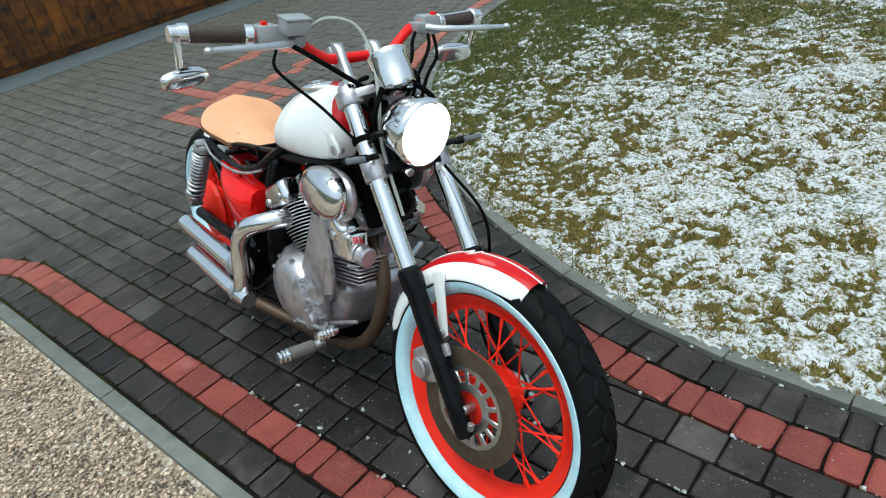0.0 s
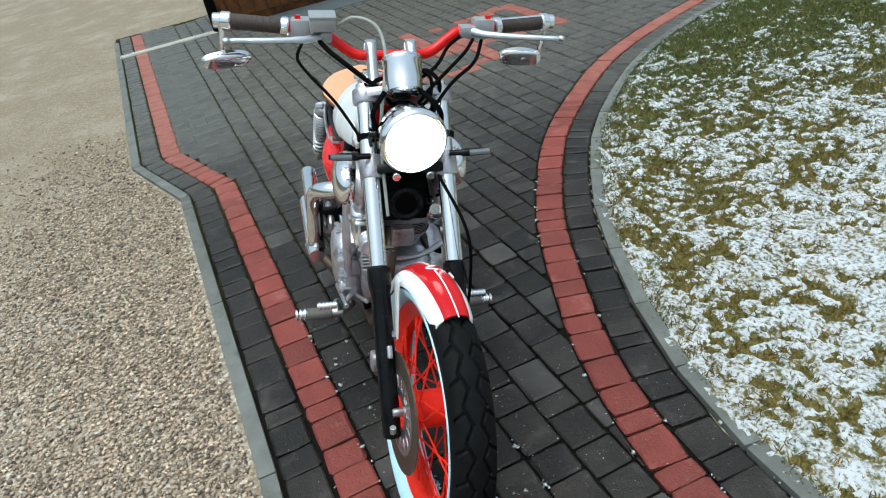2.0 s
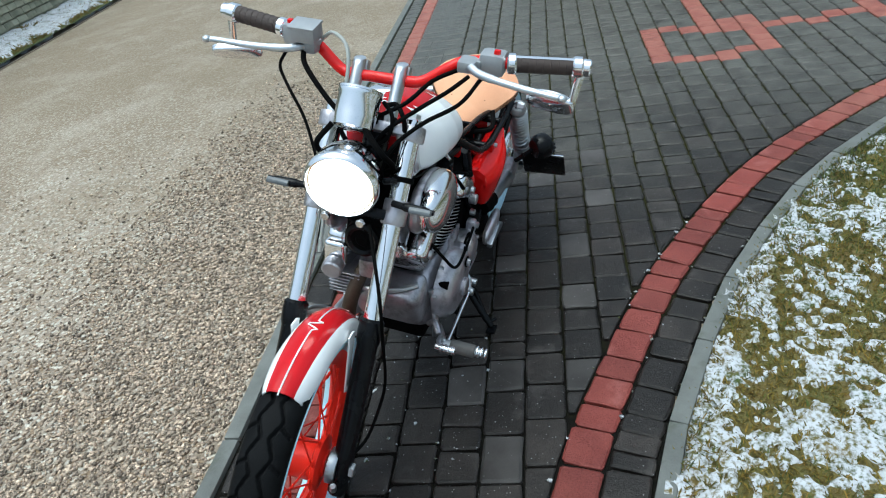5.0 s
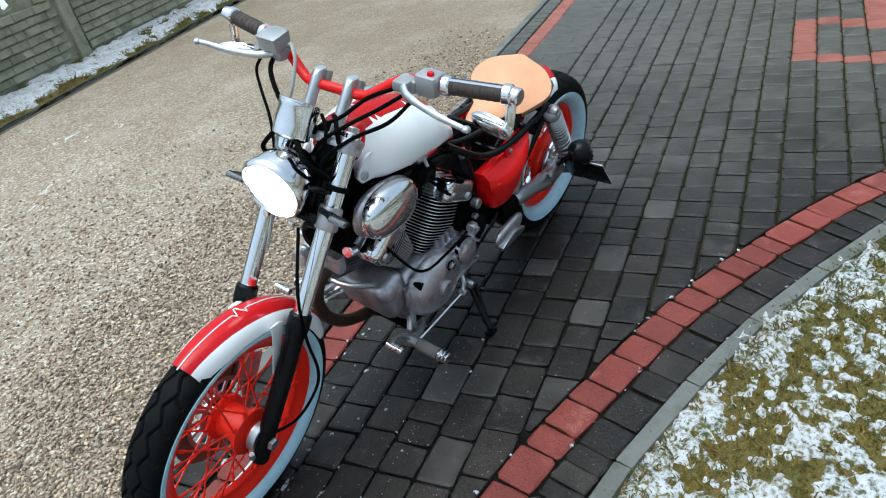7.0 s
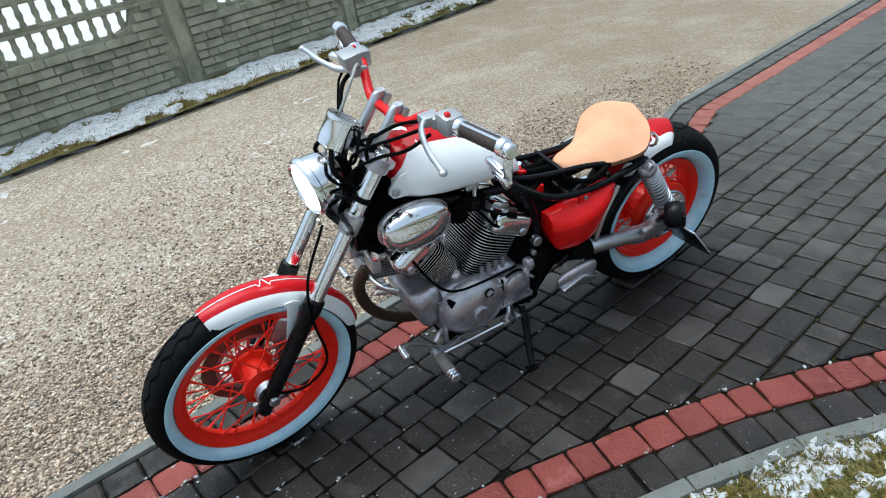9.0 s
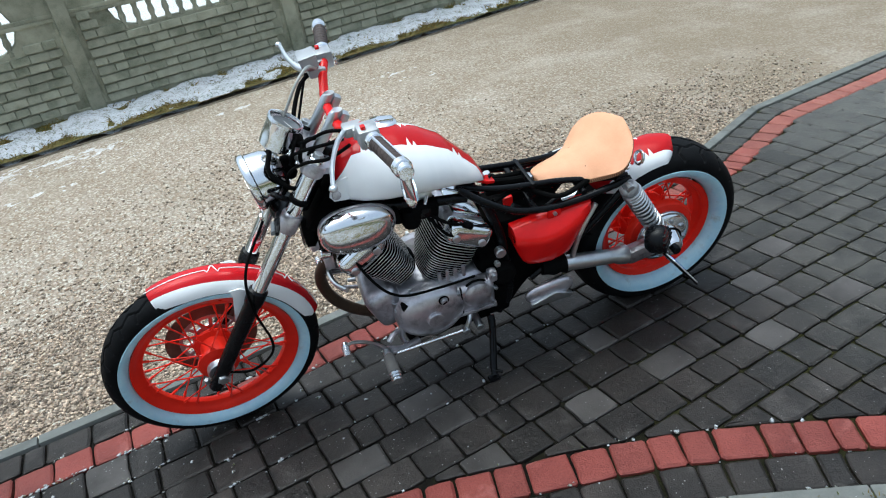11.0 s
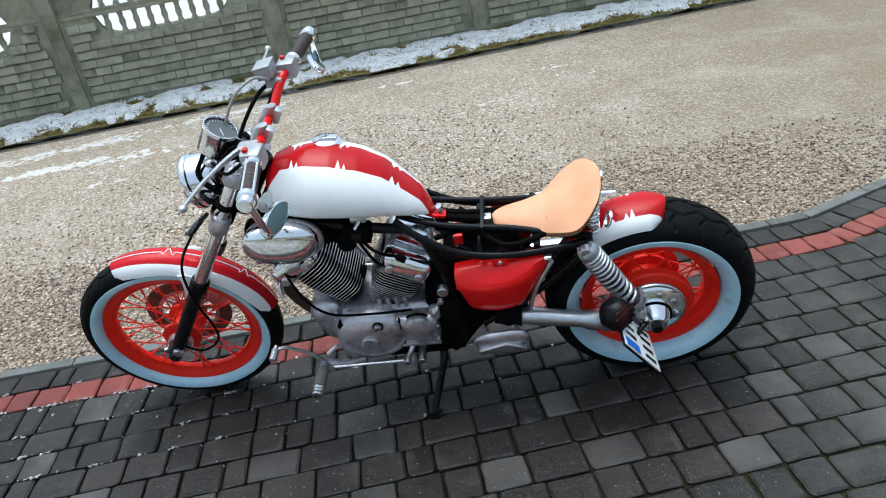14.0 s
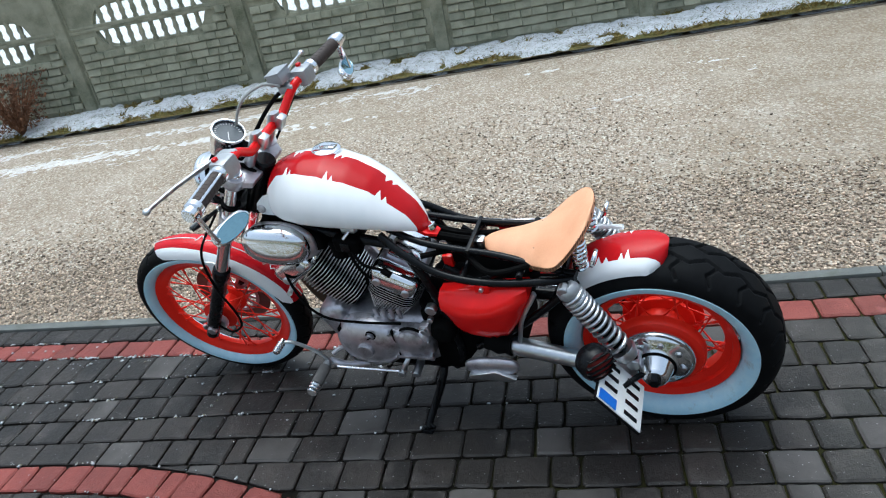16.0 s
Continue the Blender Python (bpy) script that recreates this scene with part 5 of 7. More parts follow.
for k, (y, z) in enumerate(((0.03, 0.632), (-0.04, 0.640), (0.0, 0.650), (0.085, 0.640))):
    part("loom", tube([(-0.90, y, z + 0.02), (-1.0, y * 0.6, z + 0.012 * (k % 2)), (-1.1, y * 1.3, z - 0.01), (-1.22, y, z)], 0.008 + 0.002 * (k % 3), 8), m_matt, bike, "black wiring loom")

# ---- side covers ----
for side in (1, -1):
    sections = []
    for t in 0.5 - 0.5 * np.cos(np.linspace(0, math.pi, 20)):
        x = -0.942 - 0.255 * t
        lo, hi = lerp_table(t, [(0, 0.505), (0.04, 0.470), (0.10, 0.432), (0.18, 0.414), (0.5, 0.405), (0.70, 0.420), (0.86, 0.480), (1.0, 0.555)]), lerp_table(t, [(0, 0.566), (0.5, 0.580), (1.0, 0.598)])
        swell = math.sin(math.pi * min(1.0, 0.10 + 0.88 * t)) ** 0.55
        out = 0.122 + 0.050 * swell
        crease = hi - 0.014 - 0.040 * swell  # the top slopes out to a soft shoulder, then the side falls back in
        shape = [(0.085, hi - 0.004), (0.118, hi), (0.126, hi - 0.004), ((0.126 + out) / 2 + 0.004, (hi + crease) / 2 + 0.004), (out - 0.004, crease + 0.006), (out, crease - 0.004),
                 (out - 0.001, crease - 0.016), (out - 0.010 * swell, (crease + lo) / 2), (out - 0.020 * swell, lo + 0.022), (out - 0.028 * swell, lo + 0.006), (out - 0.042 * swell, lo), (0.085, lo + 0.006)]
        ring = [(x, side * y, z) for y, z in shape]
        sections.append(ring)
    cover = part("side_cover", loft(sections), m_red, bike, "glossy red side cover")
    tab = part("tab", block((0.042, 0.010, 0.032), 0.004, Matrix.Translation((-1.075, 0.128 * side, 0.588))), m_red, cover, "red mounting tab")
    part("tab_bolt", rod((-1.075, 0.130 * side, 0.590), (-1.075, 0.142 * side, 0.590), 0.007, 6), m_steel, tab)

# ---- rear suspension, shaft drive, stays ----
part("shaft_tube", lathe([(0, 0), (0.022, 0), (0.026, 0.010), (0.027, 0.06), (0.025, 0.19), (0.031, 0.205), (0.033, 0.235), (0, 0.235)], 28, m=along((-1.105, 0.122, 0.362), (-1.345, 0.128, 0.318))), m_steel, bike, "silver drive shaft tube")
part("shaft_boot", lathe([(0, 0), (0.034, 0), (0.028, 0.02), (0.034, 0.04), (0.028, 0.06), (0.026, 0.08), (0, 0.08)], 24, m=along((-1.115, 0.122, 0.362), (-1.00, 0.115, 0.372))), m_matt, bike, "black rubber shaft boot")
final = part("final_drive", lathe([(0, 0.168), (0.028, 0.166), (0.035, 0.158), (0.046, 0.122), (0.053, 0.116), (0.060, 0.109), (0.084, 0.104), (0.090, 0.097), (0.097, 0.096), (0.100, 0.091), (0.100, 0.084), (0.092, 0.080), (0.090, 0.060), (0, 0.06)], 44, m=Matrix.Translation(RW) @ TO_Y), m_chrome, bike, "bright chrome final drive housing")
for i in range(8):
    a = i * math.pi / 4 + 0.2
    p = RW + Vector((0.070 * math.cos(a), 0.100, 0.070 * math.sin(a)))
    part("stud", rod(p, p + Vector((0, 0.014, 0)), 0.008, 6), m_steel, final)
for r0, y0 in ((0.0475, 0.1225),):
    part("seal_ring", lathe([(r0, y0 - 0.004), (r0, y0 + 0.001), (r0 + 0.005, y0), (r0 + 0.005, y0 - 0.005)], 40, m=Matrix.Translation(RW) @ TO_Y), m_matt, final)
part("axle_nut", rod(RW + Vector((0, 0.160, 0)), RW + Vector((0, 0.182, 0)), 0.016, 6), m_black, final)
part("drive_arm", block((0.12, 0.05, 0.055), 0.016, Matrix.Translation((-1.395, 0.128, 0.318)) @ Matrix.Rotation(radians(8), 4, "Y")), m_alloy, bike)
part("swing_arm", tube([(-1.00, -0.110, 0.345), (-1.20, -0.122, 0.325), (-1.50, -0.125, 0.312)], 0.020, 12), m_black, bike, "black swing arm")
for side in (1, -1):
    a, b = Vector((-1.305, 0.150 * side, 0.628)), Vector((-1.452, 0.160 * side, 0.375))
    shock = part("shock_absorber", rod(a, b, 0.017), m_black, bike, "chrome sprung rear shock absorber")
    axis = along(a, b)
    turns = [axis @ Vector((0.0275 * math.cos(k * 0.42), 0.0275 * math.sin(k * 0.42), 0.030 + 0.205 * (0.72 * k / 180 + 0.28 * (k / 180) ** 2.6))) for k in range(181)]
    part("coil", tube(turns, 0.0058, 8, smooth=False), m_steel, shock, "bright steel coil")
    part("top_cup", lathe([(0, 0.0), (0.022, 0.0), (0.028, 0.006), (0.030, 0.022), (0.026, 0.030), (0, 0.030)], 28, m=axis), m_switch, shock)
    part("bottom_cup", lathe([(0, 0.240), (0.032, 0.240), (0.034, 0.250), (0.026, 0.272), (0, 0.272)], 28, m=axis), m_steel, shock)
    part("top_bolt", rod(a + Vector((0, 0, 0)), a + Vector((0, 0.026 * side, 0)), 0.014, 8), m_steel, shock)
    part("bottom_eye", rod(b + Vector((0, -0.03 * side, 0)), b + Vector((0, 0.018 * side, 0)), 0.018), m_steel, shock)
part("frame_stay", tube([(-1.215, 0.128, 0.575), (-1.165, 0.130, 0.480), (-1.140, 0.128, 0.385)], 0.009, 10, flat=0.6), m_steel, bike, "bare alloy stay")
for side in (1, -1):
    peg = part("pillion_mount", ellipsoid((-1.045, 0.155 * side, 0.300), (0.085, 0.016, 0.034), Matrix.Rotation(radians(6), 4, "Y"), 20, 2.6), m_alloy, bike, "grey cast footrest hanger")
    part("foot_plate", outline([(-1.12, 0.275), (-1.115, 0.262), (-0.975, 0.262), (-0.975, 0.275), (-1.06, 0.300)], 0.018, 0.004, Matrix.Translation((0, 0.170 * side, 0)) @ Matrix.Rotation(radians(90), 4, "X")), m_steel, peg)

# ---- tail lamp and side-mounted number plate ----
TX = along((-1.350, 0.218, 0.452), (-1.425, 0.292, 0.470)) @ Matrix.Scale(1.1, 4)
tail = part("tail_lamp", lathe([(0, 0), (0.030, 0.0), (0.040, 0.012), (0.042, 0.040), (0.036, 0.052)], 32, m=TX), m_black, bike, "round black tail lamp")
part("lens", lathe([(0.036, 0.050), (0.022, 0.058), (0, 0.060)], 28, m=TX), m_lampred, tail, "red tail lamp glass")
for k in (-2, -1, 0, 1, 2):
    part("slat", block((2 * math.sqrt(0.037 ** 2 - (0.0135 * k) ** 2), 0.0048, 0.010), 0.0015, TX @ Matrix.Translation((0, 0.0135 * k, 0.057 - 0.0012 * k * k))), m_black, tail)
part("arm", tube([(-1.40, 0.150, 0.365), (-1.375, 0.185, 0.410), (-1.365, 0.215, 0.445)], 0.009, 8), m_black, tail)
PC, PA, PB = Vector((-1.430, 0.250, 0.359)), Vector((-0.006, 0.150, 0.012)), Vector((-0.090, -0.020, -0.122))
PA.normalize()
PN = PA.cross(PB).normalized()
PB = PN.cross(PA)
PA, PN = -PA, -PN
PM = Matrix.Translation(PC) @ Matrix((PA, PB, PN)).transposed().to_4x4()
plate = part("number_plate", block((0.150, 0.152, 0.004), 0.0015, PM), m_plate, bike, "white number plate on a side bracket, characters blocked out")
part("blue_band", block((0.031, 0.058, 0.002), 0, PM @ Matrix.Translation((-0.0570, -0.0430, -0.003))), m_blue, plate, "blue band", smooth=False)
part("backing", block((0.156, 0.158, 0.006), 0.002, PM @ Matrix.Translation((0, 0, 0.0055))), m_black, plate)
for px, py in ((-0.016, -0.038), (0.018, -0.038), (0.052, -0.038), (-0.054, 0.036), (-0.019, 0.036), (0.016, 0.036), (0.051, 0.036)):
    part("bar", block((0.012, 0.044, 0.002), 0, PM @ Matrix.Translation((px, py, -0.003))), m_black, plate, smooth=False)
part("plate_bracket", tube([(-1.47, 0.150, 0.315), (-1.45, 0.19, 0.335), (-1.43, 0.23, 0.352)], 0.008, 8), m_black, plate)

# ---- engine ----
engine = part("engine", block((0.330, 0.225, 0.195), 0.066, Matrix.Translation((-0.710, 0, 0.325)), None, 4), m_alloy, bike, "air-cooled twin engine in grey cast alloy")
part("sump", block((0.30, 0.17, 0.07), 0.02, Matrix.Translation((-0.720, 0, 0.215))), m_matt, engine, "matt black sump")
part("engine_plate", block((0.085, 0.205, 0.130), 0.020, Matrix.Translation((-0.890, 0, 0.272))), m_matt, engine, "black frame plate behind the gearbox")
part("frame_gusset", outline([(-0.85, 0.225), (-0.84, 0.480), (-1.165, 0.450), (-1.130, 0.385), (-1.035, 0.345), (-0.975, 0.280), (-0.920, 0.205)], 0.180, 0.010, Matrix.Translation((0, 0.0, 0)) @ Matrix.Rotation(radians(90), 4, "X")), m_matt, engine, "black frame gusset under the side covers")
part("gearbox", block((0.120, 0.200, 0.190), 0.030, Matrix.Translation((-0.890, 0, 0.360)), None, 3), m_matt, engine, "dark gearbox housing")
gen = part("generator_cover", lathe([(0, 0.060), (0.055, 0.058), (0.086, 0.048), (0.101, 0.032), (0.107, 0.010), (0.108, 0.0), (0, 0)], 48, m=Matrix.Translation((-0.655, 0.112, 0.350)) @ TO_Y @ Matrix.Diagonal((1.08, 0.95, 1, 1))), m_alloy, engine, "domed grey generator cover")
part("inspection_cap", lathe([(0, 0.072), (0.024, 0.071), (0.027, 0.068), (0.027, 0.055), (0, 0.055)], 32, m=Matrix.Translation((-0.655, 0.112, 0.350)) @ TO_Y), m_alloy, gen)
for i in range(8):
    a = i * math.pi / 4 + 0.3
    p = Vector((-0.655 + 0.113 * math.cos(a), 0.112, 0.350 + 0.100 * math.sin(a)))
    part("cover_bolt", rod(p, p + Vector((0, 0.014, 0)), 0.006, 6), m_steel, gen)
for px, pz, pr in ((-0.655, 0.350, 0.0285), (-0.690, 0.412, 0.013)):
    part("plug_seat", lathe([(pr, 0.0), (pr, 0.004), (pr + 0.0035, 0.004), (pr + 0.0035, 0.0)], 28, m=Matrix.Translation((px, 0.166, pz)) @ TO_Y, closed=True), m_matt, gen)
part("plug_slot", block((0.016, 0.003, 0.004), 0.001, Matrix.Translation((-0.690, 0.181, 0.412)) @ Matrix.Rotation(0.5, 4, "Y")), m_matt, gen)
part("timing_plug", rod((-0.690, 0.165, 0.412), (-0.690, 0.180, 0.412), 0.011), m_alloy, gen)
part("oil_filler", rod((-0.575, 0.115, 0.405), (-0.575, 0.150, 0.405), 0.013), m_matt, gen, "black oil filler plug")
sid = part("clutch_housing", block((0.150, 0.060, 0.110), 0.024, Matrix.Translation((-0.790, 0.120, 0.355)), None, 3), m_alloy, engine)
part("small_cover", lathe([(0, 0.052), (0.036, 0.050), (0.046, 0.042), (0.048, 0.0), (0, 0)], 36, m=Matrix.Translation((-0.805, 0.110, 0.370)) @ TO_Y), m_alloy, sid)
part("cover_seam", lathe([(0.048, 0.030), (0.051, 0.030), (0.051, 0.022), (0.048, 0.022)], 32, m=Matrix.Translation((-0.805, 0.110, 0.370)) @ TO_Y, closed=True), m_matt, sid)
for k, (bx, bz) in enumerate(((-0.742, 0.402), (-0.742, 0.312), (-0.858, 0.318), (-0.865, 0.378))):
    part("cover_bolt", rod((bx, 0.142, bz), (bx, 0.156, bz), 0.006, 6), m_steel, sid)
part("case_rib", block((0.150, 0.012, 0.010), 0.003, Matrix.Translation((-0.790, 0.149, 0.306))), m_alloy, sid)
part("case_seam", block((0.004, 0.012, 0.130), 0.001, Matrix.Translation((-0.752, 0.146, 0.352))), m_matt, sid)
part("lever_boss", block((0.030, 0.03, 0.042), 0.009, Matrix.Translation((-0.862, 0.130, 0.418))), m_alloy, sid)
part("boss_bolt", rod((-0.862, 0.143, 0.424), (-0.862, 0.154, 0.424), 0.010, 6), m_steel, sid)
rc = part("clutch_cover", lathe([(0, 0.064), (0.050, 0.063), (0.074, 0.058), (0.088, 0.046), (0.098, 0.026), (0.102, 0.0), (0, 0)], 48, m=Matrix.Translation((-0.690, -0.110, 0.345)) @ TO_Y @ Matrix.Diagonal((1.14, 1.04, -1, 1))), m_alloy, engine, "large round grey clutch cover")
part("front_case", block((0.140, 0.06, 0.165), 0.029, Matrix.Translation((-0.615, -0.118, 0.345)), None, 4), m_alloy, rc)
for i in range(9):
    a = i * 2 * math.pi / 9
    p = Vector((-0.690 + 0.107 * math.cos(a), -0.145, 0.345 + 0.098 * math.sin(a)))
    part("cover_bolt", rod(p, p + Vector((0, -0.014, 0)), 0.0065, 6), m_steel, rc)
part("side_plate", outline([(-0.545, 0.630), (-0.590, 0.520), (-0.628, 0.440), (-0.600, 0.400), (-0.520, 0.395), (-0.462, 0.425), (-0.452, 0.480), (-0.490, 0.632)], 0.014, 0.005, Matrix.Translation((0, -0.138, 0)) @ Matrix.Rotation(radians(90), 4, "X")), m_alloy, engine, "flat grey cover plate")
box = part("head_cover", block((0.105, 0.060, 0.075), 0.012, Matrix.Translation((-0.440, -0.098, 0.572)) @ Matrix.Rotation(radians(-8), 4, "Y"), None, 3), m_chrome, engine, "chrome cylinder head cover")
part("cover_end", rod((-0.385, -0.095, 0.560), (-0.352, -0.092, 0.558), 0.026, 24), m_alloy, box)
for i in range(7):
    part("fin", block((0.150, 0.085, 0.0035), 0.001, Matrix.Translation((-0.445, -0.068, 0.525 - 0.0105 * i)) @ Matrix.Rotation(radians(-14), 4, "Y"), None, 1), m_alloy, engine)
for k, (bx, bz, bl) in enumerate(((-0.625, 0.388, 0.110), (-0.605, 0.352, 0.130), (-0.620, 0.316, 0.105))):
    part("case_rib", block((bl, 0.014, 0.009), 0.003, Matrix.Translation((bx, -0.152, bz)) @ Matrix.Rotation(radians(-12), 4, "Y")), m_alloy, rc)
    part("rib_bolt", rod((bx + bl / 2, -0.146, bz + 0.012), (bx + bl / 2, -0.164, bz + 0.012), 0.0062, 6), m_steel, rc)
part("brake_pedal_rod", rod((-0.640, -0.162, 0.268), (-0.440, -0.150, 0.320), 0.0075), m_steel, engine)
part("brake_rod", rod((-0.600, -0.120, 0.262), (-0.420, -0.095, 0.345), 0.006), m_alloy, engine)
part("case_step", block((0.085, 0.050, 0.060), 0.016, Matrix.Translation((-0.565, -0.122, 0.385)) @ Matrix.Rotation(radians(-14), 4, "Y"), None, 3), m_alloy, engine)
part("oil_filter_cover", lathe([(0, 0.022), (0.026, 0.020), (0.032, 0.014), (0.033, 0), (0, 0)], 28, m=Matrix.Translation((-0.575, -0.143, 0.300)) @ TO_Y @ Matrix.Diagonal((1, 1, -1, 1))), m_alloy, engine)
for z in (0.365, 0.325, 0.275):
    part("case_bolt", rod((-0.530, -0.130, z), (-0.530, -0.150, z), 0.006, 6), m_steel, engine)
part("crankcase_front", block((0.110, 0.200, 0.150), 0.040, Matrix.Translation((-0.530, 0, 0.370)) @ Matrix.Rotation(radians(20), 4, "Y"), None, 4), m_alloy, engine)


def fin_mesh(lx, ly, thick):
    pts = []
    for k in range(28):
        a = 2 * math.pi * k / 28
        c, s = math.cos(a), math.sin(a)
        pts.append((lx * math.copysign(abs(c) ** 0.45, c), ly * math.copysign(abs(s) ** 0.45, s)))
    me = mesh_of("fin", outline(pts, thick, 0.0006), m_fin)
    me.materials.append(m_black)
    for face in me.polygons:
        face.material_index = int(abs(face.normal.z) > 0.9)
    return me


def fin_stack(count, w0, w1, d0, d1):
    """Cooling fins that widen from the foot of a cylinder to its head."""
    return [fin_mesh(w0 + (w1 - w0) * min(1.0, k / 10), d0 + (d1 - d0) * min(1.0, k / 10), 0.0032) for k in range(count)]


for base, top, fins in (((-0.612, 0, 0.455), (-0.462, 0, 0.662), fin_stack(19, 0.046, 0.064, 0.080, 0.100)), ((-0.700, 0, 0.402), (-0.846, 0, 0.660), fin_stack(21, 0.050, 0.078, 0.078, 0.106))):
    ax = along(base, top)
    turn = Matrix.Rotation(math.atan2((ax.inverted().to_3x3() @ Vector((0, 1, 0))).y, (ax.inverted().to_3x3() @ Vector((0, 1, 0))).x) - math.pi / 2, 4, "Z")
    ax = ax @ turn
    cyl = part("cylinder", lathe([(0, 0), (0.062, 0), (0.062, 0.20), (0, 0.20)], 28, m=ax @ Matrix.Diagonal((0.80, 1.25, 1, 1))), m_matt, engine, "finned air-cooled cylinder")
    for k, me in enumerate(fins):
        part("fin", me, m_fin, cyl, at=ax @ Matrix.Translation((0, 0, 0.008 + ((0.186 if len(fins) < 20 else 0.200) / (len(fins) - 1)) * k)))
    head = part("cylinder_head", block((0.138, 0.205, 0.060), 0.022, ax @ Matrix.Translation((0, 0, 0.215)), None, 3), m_alloy, engine, "cast cylinder head")
    for side in (1, -1):
        cov = part("rocker_cover", block((0.146, 0.066, 0.074), 0.026, ax @ Matrix.Translation((0, 0.100 * side, 0.216)), None, 4), m_chrome, head, "chrome rocker cover")
        for dx in (-0.044, 0.044):
            part("cap_bolt", rod(ax @ Vector((dx, 0.130 * side, 0.205)), ax @ Vector((dx, 0.138 * side, 0.205)), 0.012, 16), m_steel, cov)
    part("top_cover", block((0.100, 0.120, 0.024), 0.010, ax @ Matrix.Translation((0, 0, 0.248))), m_chrome, head)
part("carburettor", block((0.085, 0.110, 0.070), 0.016, Matrix.Translation((-0.645, 0.01, 0.690))), m_matt, engine, "dark carburettor")
for y in (0.075, -0.075):
    part("float_bowl", lathe([(0, 0), (0.024, 0), (0.028, 0.01), (0.028, 0.05), (0.022, 0.06), (0, 0.06)], 20, m=Matrix.Translation((-0.650, y, 0.655))), m_matt, engine)
part("spark_lead", tube([(-0.80, 0.10, 0.60), (-0.745, 0.13, 0.62), (-0.70, 0.11, 0.68), (-0.66, 0.05, 0.73)], 0.005, 8), m_matt, engine)
for side in (1, -1):
    air = part("air_filter_cover", ellipsoid((-0.488, 0.134 * side, 0.719 + 0.020 * side), (0.106, 0.042, 0.066), Matrix.Rotation(radians(-6), 4, "Y") @ Matrix.Rotation(radians(4 * side), 4, "Z"), 36, 2.3), m_chrome, bike, "chrome air filter cover")
    part("backing", ellipsoid((-0.492, 0.108 * side, 0.711 + 0.020 * side), (0.110, 0.026, 0.068), Matrix.Rotation(radians(-6), 4, "Y"), 28, 2.4), m_alloy, air)
part("gear_cap", lathe([(0, 0.034), (0.030, 0.032), (0.040, 0.022), (0.042, 0.0), (0, 0)], 32, m=Matrix.Translation((-0.905, 0.105, 0.398)) @ TO_Y), m_matt, engine, "round black cap behind the gearbox")
part("frame_bolt", rod((-0.897, 0.110, 0.492), (-0.897, 0.134, 0.492), 0.017, 16), m_steel, bike, "steel engine mounting bolt")
part("frame_bolt", rod((-0.884, 0.118, 0.452), (-0.884, 0.134, 0.452), 0.010, 6), m_steel, bike)
part("front_bracket", tube([(-0.548, 0.108, 0.400), (-0.553, 0.120, 0.330), (-0.548, 0.126, 0.262), (-0.560, 0.122, 0.222)], 0.010, 10, flat=0.5), m_steel, bike, "bright engine bracket")
for k, (cx, cz) in enumerate(((-0.575, 0.712), (-0.690, 0.706))):
    coil = part("ignition_coil", block((0.082, 0.052, 0.052), 0.012, Matrix.Translation((cx, 0.078, cz)) @ Matrix.Rotation(radians(10 - 18 * k), 4, "Y"), None, 3), m_matt, bike, "black ignition coil under the tank")
    part("coil_core", block((0.030, 0.058, 0.030), 0.004, Matrix.Translation((cx, 0.080, cz)) @ Matrix.Rotation(radians(10 - 18 * k), 4, "Y")), m_black, coil)
for a, b in (((-0.560, 0.100, 0.700), (-0.500, 0.120, 0.628)), ((-0.700, 0.100, 0.690), (-0.790, 0.122, 0.640))):
    lead = part("plug_lead", tube([a, (Vector(a) + Vector(b)) / 2 + Vector((0, 0.022, 0.004)), b], 0.0048, 8), m_matt, engine, "black spark plug lead")
    part("plug_cap", rod(b, Vector(b) + (Vector(b) - Vector(a)) * 0.28, 0.010), m_matt, lead)
for k in range(4):
    part("case_rib", block((0.012, 0.010, 0.040), 0.003, Matrix.Translation((-0.700 - 0.026 * k, 0.110, 0.452))), m_alloy, engine)
# horn, regulator and dark plates between the fork legs
horn = part("horn", lathe([(0, 0.030), (0.014, 0.030), (0.018, 0.026), (0.034, 0.026), (0.046, 0.022), (0.048, 0.0), (0.02, -0.02), (0, -0.02)], 36, m=along((-0.372, 0.0, 0.680), (-0.20, 0.0, 0.690))), m_matt, bike, "round black horn")
part("horn_ring", lathe([(0.028, 0.028), (0.036, 0.032), (0.044, 0.028)], 36, m=along((-0.372, 0.0, 0.680), (-0.20, 0.0, 0.690))), m_black, horn)
part("down_tube_cover", block((0.030, 0.130, 0.110), 0.010, Matrix.Translation((-0.410, 0, 0.668)) @ Matrix.Rotation(radians(-20), 4, "Y")), m_matt, bike)
part("ignition_lock", rod((-0.400, 0.075, 0.640), (-0.372, 0.080, 0.650), 0.016), m_chrome, bike)
part("regulator", block((0.030, 0.060, 0.055), 0.008, Matrix.Translation((-0.395, 0, 0.565))), m_alloy, bike)
part("crash_loop", tube([(-0.420, -0.115, 0.520), (-0.395, -0.06, 0.505), (-0.385, 0.0, 0.500), (-0.395, 0.06, 0.505), (-0.420, 0.115, 0.520)], 0.008, 8), m_steel, bike)

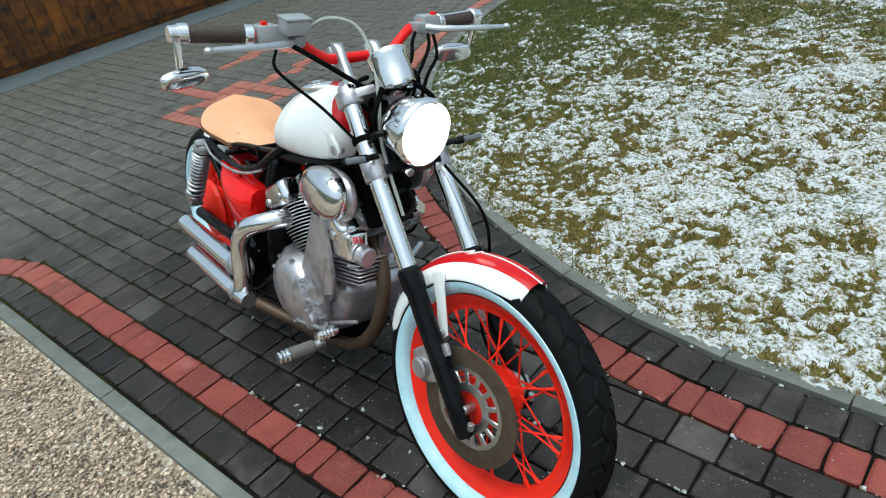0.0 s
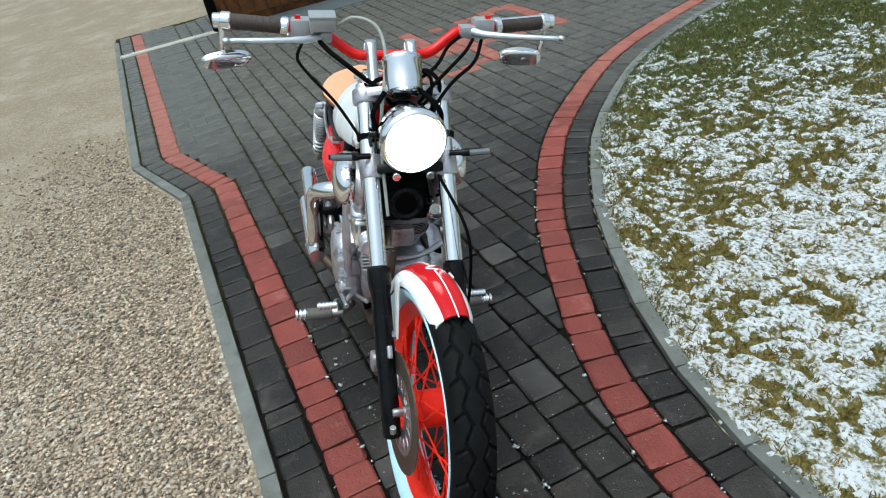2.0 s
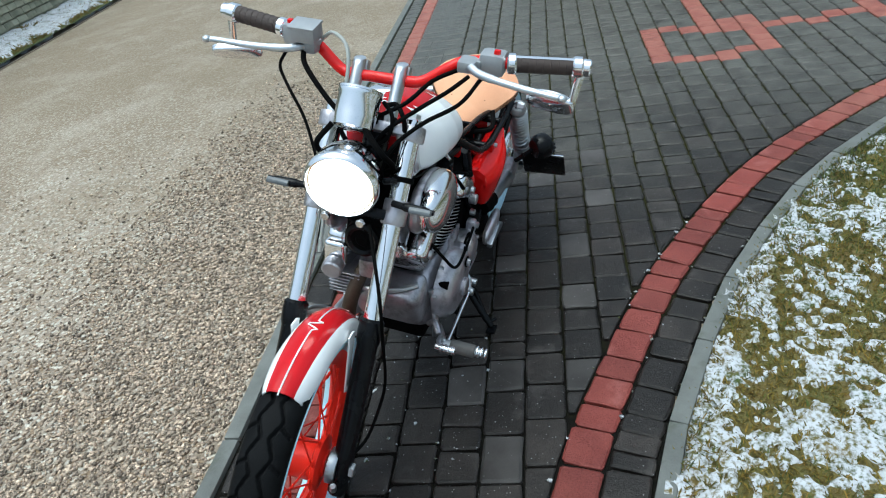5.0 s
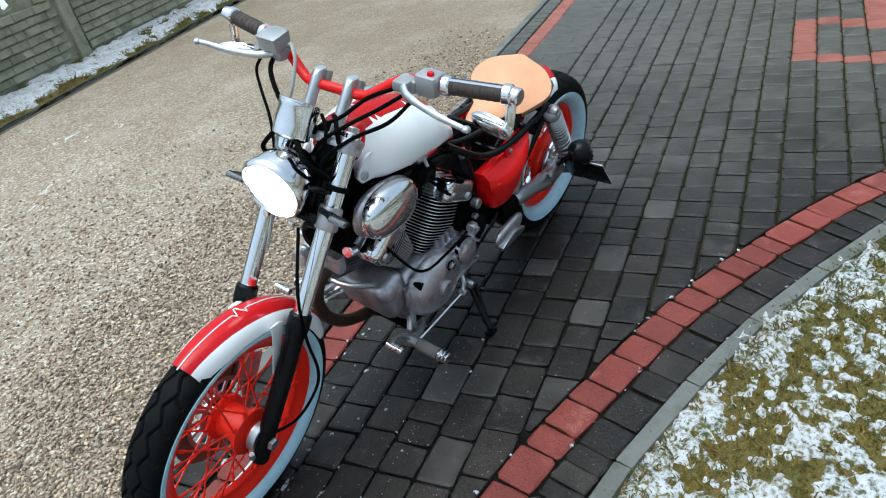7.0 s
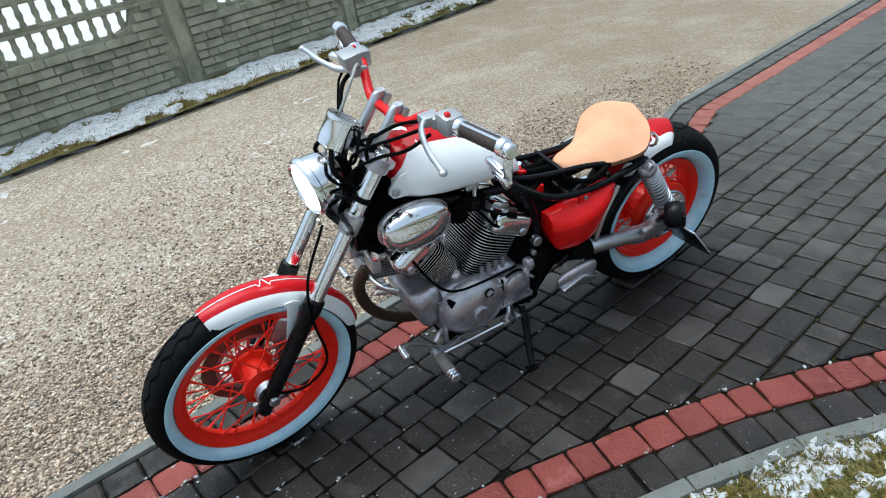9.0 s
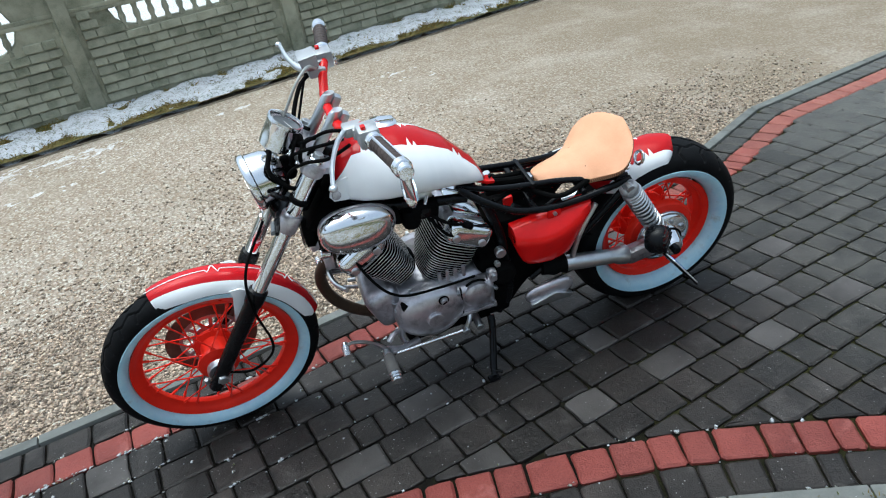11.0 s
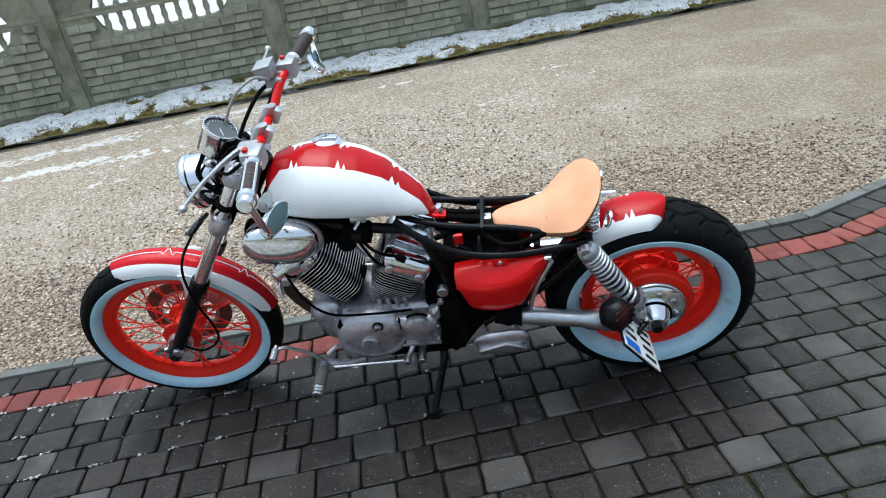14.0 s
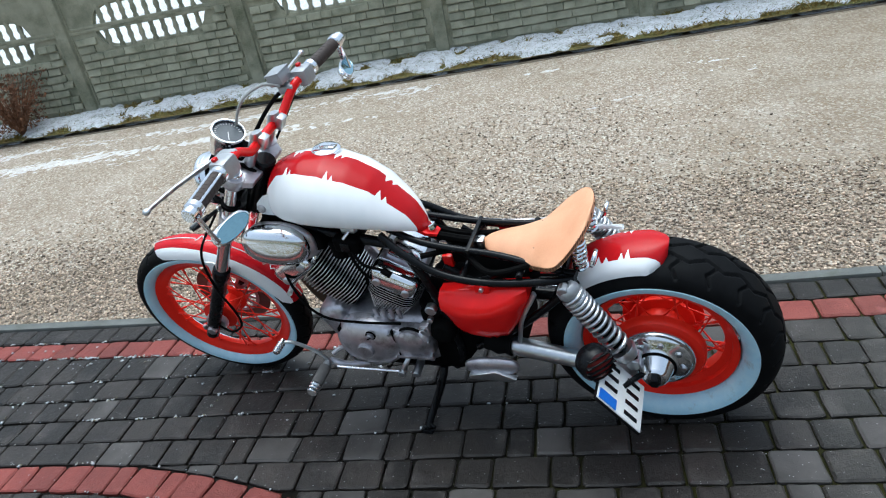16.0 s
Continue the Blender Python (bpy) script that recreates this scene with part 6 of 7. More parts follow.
# ---- exhaust ----
ex1 = part("front_exhaust", tube([(-0.440, -0.020, 0.560), (-0.385, -0.035, 0.520), (-0.355, -0.050, 0.440), (-0.385, -0.060, 0.330), (-0.470, -0.065, 0.240), (-0.600, -0.070, 0.190), (-0.760, -0.110, 0.185), (-0.880, -0.185, 0.225)], 0.019, 14), m_pipe, bike, "sooty dark front exhaust pipe")
ex2 = part("rear_exhaust", tube([(-0.770, -0.090, 0.530), (-0.790, -0.165, 0.525), (-0.850, -0.205, 0.490), (-0.900, -0.212, 0.410), (-0.905, -0.212, 0.300), (-0.930, -0.212, 0.245)], 0.028, 16), m_chrome, bike, "curved chrome exhaust header")
for (a, b) in (((-0.895, -0.205, 0.330), (-1.395, -0.215, 0.325)), ((-0.865, -0.215, 0.245), (-1.300, -0.228, 0.245))):
    d = (Vector(b) - Vector(a)).length
    sil = part("silencer", lathe([(0.0, 0.0), (0.024, 0.0), (0.028, 0.03), (0.030, 0.06), (0.030, d - 0.002), (0.026, d), (0.026, d - 0.10), (0, d - 0.10)], 28, m=along(a, b)), m_chrome, bike, "straight chrome silencer")
    part("clamp", lathe([(0.029, 0.055), (0.034, 0.055), (0.034, 0.075), (0.029, 0.075)], 28, m=along(a, b)), m_steel, sil)
part("exhaust_hanger", block((0.03, 0.08, 0.10), 0.006, Matrix.Translation((-1.02, -0.165, 0.300))), m_black, bike)

# ---- forward foot controls ----
for side in (1, -1):
    plate_ = part("control_bracket", tube([(-0.600, 0.120 * side, 0.225), (-0.540, 0.150 * side, 0.240), (-0.490, 0.165 * side, 0.275)], 0.013, 10, flat=0.6), m_alloy, bike, "forward foot control bracket")
    part("brace", tube([(-0.560, 0.100 * side, 0.262), (-0.530, 0.128 * side, 0.300), (-0.500, 0.150 * side, 0.290)], 0.008, 8), m_alloy, plate_)
    fp = part("footpeg", rod((-0.486, 0.160 * side, 0.272), (-0.486, 0.285 * side, 0.272), 0.0135), m_steel, bike, "knurled steel footpeg with rubber sleeve")
    part("sleeve", rod((-0.486, 0.190 * side, 0.272), (-0.486, 0.262 * side, 0.272), 0.0185), m_pegrub, fp)
    for i in range(3):
        part("end_ring", rod((-0.486, (0.264 + 0.012 * i) * side, 0.272), (-0.486, (0.272 + 0.012 * i) * side, 0.272), 0.0195 - 0.001 * i), m_chrome, fp)
    lev = part("foot_lever", tube([(-0.500, 0.165 * side, 0.262), (-0.450, 0.172 * side, 0.330), (-0.400, 0.182 * side, 0.370), (-0.370, 0.190 * side, 0.378)], [0.010, 0.008, 0.007], 10, flat=0.7), m_steel, bike, "bent steel foot lever")
    toe = part("toe_peg", rod((-0.368, 0.182 * side, 0.378), (-0.366, 0.236 * side, 0.378), 0.010), m_chrome, lev)
    for i in range(4):
        part("ring", rod((-0.367, (0.196 + 0.010 * i) * side, 0.378), (-0.367, (0.201 + 0.010 * i) * side, 0.378), 0.0125), m_chrome, toe)
linkage = part("shift_rod", rod((-0.515, 0.174, 0.256), (-0.748, 0.168, 0.254), 0.0055), m_chrome, bike, "long bright gear shift rod")
part("rod_end", rod((-0.748, 0.155, 0.254), (-0.748, 0.182, 0.254), 0.012), m_steel, linkage)
part("shift_arm", tube([(-0.748, 0.168, 0.254), (-0.765, 0.160, 0.285), (-0.775, 0.14, 0.300)], 0.008, 8), m_steel, linkage)
part("pivot_boss", rod((-0.795, 0.120, 0.258), (-0.795, 0.178, 0.252), 0.013), m_steel, bike)
stand = part("side_stand", tube([(-0.855, 0.105, 0.215), (-0.848, 0.135, 0.180), (-0.815, 0.215, 0.098), (-0.808, 0.236, 0.076)], [0.013, 0.012, 0.011], 10), m_black, bike, "black side stand, folded out")
part("stand_foot", block((0.038, 0.030, 0.010), 0.003, Matrix.Translation((-0.805, 0.240, 0.064)) @ Matrix.Rotation(radians(12.5), 4, "X")), m_black, stand)
part("stand_pin", rod((-0.805, 0.226, 0.086), (-0.835, 0.245, 0.088), 0.005), m_black, stand)
part("stand_spring", rod((-0.850, 0.150, 0.200), (-0.825, 0.205, 0.115), 0.006), m_black, stand)

# ---- brown bush by the fence ----
rng = np.random.RandomState(7)
bush = new("bush")
bush.location = fence_xy(-2.66, -0.40, 0.03)
tagged(bush, "leafless reddish brown shrub by the fence", "bush")
for i in range(110):
    a, l = rng.rand() * 6.28, 0.32 + 0.36 * rng.rand()
    lean = 0.25 + 0.5 * rng.rand()
    p = Vector((math.cos(a) * lean * l, math.sin(a) * lean * l, l))
    bm = bmesh.new()
    tube([(0, 0, 0), p * 0.5 + Vector((0, 0, 0.04)), p], [0.006, 0.004, 0.002], 4, bm, smooth=False)
    part("stem", bm, m_twig, bush)
v, f = [], []
for i in range(1500):
    a, h = rng.rand() * 6.28, 0.10 + 0.55 * rng.rand()
    r = (0.08 + 0.32 * rng.rand()) * (0.6 + h)
    c = np.array([math.cos(a) * r, math.sin(a) * r, h])
    n = len(v)
    d1, d2 = rng.randn(3), rng.randn(3)
    d1, d2 = 0.02 * d1 / np.linalg.norm(d1), 0.012 * d2 / np.linalg.norm(d2)
    v += [tuple(c - d1), tuple(c + d2), tuple(c + d1), tuple(c - d2)]
    f.append((n, n + 1, n + 2, n + 3))
part("leaves", quick_mesh("leaves", v, f, m_twig), m_twig, bush)

# ---- loose stones on the drive ----
OCT = np.array([(1, 0, 0), (-1, 0, 0), (0, 1, 0), (0, -1, 0), (0, 0, 1), (0, 0, -1)], float)
OCT_F = np.array([(0, 2, 4), (2, 1, 4), (1, 3, 4), (3, 0, 4), (2, 0, 5), (1, 2, 5), (3, 1, 5), (0, 3, 5)])


def scatter(name, pts, sizes, mat, flat=0.6, seed=1):
    """Many small angular stones in one mesh."""
    r = np.random.RandomState(seed)
    n = len(pts)
    shape = OCT[None] * (0.65 + 0.7 * r.rand(n, 6, 1)) + 0.22 * r.randn(n, 6, 3)
    q = r.randn(n, 4)
    q /= np.linalg.norm(q, axis=1)[:, None]
    w, x, y, z = q.T
    rot = np.stack([1 - 2 * (y * y + z * z), 2 * (x * y - w * z), 2 * (x * z + w * y), 2 * (x * y + w * z), 1 - 2 * (x * x + z * z), 2 * (y * z - w * x), 2 * (x * z - w * y), 2 * (y * z + w * x), 1 - 2 * (x * x + y * y)], -1).reshape(n, 3, 3)
    v = np.einsum("nij,nkj->nki", rot, shape) * sizes[:, None, None]
    v[..., 2] *= flat
    v = (v + pts[:, None, :]).reshape(-1, 3)
    f = (OCT_F[None] + 6 * np.arange(n)[:, None, None]).reshape(-1, 3)
    me = bpy.data.meshes.new(name)
    me.vertices.add(len(v))
    me.vertices.foreach_set("co", v.ravel())
    me.loops.add(f.size)
    me.loops.foreach_set("vertex_index", f.ravel().astype(np.int32))
    me.polygons.add(len(f))
    me.polygons.foreach_set("loop_start", np.arange(0, f.size, 3, dtype=np.int32))
    me.update(calc_edges=True)
    me.validate()
    me.materials.append(mat)
    return new(name, me)


def stones(n, u0, u1, v0, v1, lo, hi, seed):
    r = np.random.RandomState(seed)
    u, vv = u0 + (u1 - u0) * r.rand(n), v0 + (v1 - v0) * r.rand(n)
    edge = np.interp(u, [-3.2, -2.5, 0, 3], [-0.22, 0, 0, -0.15]) - 0.552
    ok = vv < edge
    u, vv = u[ok], vv[ok]
    size = lo + (hi - lo) * r.rand(len(u)) ** 2
    p = np.stack([u * CU - vv * SU, u * SU + vv * CU, -0.014 + size * 0.25], -1)
    return p, size


p1, s1 = stones(61000, -4.6, 2.4, -1.6, -0.5, 0.0045, 0.0105, 1)
p2, s2 = stones(60000, -4.5, 4.0, -3.4, -0.5, 0.004, 0.010, 2)
keep = np.random.RandomState(4).rand(len(p2)) < np.clip(1.2 - 0.27 * np.abs(p2[:, 0] + 0.3) - 0.29 * np.abs(p2[:, 1] + 0.5), 0.0, 1) ** 1.3
keep &= (FENCE.inverted().to_3x3().row[1].x * (p2[:, 0] - F0.x) + FENCE.inverted().to_3x3().row[1].y * (p2[:, 1] - F0.y)) < -0.6
fade = np.clip(1.75 - 0.47 * np.abs(p1[:, 0] + 0.1), 0, 1) * np.clip((p1[:, 1] - SU / CU * p1[:, 0] + 1.75) / 0.8, 0, 1)
fade = np.random.RandomState(6).rand(len(p1)) < fade
p1, s1 = p1[fade], s1[fade]
gravel = scatter("gravel", np.r_[p1, p2[keep]], np.r_[s1, s2[keep]], m_stone)
tagged(gravel, "loose beige and brown crushed gravel stones", "gravel", kind="stuff")

# ---- grass blades on the lawn and along the fence ----


def blades(name, x, y, z, length, seed, label, mat):
    r = np.random.RandomState(seed)
    n = len(x)
    a, tilt = r.rand(n) * 6.283, 0.45 + 0.75 * r.rand(n)
    w = 0.0011 + 0.0012 * r.rand(n)
    d = np.stack([np.cos(a) * np.sin(tilt), np.sin(a) * np.sin(tilt), np.cos(tilt)], -1) * length[:, None]
    side = np.stack([-np.sin(a), np.cos(a), 0 * a], -1) * w[:, None]
    base = np.stack([x, y, z], -1)
    mid = base + d * 0.55 + np.array([0, 0, 0.15]) * length[:, None]
    v = np.stack([base - side, base + side, mid + side * 0.8, base + d, mid - side * 0.8], 1).reshape(-1, 3)
    f = [(5 * i, 5 * i + 1, 5 * i + 2, 5 * i + 3, 5 * i + 4) for i in range(n)]
    me = bpy.data.meshes.new(name)
    me.from_pydata(v.tolist(), [], f)
    me.materials.append(mat)
    return tagged(new(name, me), label, "grass", kind="stuff")


r = np.random.RandomState(3)
x, y = -4.6 + 6.1 * r.rand(330000), 0.35 + 3.0 * r.rand(330000)
gap = border_gap(x, y)
cover = snow_cover(x, y)
ok = (gap > 0.275) & (r.rand(len(x)) < np.where(cover > 0.03, 0.30, np.where(cover > -0.01, 0.50, 0.85)))
x, y = x[ok], y[ok]
green = r.rand(len(x)) < np.clip((-x - 0.6) / 2.0, 0.12, 0.95)
for pick, mat, text in ((~green, m_grass, "short yellow-green winter grass blades"), (green, m_far_grass, "short green winter grass blades towards the house")):
    gx, gy = x[pick], y[pick]
    blades("grass", gx, gy, level(gx, gy) - 0.004, 0.010 + 0.016 * r.rand(len(gx)), 4, text, mat)
x, y = -7.0 + 9.0 * r.rand(260000), 0.9 + 6.0 * r.rand(260000)
gap = border_gap(x, y)
ok = (gap > 0.30) & ((x < -4.5) | (y > 3.3)) & (r.rand(len(x)) < np.where(snow_cover(x, y) > 0.0, 0.25, 0.9))
x, y = x[ok], y[ok]
blades("grass", x, y, level(x, y) - 0.004, 0.018 + 0.026 * r.rand(len(x)), 14, "short green winter grass further off on the lawn", m_far_grass)
s, o = -8 + 22 * r.rand(26000), -0.54 + 0.5 * r.rand(26000)
ok = (fbm(s * 6, o * 6, 51, 4) - 0.44 + 0.22 * np.clip(-o / 0.25, 0, 1) - 0.42 * np.clip((-o - 0.33) / 0.2, 0, 1) < 0.02) | (r.rand(len(s)) < 0.04)
s, o = s[ok], o[ok]
m = np.array(FENCE)
blades("grass", m[0, 0] * s + m[0, 1] * o + m[0, 3], m[1, 0] * s + m[1, 1] * o + m[1, 3], verge_height(s, o) - 0.005, 0.03 + 0.04 * r.rand(len(s)), 5, "grass tufts along the foot of the fence", m_grass)

# ---- kerbs ----
kerb_a = new("kerb_lawn")
tagged(kerb_a, "narrow pale concrete kerb round the lawn", "kerb", kind="structure")
me_kerb = mesh_of("kerb_stone", block((0.352, 0.050, 0.12), 0.006, Matrix.Translation((0, 0, -0.06))), m_kerb)
run = 0.1
while run < B_RUN[-1] - 0.4:
    p, ang = border_at(run + 0.178, 0.268)
    q, _ = border_at(run, 0.268)
    q2, _ = border_at(run + 0.356, 0.268)
    ang = math.atan2(q2[1] - q[1], q2[0] - q[0])
    stretch = math.hypot(*(q2 - q)) / 0.356
    c = (q + q2) / 2
    part("kerb_stone", me_kerb, m_kerb, kerb_a, at=Matrix.Translation((c[0], c[1], 0.010 + 0.002 * r.rand())) @ Matrix.Rotation(ang, 4, "Z") @ Matrix.Diagonal((stretch * 1.004, 1, 1, 1)))
    run += 0.356
kerb_b = new("kerb_drive")
tagged(kerb_b, "narrow grey concrete kerb between gravel and paving", "kerb", kind="structure")
me_kerb2 = mesh_of("kerb_stone", block((1.0, 0.052, 0.12), 0.007, Matrix.Translation((0, 0, -0.06))), m_kerb)
stops = [2.6, 1.62, 0.64, -0.35, -1.34, -2.33, -2.5, -2.85, -3.2, -4.2, -5.2, -6.2, -7.2]
for a, b in zip(stops, stops[1:]):
    pa, pb = at_uv(a, -0.506 + step(a)), at_uv(b, -0.506 + step(b))
    d = (pb - pa).length
    part("kerb_stone", me_kerb2, m_kerb, kerb_b, at=Matrix.Translation((pa + pb) / 2 + Vector((0, 0, 0.004))) @ Matrix.Rotation(math.atan2(pb.y - pa.y, pb.x - pa.x), 4, "Z") @ Matrix.Diagonal((d - 0.004, 1, 1, 1)))

# ---- fence bricks: raised rough stones cast into the slabs ----
brick_rnd = random.Random(31)


def stone_mesh(length, high):
    """A rough stone face: bevelled, with uneven corners and a slightly hollow or full front."""
    bm = block((length, 0.034, high), 0.006, None, None, 1)
    for v in bm.verts:
        v.co += Vector((brick_rnd.uniform(-0.002, 0.002), (0.20 * v.co.z if v.co.y < 0 else 0.0) + brick_rnd.uniform(-0.004, 0.004), brick_rnd.uniform(-0.003, 0.003)))
    return mesh_of("brick", bm, m_fence, smooth=False)


STONES = {n: [stone_mesh(n, 0.069) for _ in range(4)] for n in (0.11, 0.15, 0.19, 0.24)}
for k, row, slab in slabs:
    if row > 1 or k < -3 or k > 4:
        continue
    for line in range(5):
        z, x = -0.16 + 0.08 * line, -0.885
        while x < 0.80:
            n = brick_rnd.choice((0.11, 0.15, 0.15, 0.19, 0.19, 0.24))
            if x + n > 0.885:
                n = 0.11
            c = x + n / 2
            if not (row == 1 and line >= 2 and abs(c) < 0.70 + n / 2 - 0.09 * (4 - line)):
                part("brick", brick_rnd.choice(STONES[n]), m_fence, slab, at=Matrix.Translation((c, -0.028, z)) @ Matrix.Rotation(brick_rnd.uniform(-0.012, 0.012), 4, "Y"))
            x += n + 0.002

# ---- paving blocks ----


def prism(poly, z=0.0, chamfer=0.004, depth=0.045):
    """A block with softened top edges from an outline (counter-clockwise), as vertices and faces."""
    n = len(poly)
    c = (sum(p[0] for p in poly) / n, sum(p[1] for p in poly) / n)
    inner = []
    for i, p in enumerate(poly):
        a, b = poly[i - 1], poly[(i + 1) % n]
        d1, d2 = np.array([p[0] - a[0], p[1] - a[1]]), np.array([b[0] - p[0], b[1] - p[1]])
        d1, d2 = d1 / (np.linalg.norm(d1) + 1e-9), d2 / (np.linalg.norm(d2) + 1e-9)
        nrm = np.array([-d1[1] - d2[1], d1[0] + d2[0]])
        nrm = nrm / max(0.6, np.linalg.norm(nrm) ** 2 / 2 + 1e-9)
        inner.append((p[0] + chamfer * nrm[0] * 0.9, p[1] + chamfer * nrm[1] * 0.9))
    verts = [(x, y, z - depth) for x, y in poly] + [(x, y, z - chamfer * 0.65) for x, y in poly] + [(x, y, z) for x, y in inner]
    faces = []
    for i in range(n):
        j = (i + 1) % n
        faces += [(i, j, n + j, n + i), (n + i, n + j, 2 * n + j, 2 * n + i)]
    faces.append(tuple(range(2 * n, 3 * n)))
    return verts, faces


def oct_rect(lx, ly, cut=0.006):
    x, y = lx / 2, ly / 2
    return [(-x + cut, -y), (0.1 * x, -y), (x - cut, -y), (x, -y + cut), (x, -0.1 * y), (x, y - cut), (x - cut, y), (-0.15 * x, y), (-x + cut, y), (-x, y - cut), (-x, 0.1 * y), (-x, -y + cut)]


def clip(poly, origin, normal):
    """The part of an outline on the far side of a line from its normal."""
    out = []
    side = [((p[0] - origin[0]) * normal[0] + (p[1] - origin[1]) * normal[1]) for p in poly]
    for i, p in enumerate(poly):
        q, s, t = poly[(i + 1) % len(poly)], side[i], side[(i + 1) % len(poly)]
        if s <= 0:
            out.append(p)
        if (s < 0) != (t < 0):
            k = s / (s - t)
            out.append((p[0] + k * (q[0] - p[0]), p[1] + k * (q[1] - p[1])))
    return out


def area(poly):
    return 0.5 * sum(a[0] * b[1] - b[0] * a[1] for a, b in zip(poly, poly[1:] + poly[:1]))


JOINT, COURSE = 0.0072, 0.119
pieces, joined = {}, {"dark": ([], []), "red": ([], [])}
MATS = {"dark": m_paver, "light": m_light, "red": m_redpav}
rnd = random.Random(12)


def worn(poly, amount=0.0019):
    """An outline with slightly uneven, worn corners."""
    return [(x + rnd.uniform(-amount, amount), y + rnd.uniform(-amount, amount)) for x, y in poly]


def lay(cx, cy, ang, length, width, colour, near, name="paver"):
    """One block at its place: an object of its own where the camera passes, else part of the joined rest."""
    z = rnd.uniform(-0.0018, 0.0018)
    if near:
        key = (round(length, 3), round(width, 3), colour, rnd.randrange(10))
        if key not in pieces:
            pieces[key] = quick_mesh(name, *prism(worn(oct_rect(length - JOINT, width - JOINT, rnd.uniform(0.005, 0.009)), 0.0026), chamfer=rnd.uniform(0.005, 0.009)), MATS[colour])
        tilt = Matrix.Rotation(rnd.uniform(-0.020, 0.020), 4, "X") @ Matrix.Rotation(rnd.uniform(-0.020, 0.020), 4, "Y")
        part(name, pieces[key], None, bed, at=Matrix.Translation((cx, cy, z)) @ Matrix.Rotation(ang + rnd.uniform(-0.02, 0.02), 4, "Z") @ tilt)
    else:
        add_joined([(cx + px * math.cos(ang) - py * math.sin(ang), cy + px * math.sin(ang) + py * math.cos(ang)) for px, py in worn(oct_rect(length - JOINT, width - JOINT, rnd.uniform(0.006, 0.010)), 0.0026)], colour, z)


def add_joined(poly, colour, z):
    verts, faces = joined["red" if colour == "red" else "dark"]
    pv, pf = prism(poly, z, 0.008)
    n = len(verts)
    verts += pv
    faces += [tuple(n + i for i in q) for q in pf]


SQUARES = ((-3.64, -3.10, 1.09, 1.74), (-4.24, -3.52, 1.47, 2.48))


def patterned(u, v):
    """Whether a block belongs to the red interlaced squares laid into the field."""
    for u0, u1, v0, v1 in SQUARES:
        if u0 - 0.06 < u < u1 + 0.06 and v0 - 0.06 < v < v1 + 0.06 and not (u0 + 0.06 < u < u1 - 0.06 and v0 + 0.06 < v < v1 - 0.06):
            return True
    return False


LENGTHS = (0.085, 0.110, 0.135, 0.165)
PICK = lambda: rnd.choices(LENGTHS, (2, 4, 4, 2))[0]  # noqa: E731
for row in range(-4, 45):
    v0 = 0.017 + COURSE * row
    vc, wide = v0 + COURSE / 2, COURSE
    start = 2.3 + rnd.uniform(0, 0.1)
    u = start
    fixed = {2: (-0.176, -0.339)}.get(row)
    while u > -7.3:
        length = PICK()
        colour = "light" if rnd.random() < (0.08 if u > -1.2 else 0.12) else "dark"
        if fixed and u > fixed[0] and u - length < fixed[0] + 0.06:
            length = max(0.07, u - fixed[0])
        elif fixed and abs(u - fixed[0]) < 1e-6:
            length, colour = fixed[0] - fixed[1], "light"
        uc = u - length / 2
        u -= length
        if row == -2:  # the first course is cut to meet the straight red course
            low = -0.229 + step(uc)
            vc, wide = (low + v0 + COURSE) / 2, round(v0 + COURSE - low, 3)
        # left edge: the courses start at the straight red course
        if vc < -0.232 + step(uc) + 0.04:
            continue
        if patterned(uc, vc):
            colour = "red"
        c = at_uv(uc, vc)
        gap = float(border_gap(c.x, c.y))
        reach = 0.5 * math.hypot(length, COURSE)
        near = -2.45 < uc < 0.95 and vc < 0.75
        if gap > reach:
            continue
        if gap < -reach - 0.003:
            lay(c.x, c.y, TURN, length, wide, colour, near)
            continue
        i = int(np.argmin(((B_XY - (c.x, c.y)) ** 2).sum(1)))
        d = B_DIR[min(i, len(B_DIR) - 1)]
        nrm = (d[1], -d[0])
        o = (B_XY[i][0] - nrm[0] * 0.004, B_XY[i][1] - nrm[1] * 0.004)
        poly = [(c.x + px * CU - py * SU, c.y + px * SU + py * CU) for px, py in oct_rect(length - JOINT, COURSE - JOINT)]
        poly = clip(poly, o, nrm)
        if len(poly) < 3 or area(poly) < 0.0008:
            continue
        if near:
            local = [(px - c.x, py - c.y) for px, py in poly]
            part("paver", quick_mesh("paver", *prism(local, chamfer=0.004), MATS[colour]), None, bed, at=Matrix.Translation((c.x, c.y, rnd.uniform(-0.002, 0.001))))
        else:
            add_joined(poly, colour, rnd.uniform(-0.002, 0.001))

# straight red course and dark border course along the drive's edge
for off, colour in ((-0.290, "red"), (-0.412, "dark")):
    u = 2.4 + rnd.uniform(0, 0.1)
    while u > -7.35:
        length = rnd.choices((0.075, 0.10, 0.125, 0.150), (2, 4, 4, 2))[0]
        pa, pb = at_uv(u, off + step(u)), at_uv(u - length, off + step(u - length))
        c = (pa + pb) / 2
        lay(c.x, c.y, math.atan2(pa.y - pb.y, pa.x - pb.x), length, 0.118, colour, -2.4 < u < 1.3, "red_paver" if colour == "red" else "paver")
        u -= length
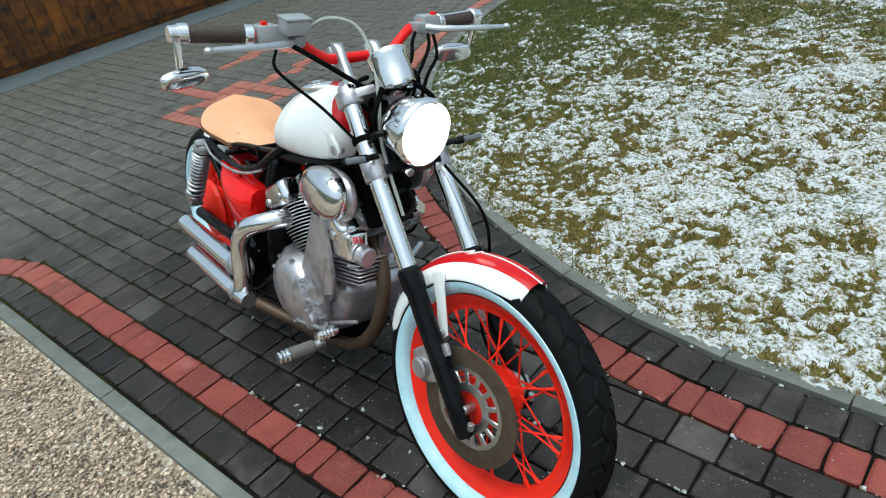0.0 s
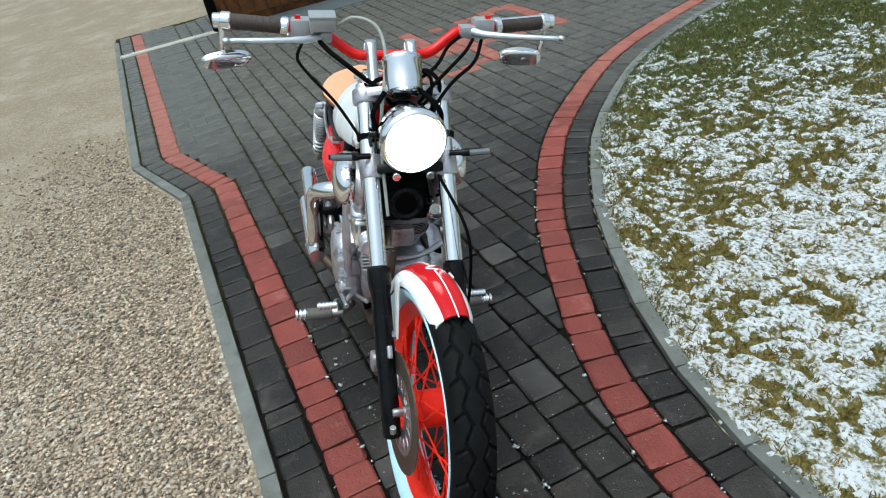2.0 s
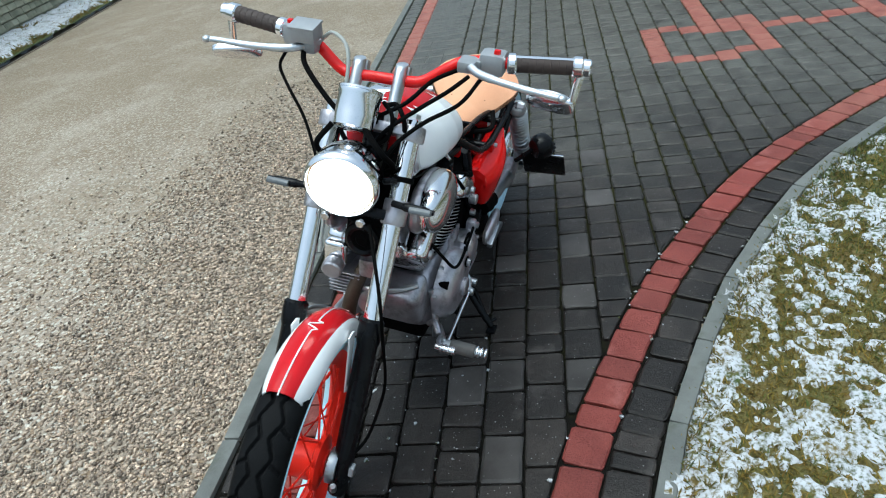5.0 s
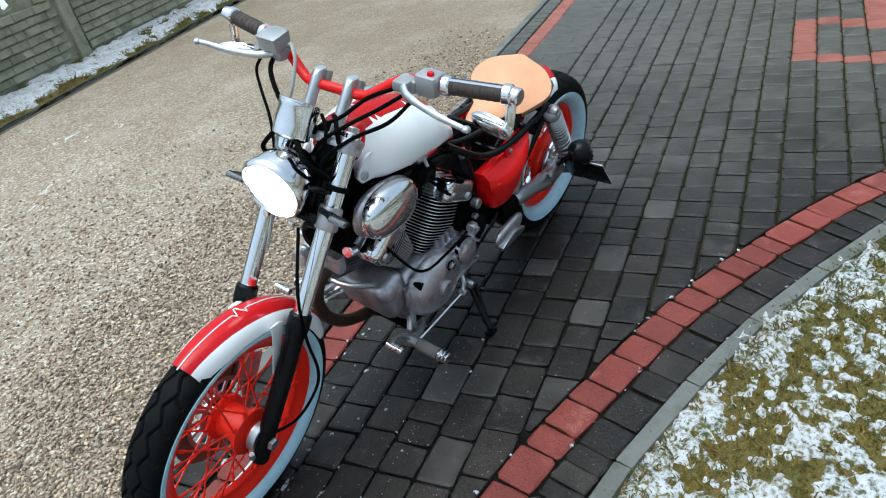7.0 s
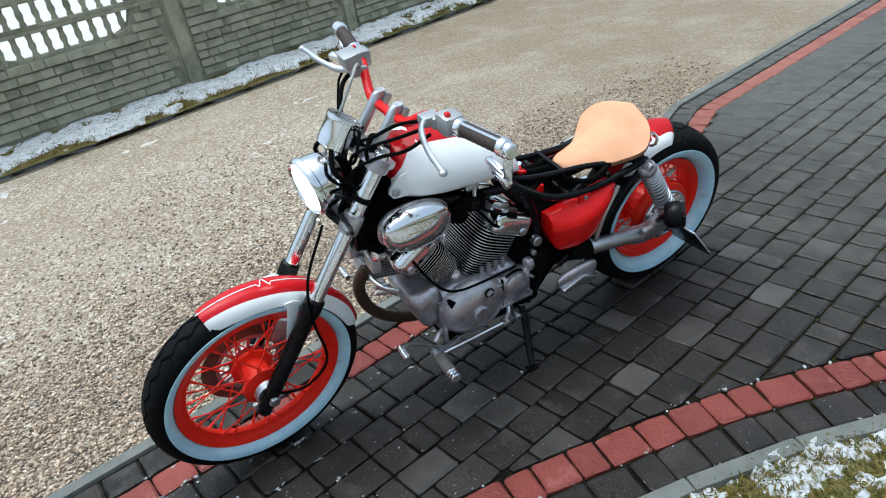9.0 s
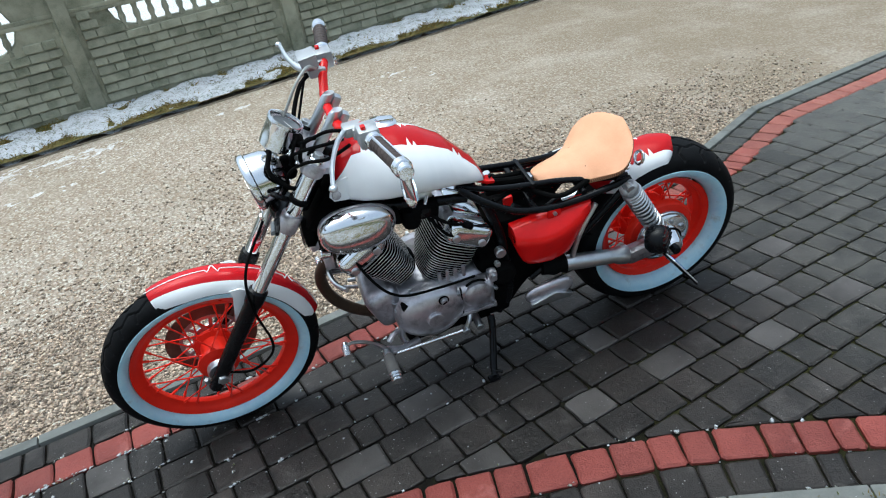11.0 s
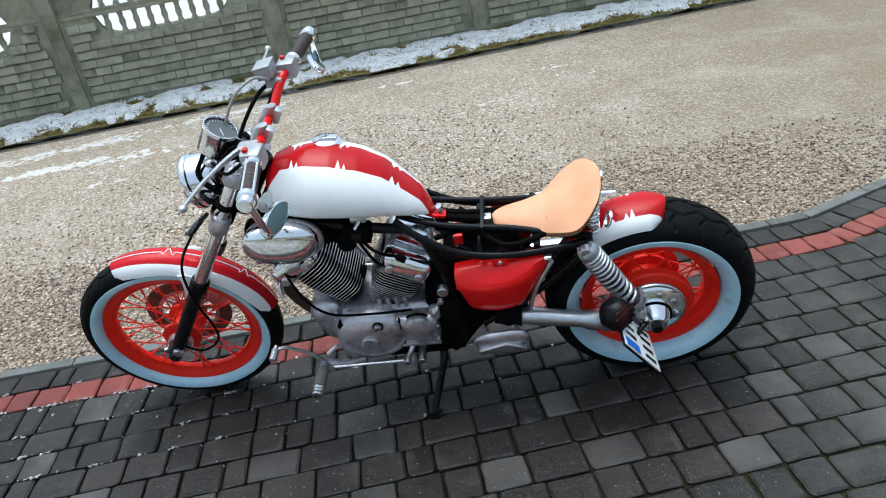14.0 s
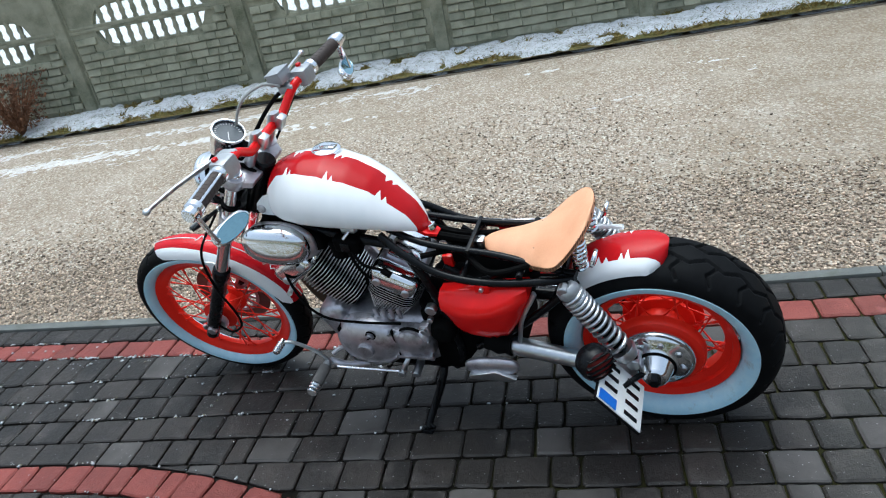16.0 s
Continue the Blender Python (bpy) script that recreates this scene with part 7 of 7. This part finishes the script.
# curved red course and dark border course round the lawn
for off, colour in ((0.060, "red"), (0.181, "dark")):
    run = 0.02
    while run < B_RUN[-1] - 0.3:
        length = rnd.choices((0.070, 0.090, 0.110, 0.135), (3, 4, 4, 2))[0]
        p, ang = border_at(run + length / 2, off)
        a, _ = border_at(run, off)
        b, _ = border_at(run + length, off)
        real = math.hypot(*(b - a))
        near = 0.9 < run < 5.2
        lay(float(p[0]), float(p[1]), ang, round(real, 2) if near else real, 0.119, colour, near, "red_paver" if colour == "red" else "paver")
        run += length
for key, mat, text in (("dark", m_paver_rest, "charcoal paving blocks of the rest of the field"), ("red", m_redrest, "further red paving blocks")):
    ob = part("red_pavers" if key == "red" else "pavers", quick_mesh("pavers", *joined[key], mat), mat, bed)
    tagged(ob, text, kind="stuff")

# ---- crumbs of snow in the joints ----
r = np.random.RandomState(21)
pts = []
for i in range(230):
    if i < 90:
        p, _ = border_at(1.2 + 3.2 * r.rand(), r.choice([-0.004, -0.004, 0.12, 0.24]) + 0.006 * r.randn())
        pts.append((p[0], p[1], 0.001))
    else:
        w = at_uv(1.4 - 2.2 * r.rand(), -0.232 + r.rand() ** 2 * 0.5 + 0.01 * r.randn())
        pts.append((w.x, w.y, 0.001))
for i in range(90):
    w = at_uv(1.35 - 2.6 * r.rand() ** 1.3, r.choice([-0.232, -0.232, -0.350, 0.017, 0.136]) + 0.004 * r.randn())
    pts.append((w.x, w.y, -0.001))
size = 0.0022 + 0.006 * r.rand(len(pts)) ** 2.5
for i in range(70):
    u0, v0 = 1.5 - 1.6 * r.rand() ** 1.2, r.choice([-0.231, -0.231, -0.350, -0.102, 0.017, 0.136])
    for k in range(6):
        w = at_uv(u0 + 0.012 * r.randn(), v0 + (step(u0) if v0 < -0.2 else 0) + 0.004 * r.randn())
        pts.append((w.x, w.y, -0.001))
size = np.r_[size * 1.25, 0.0032 + 0.0058 * r.rand(len(pts) - len(size)) ** 1.5]
for i in range(260):
    w = at_uv(1.3 - 3.2 * r.rand(), -0.3 + 0.8 * r.rand())
    if border_gap(w.x, w.y) < 0.1:
        pts.append((w.x, w.y, 0.002))
pts = np.array(pts)
size = np.r_[size, 0.0012 + 0.0015 * r.rand(len(pts) - len(size))]
crumbs = scatter("snow_crumbs", pts, size, m_snow, 0.5, 9)
tagged(crumbs, "small crumbs of snow left on the paving", "snow", kind="stuff")
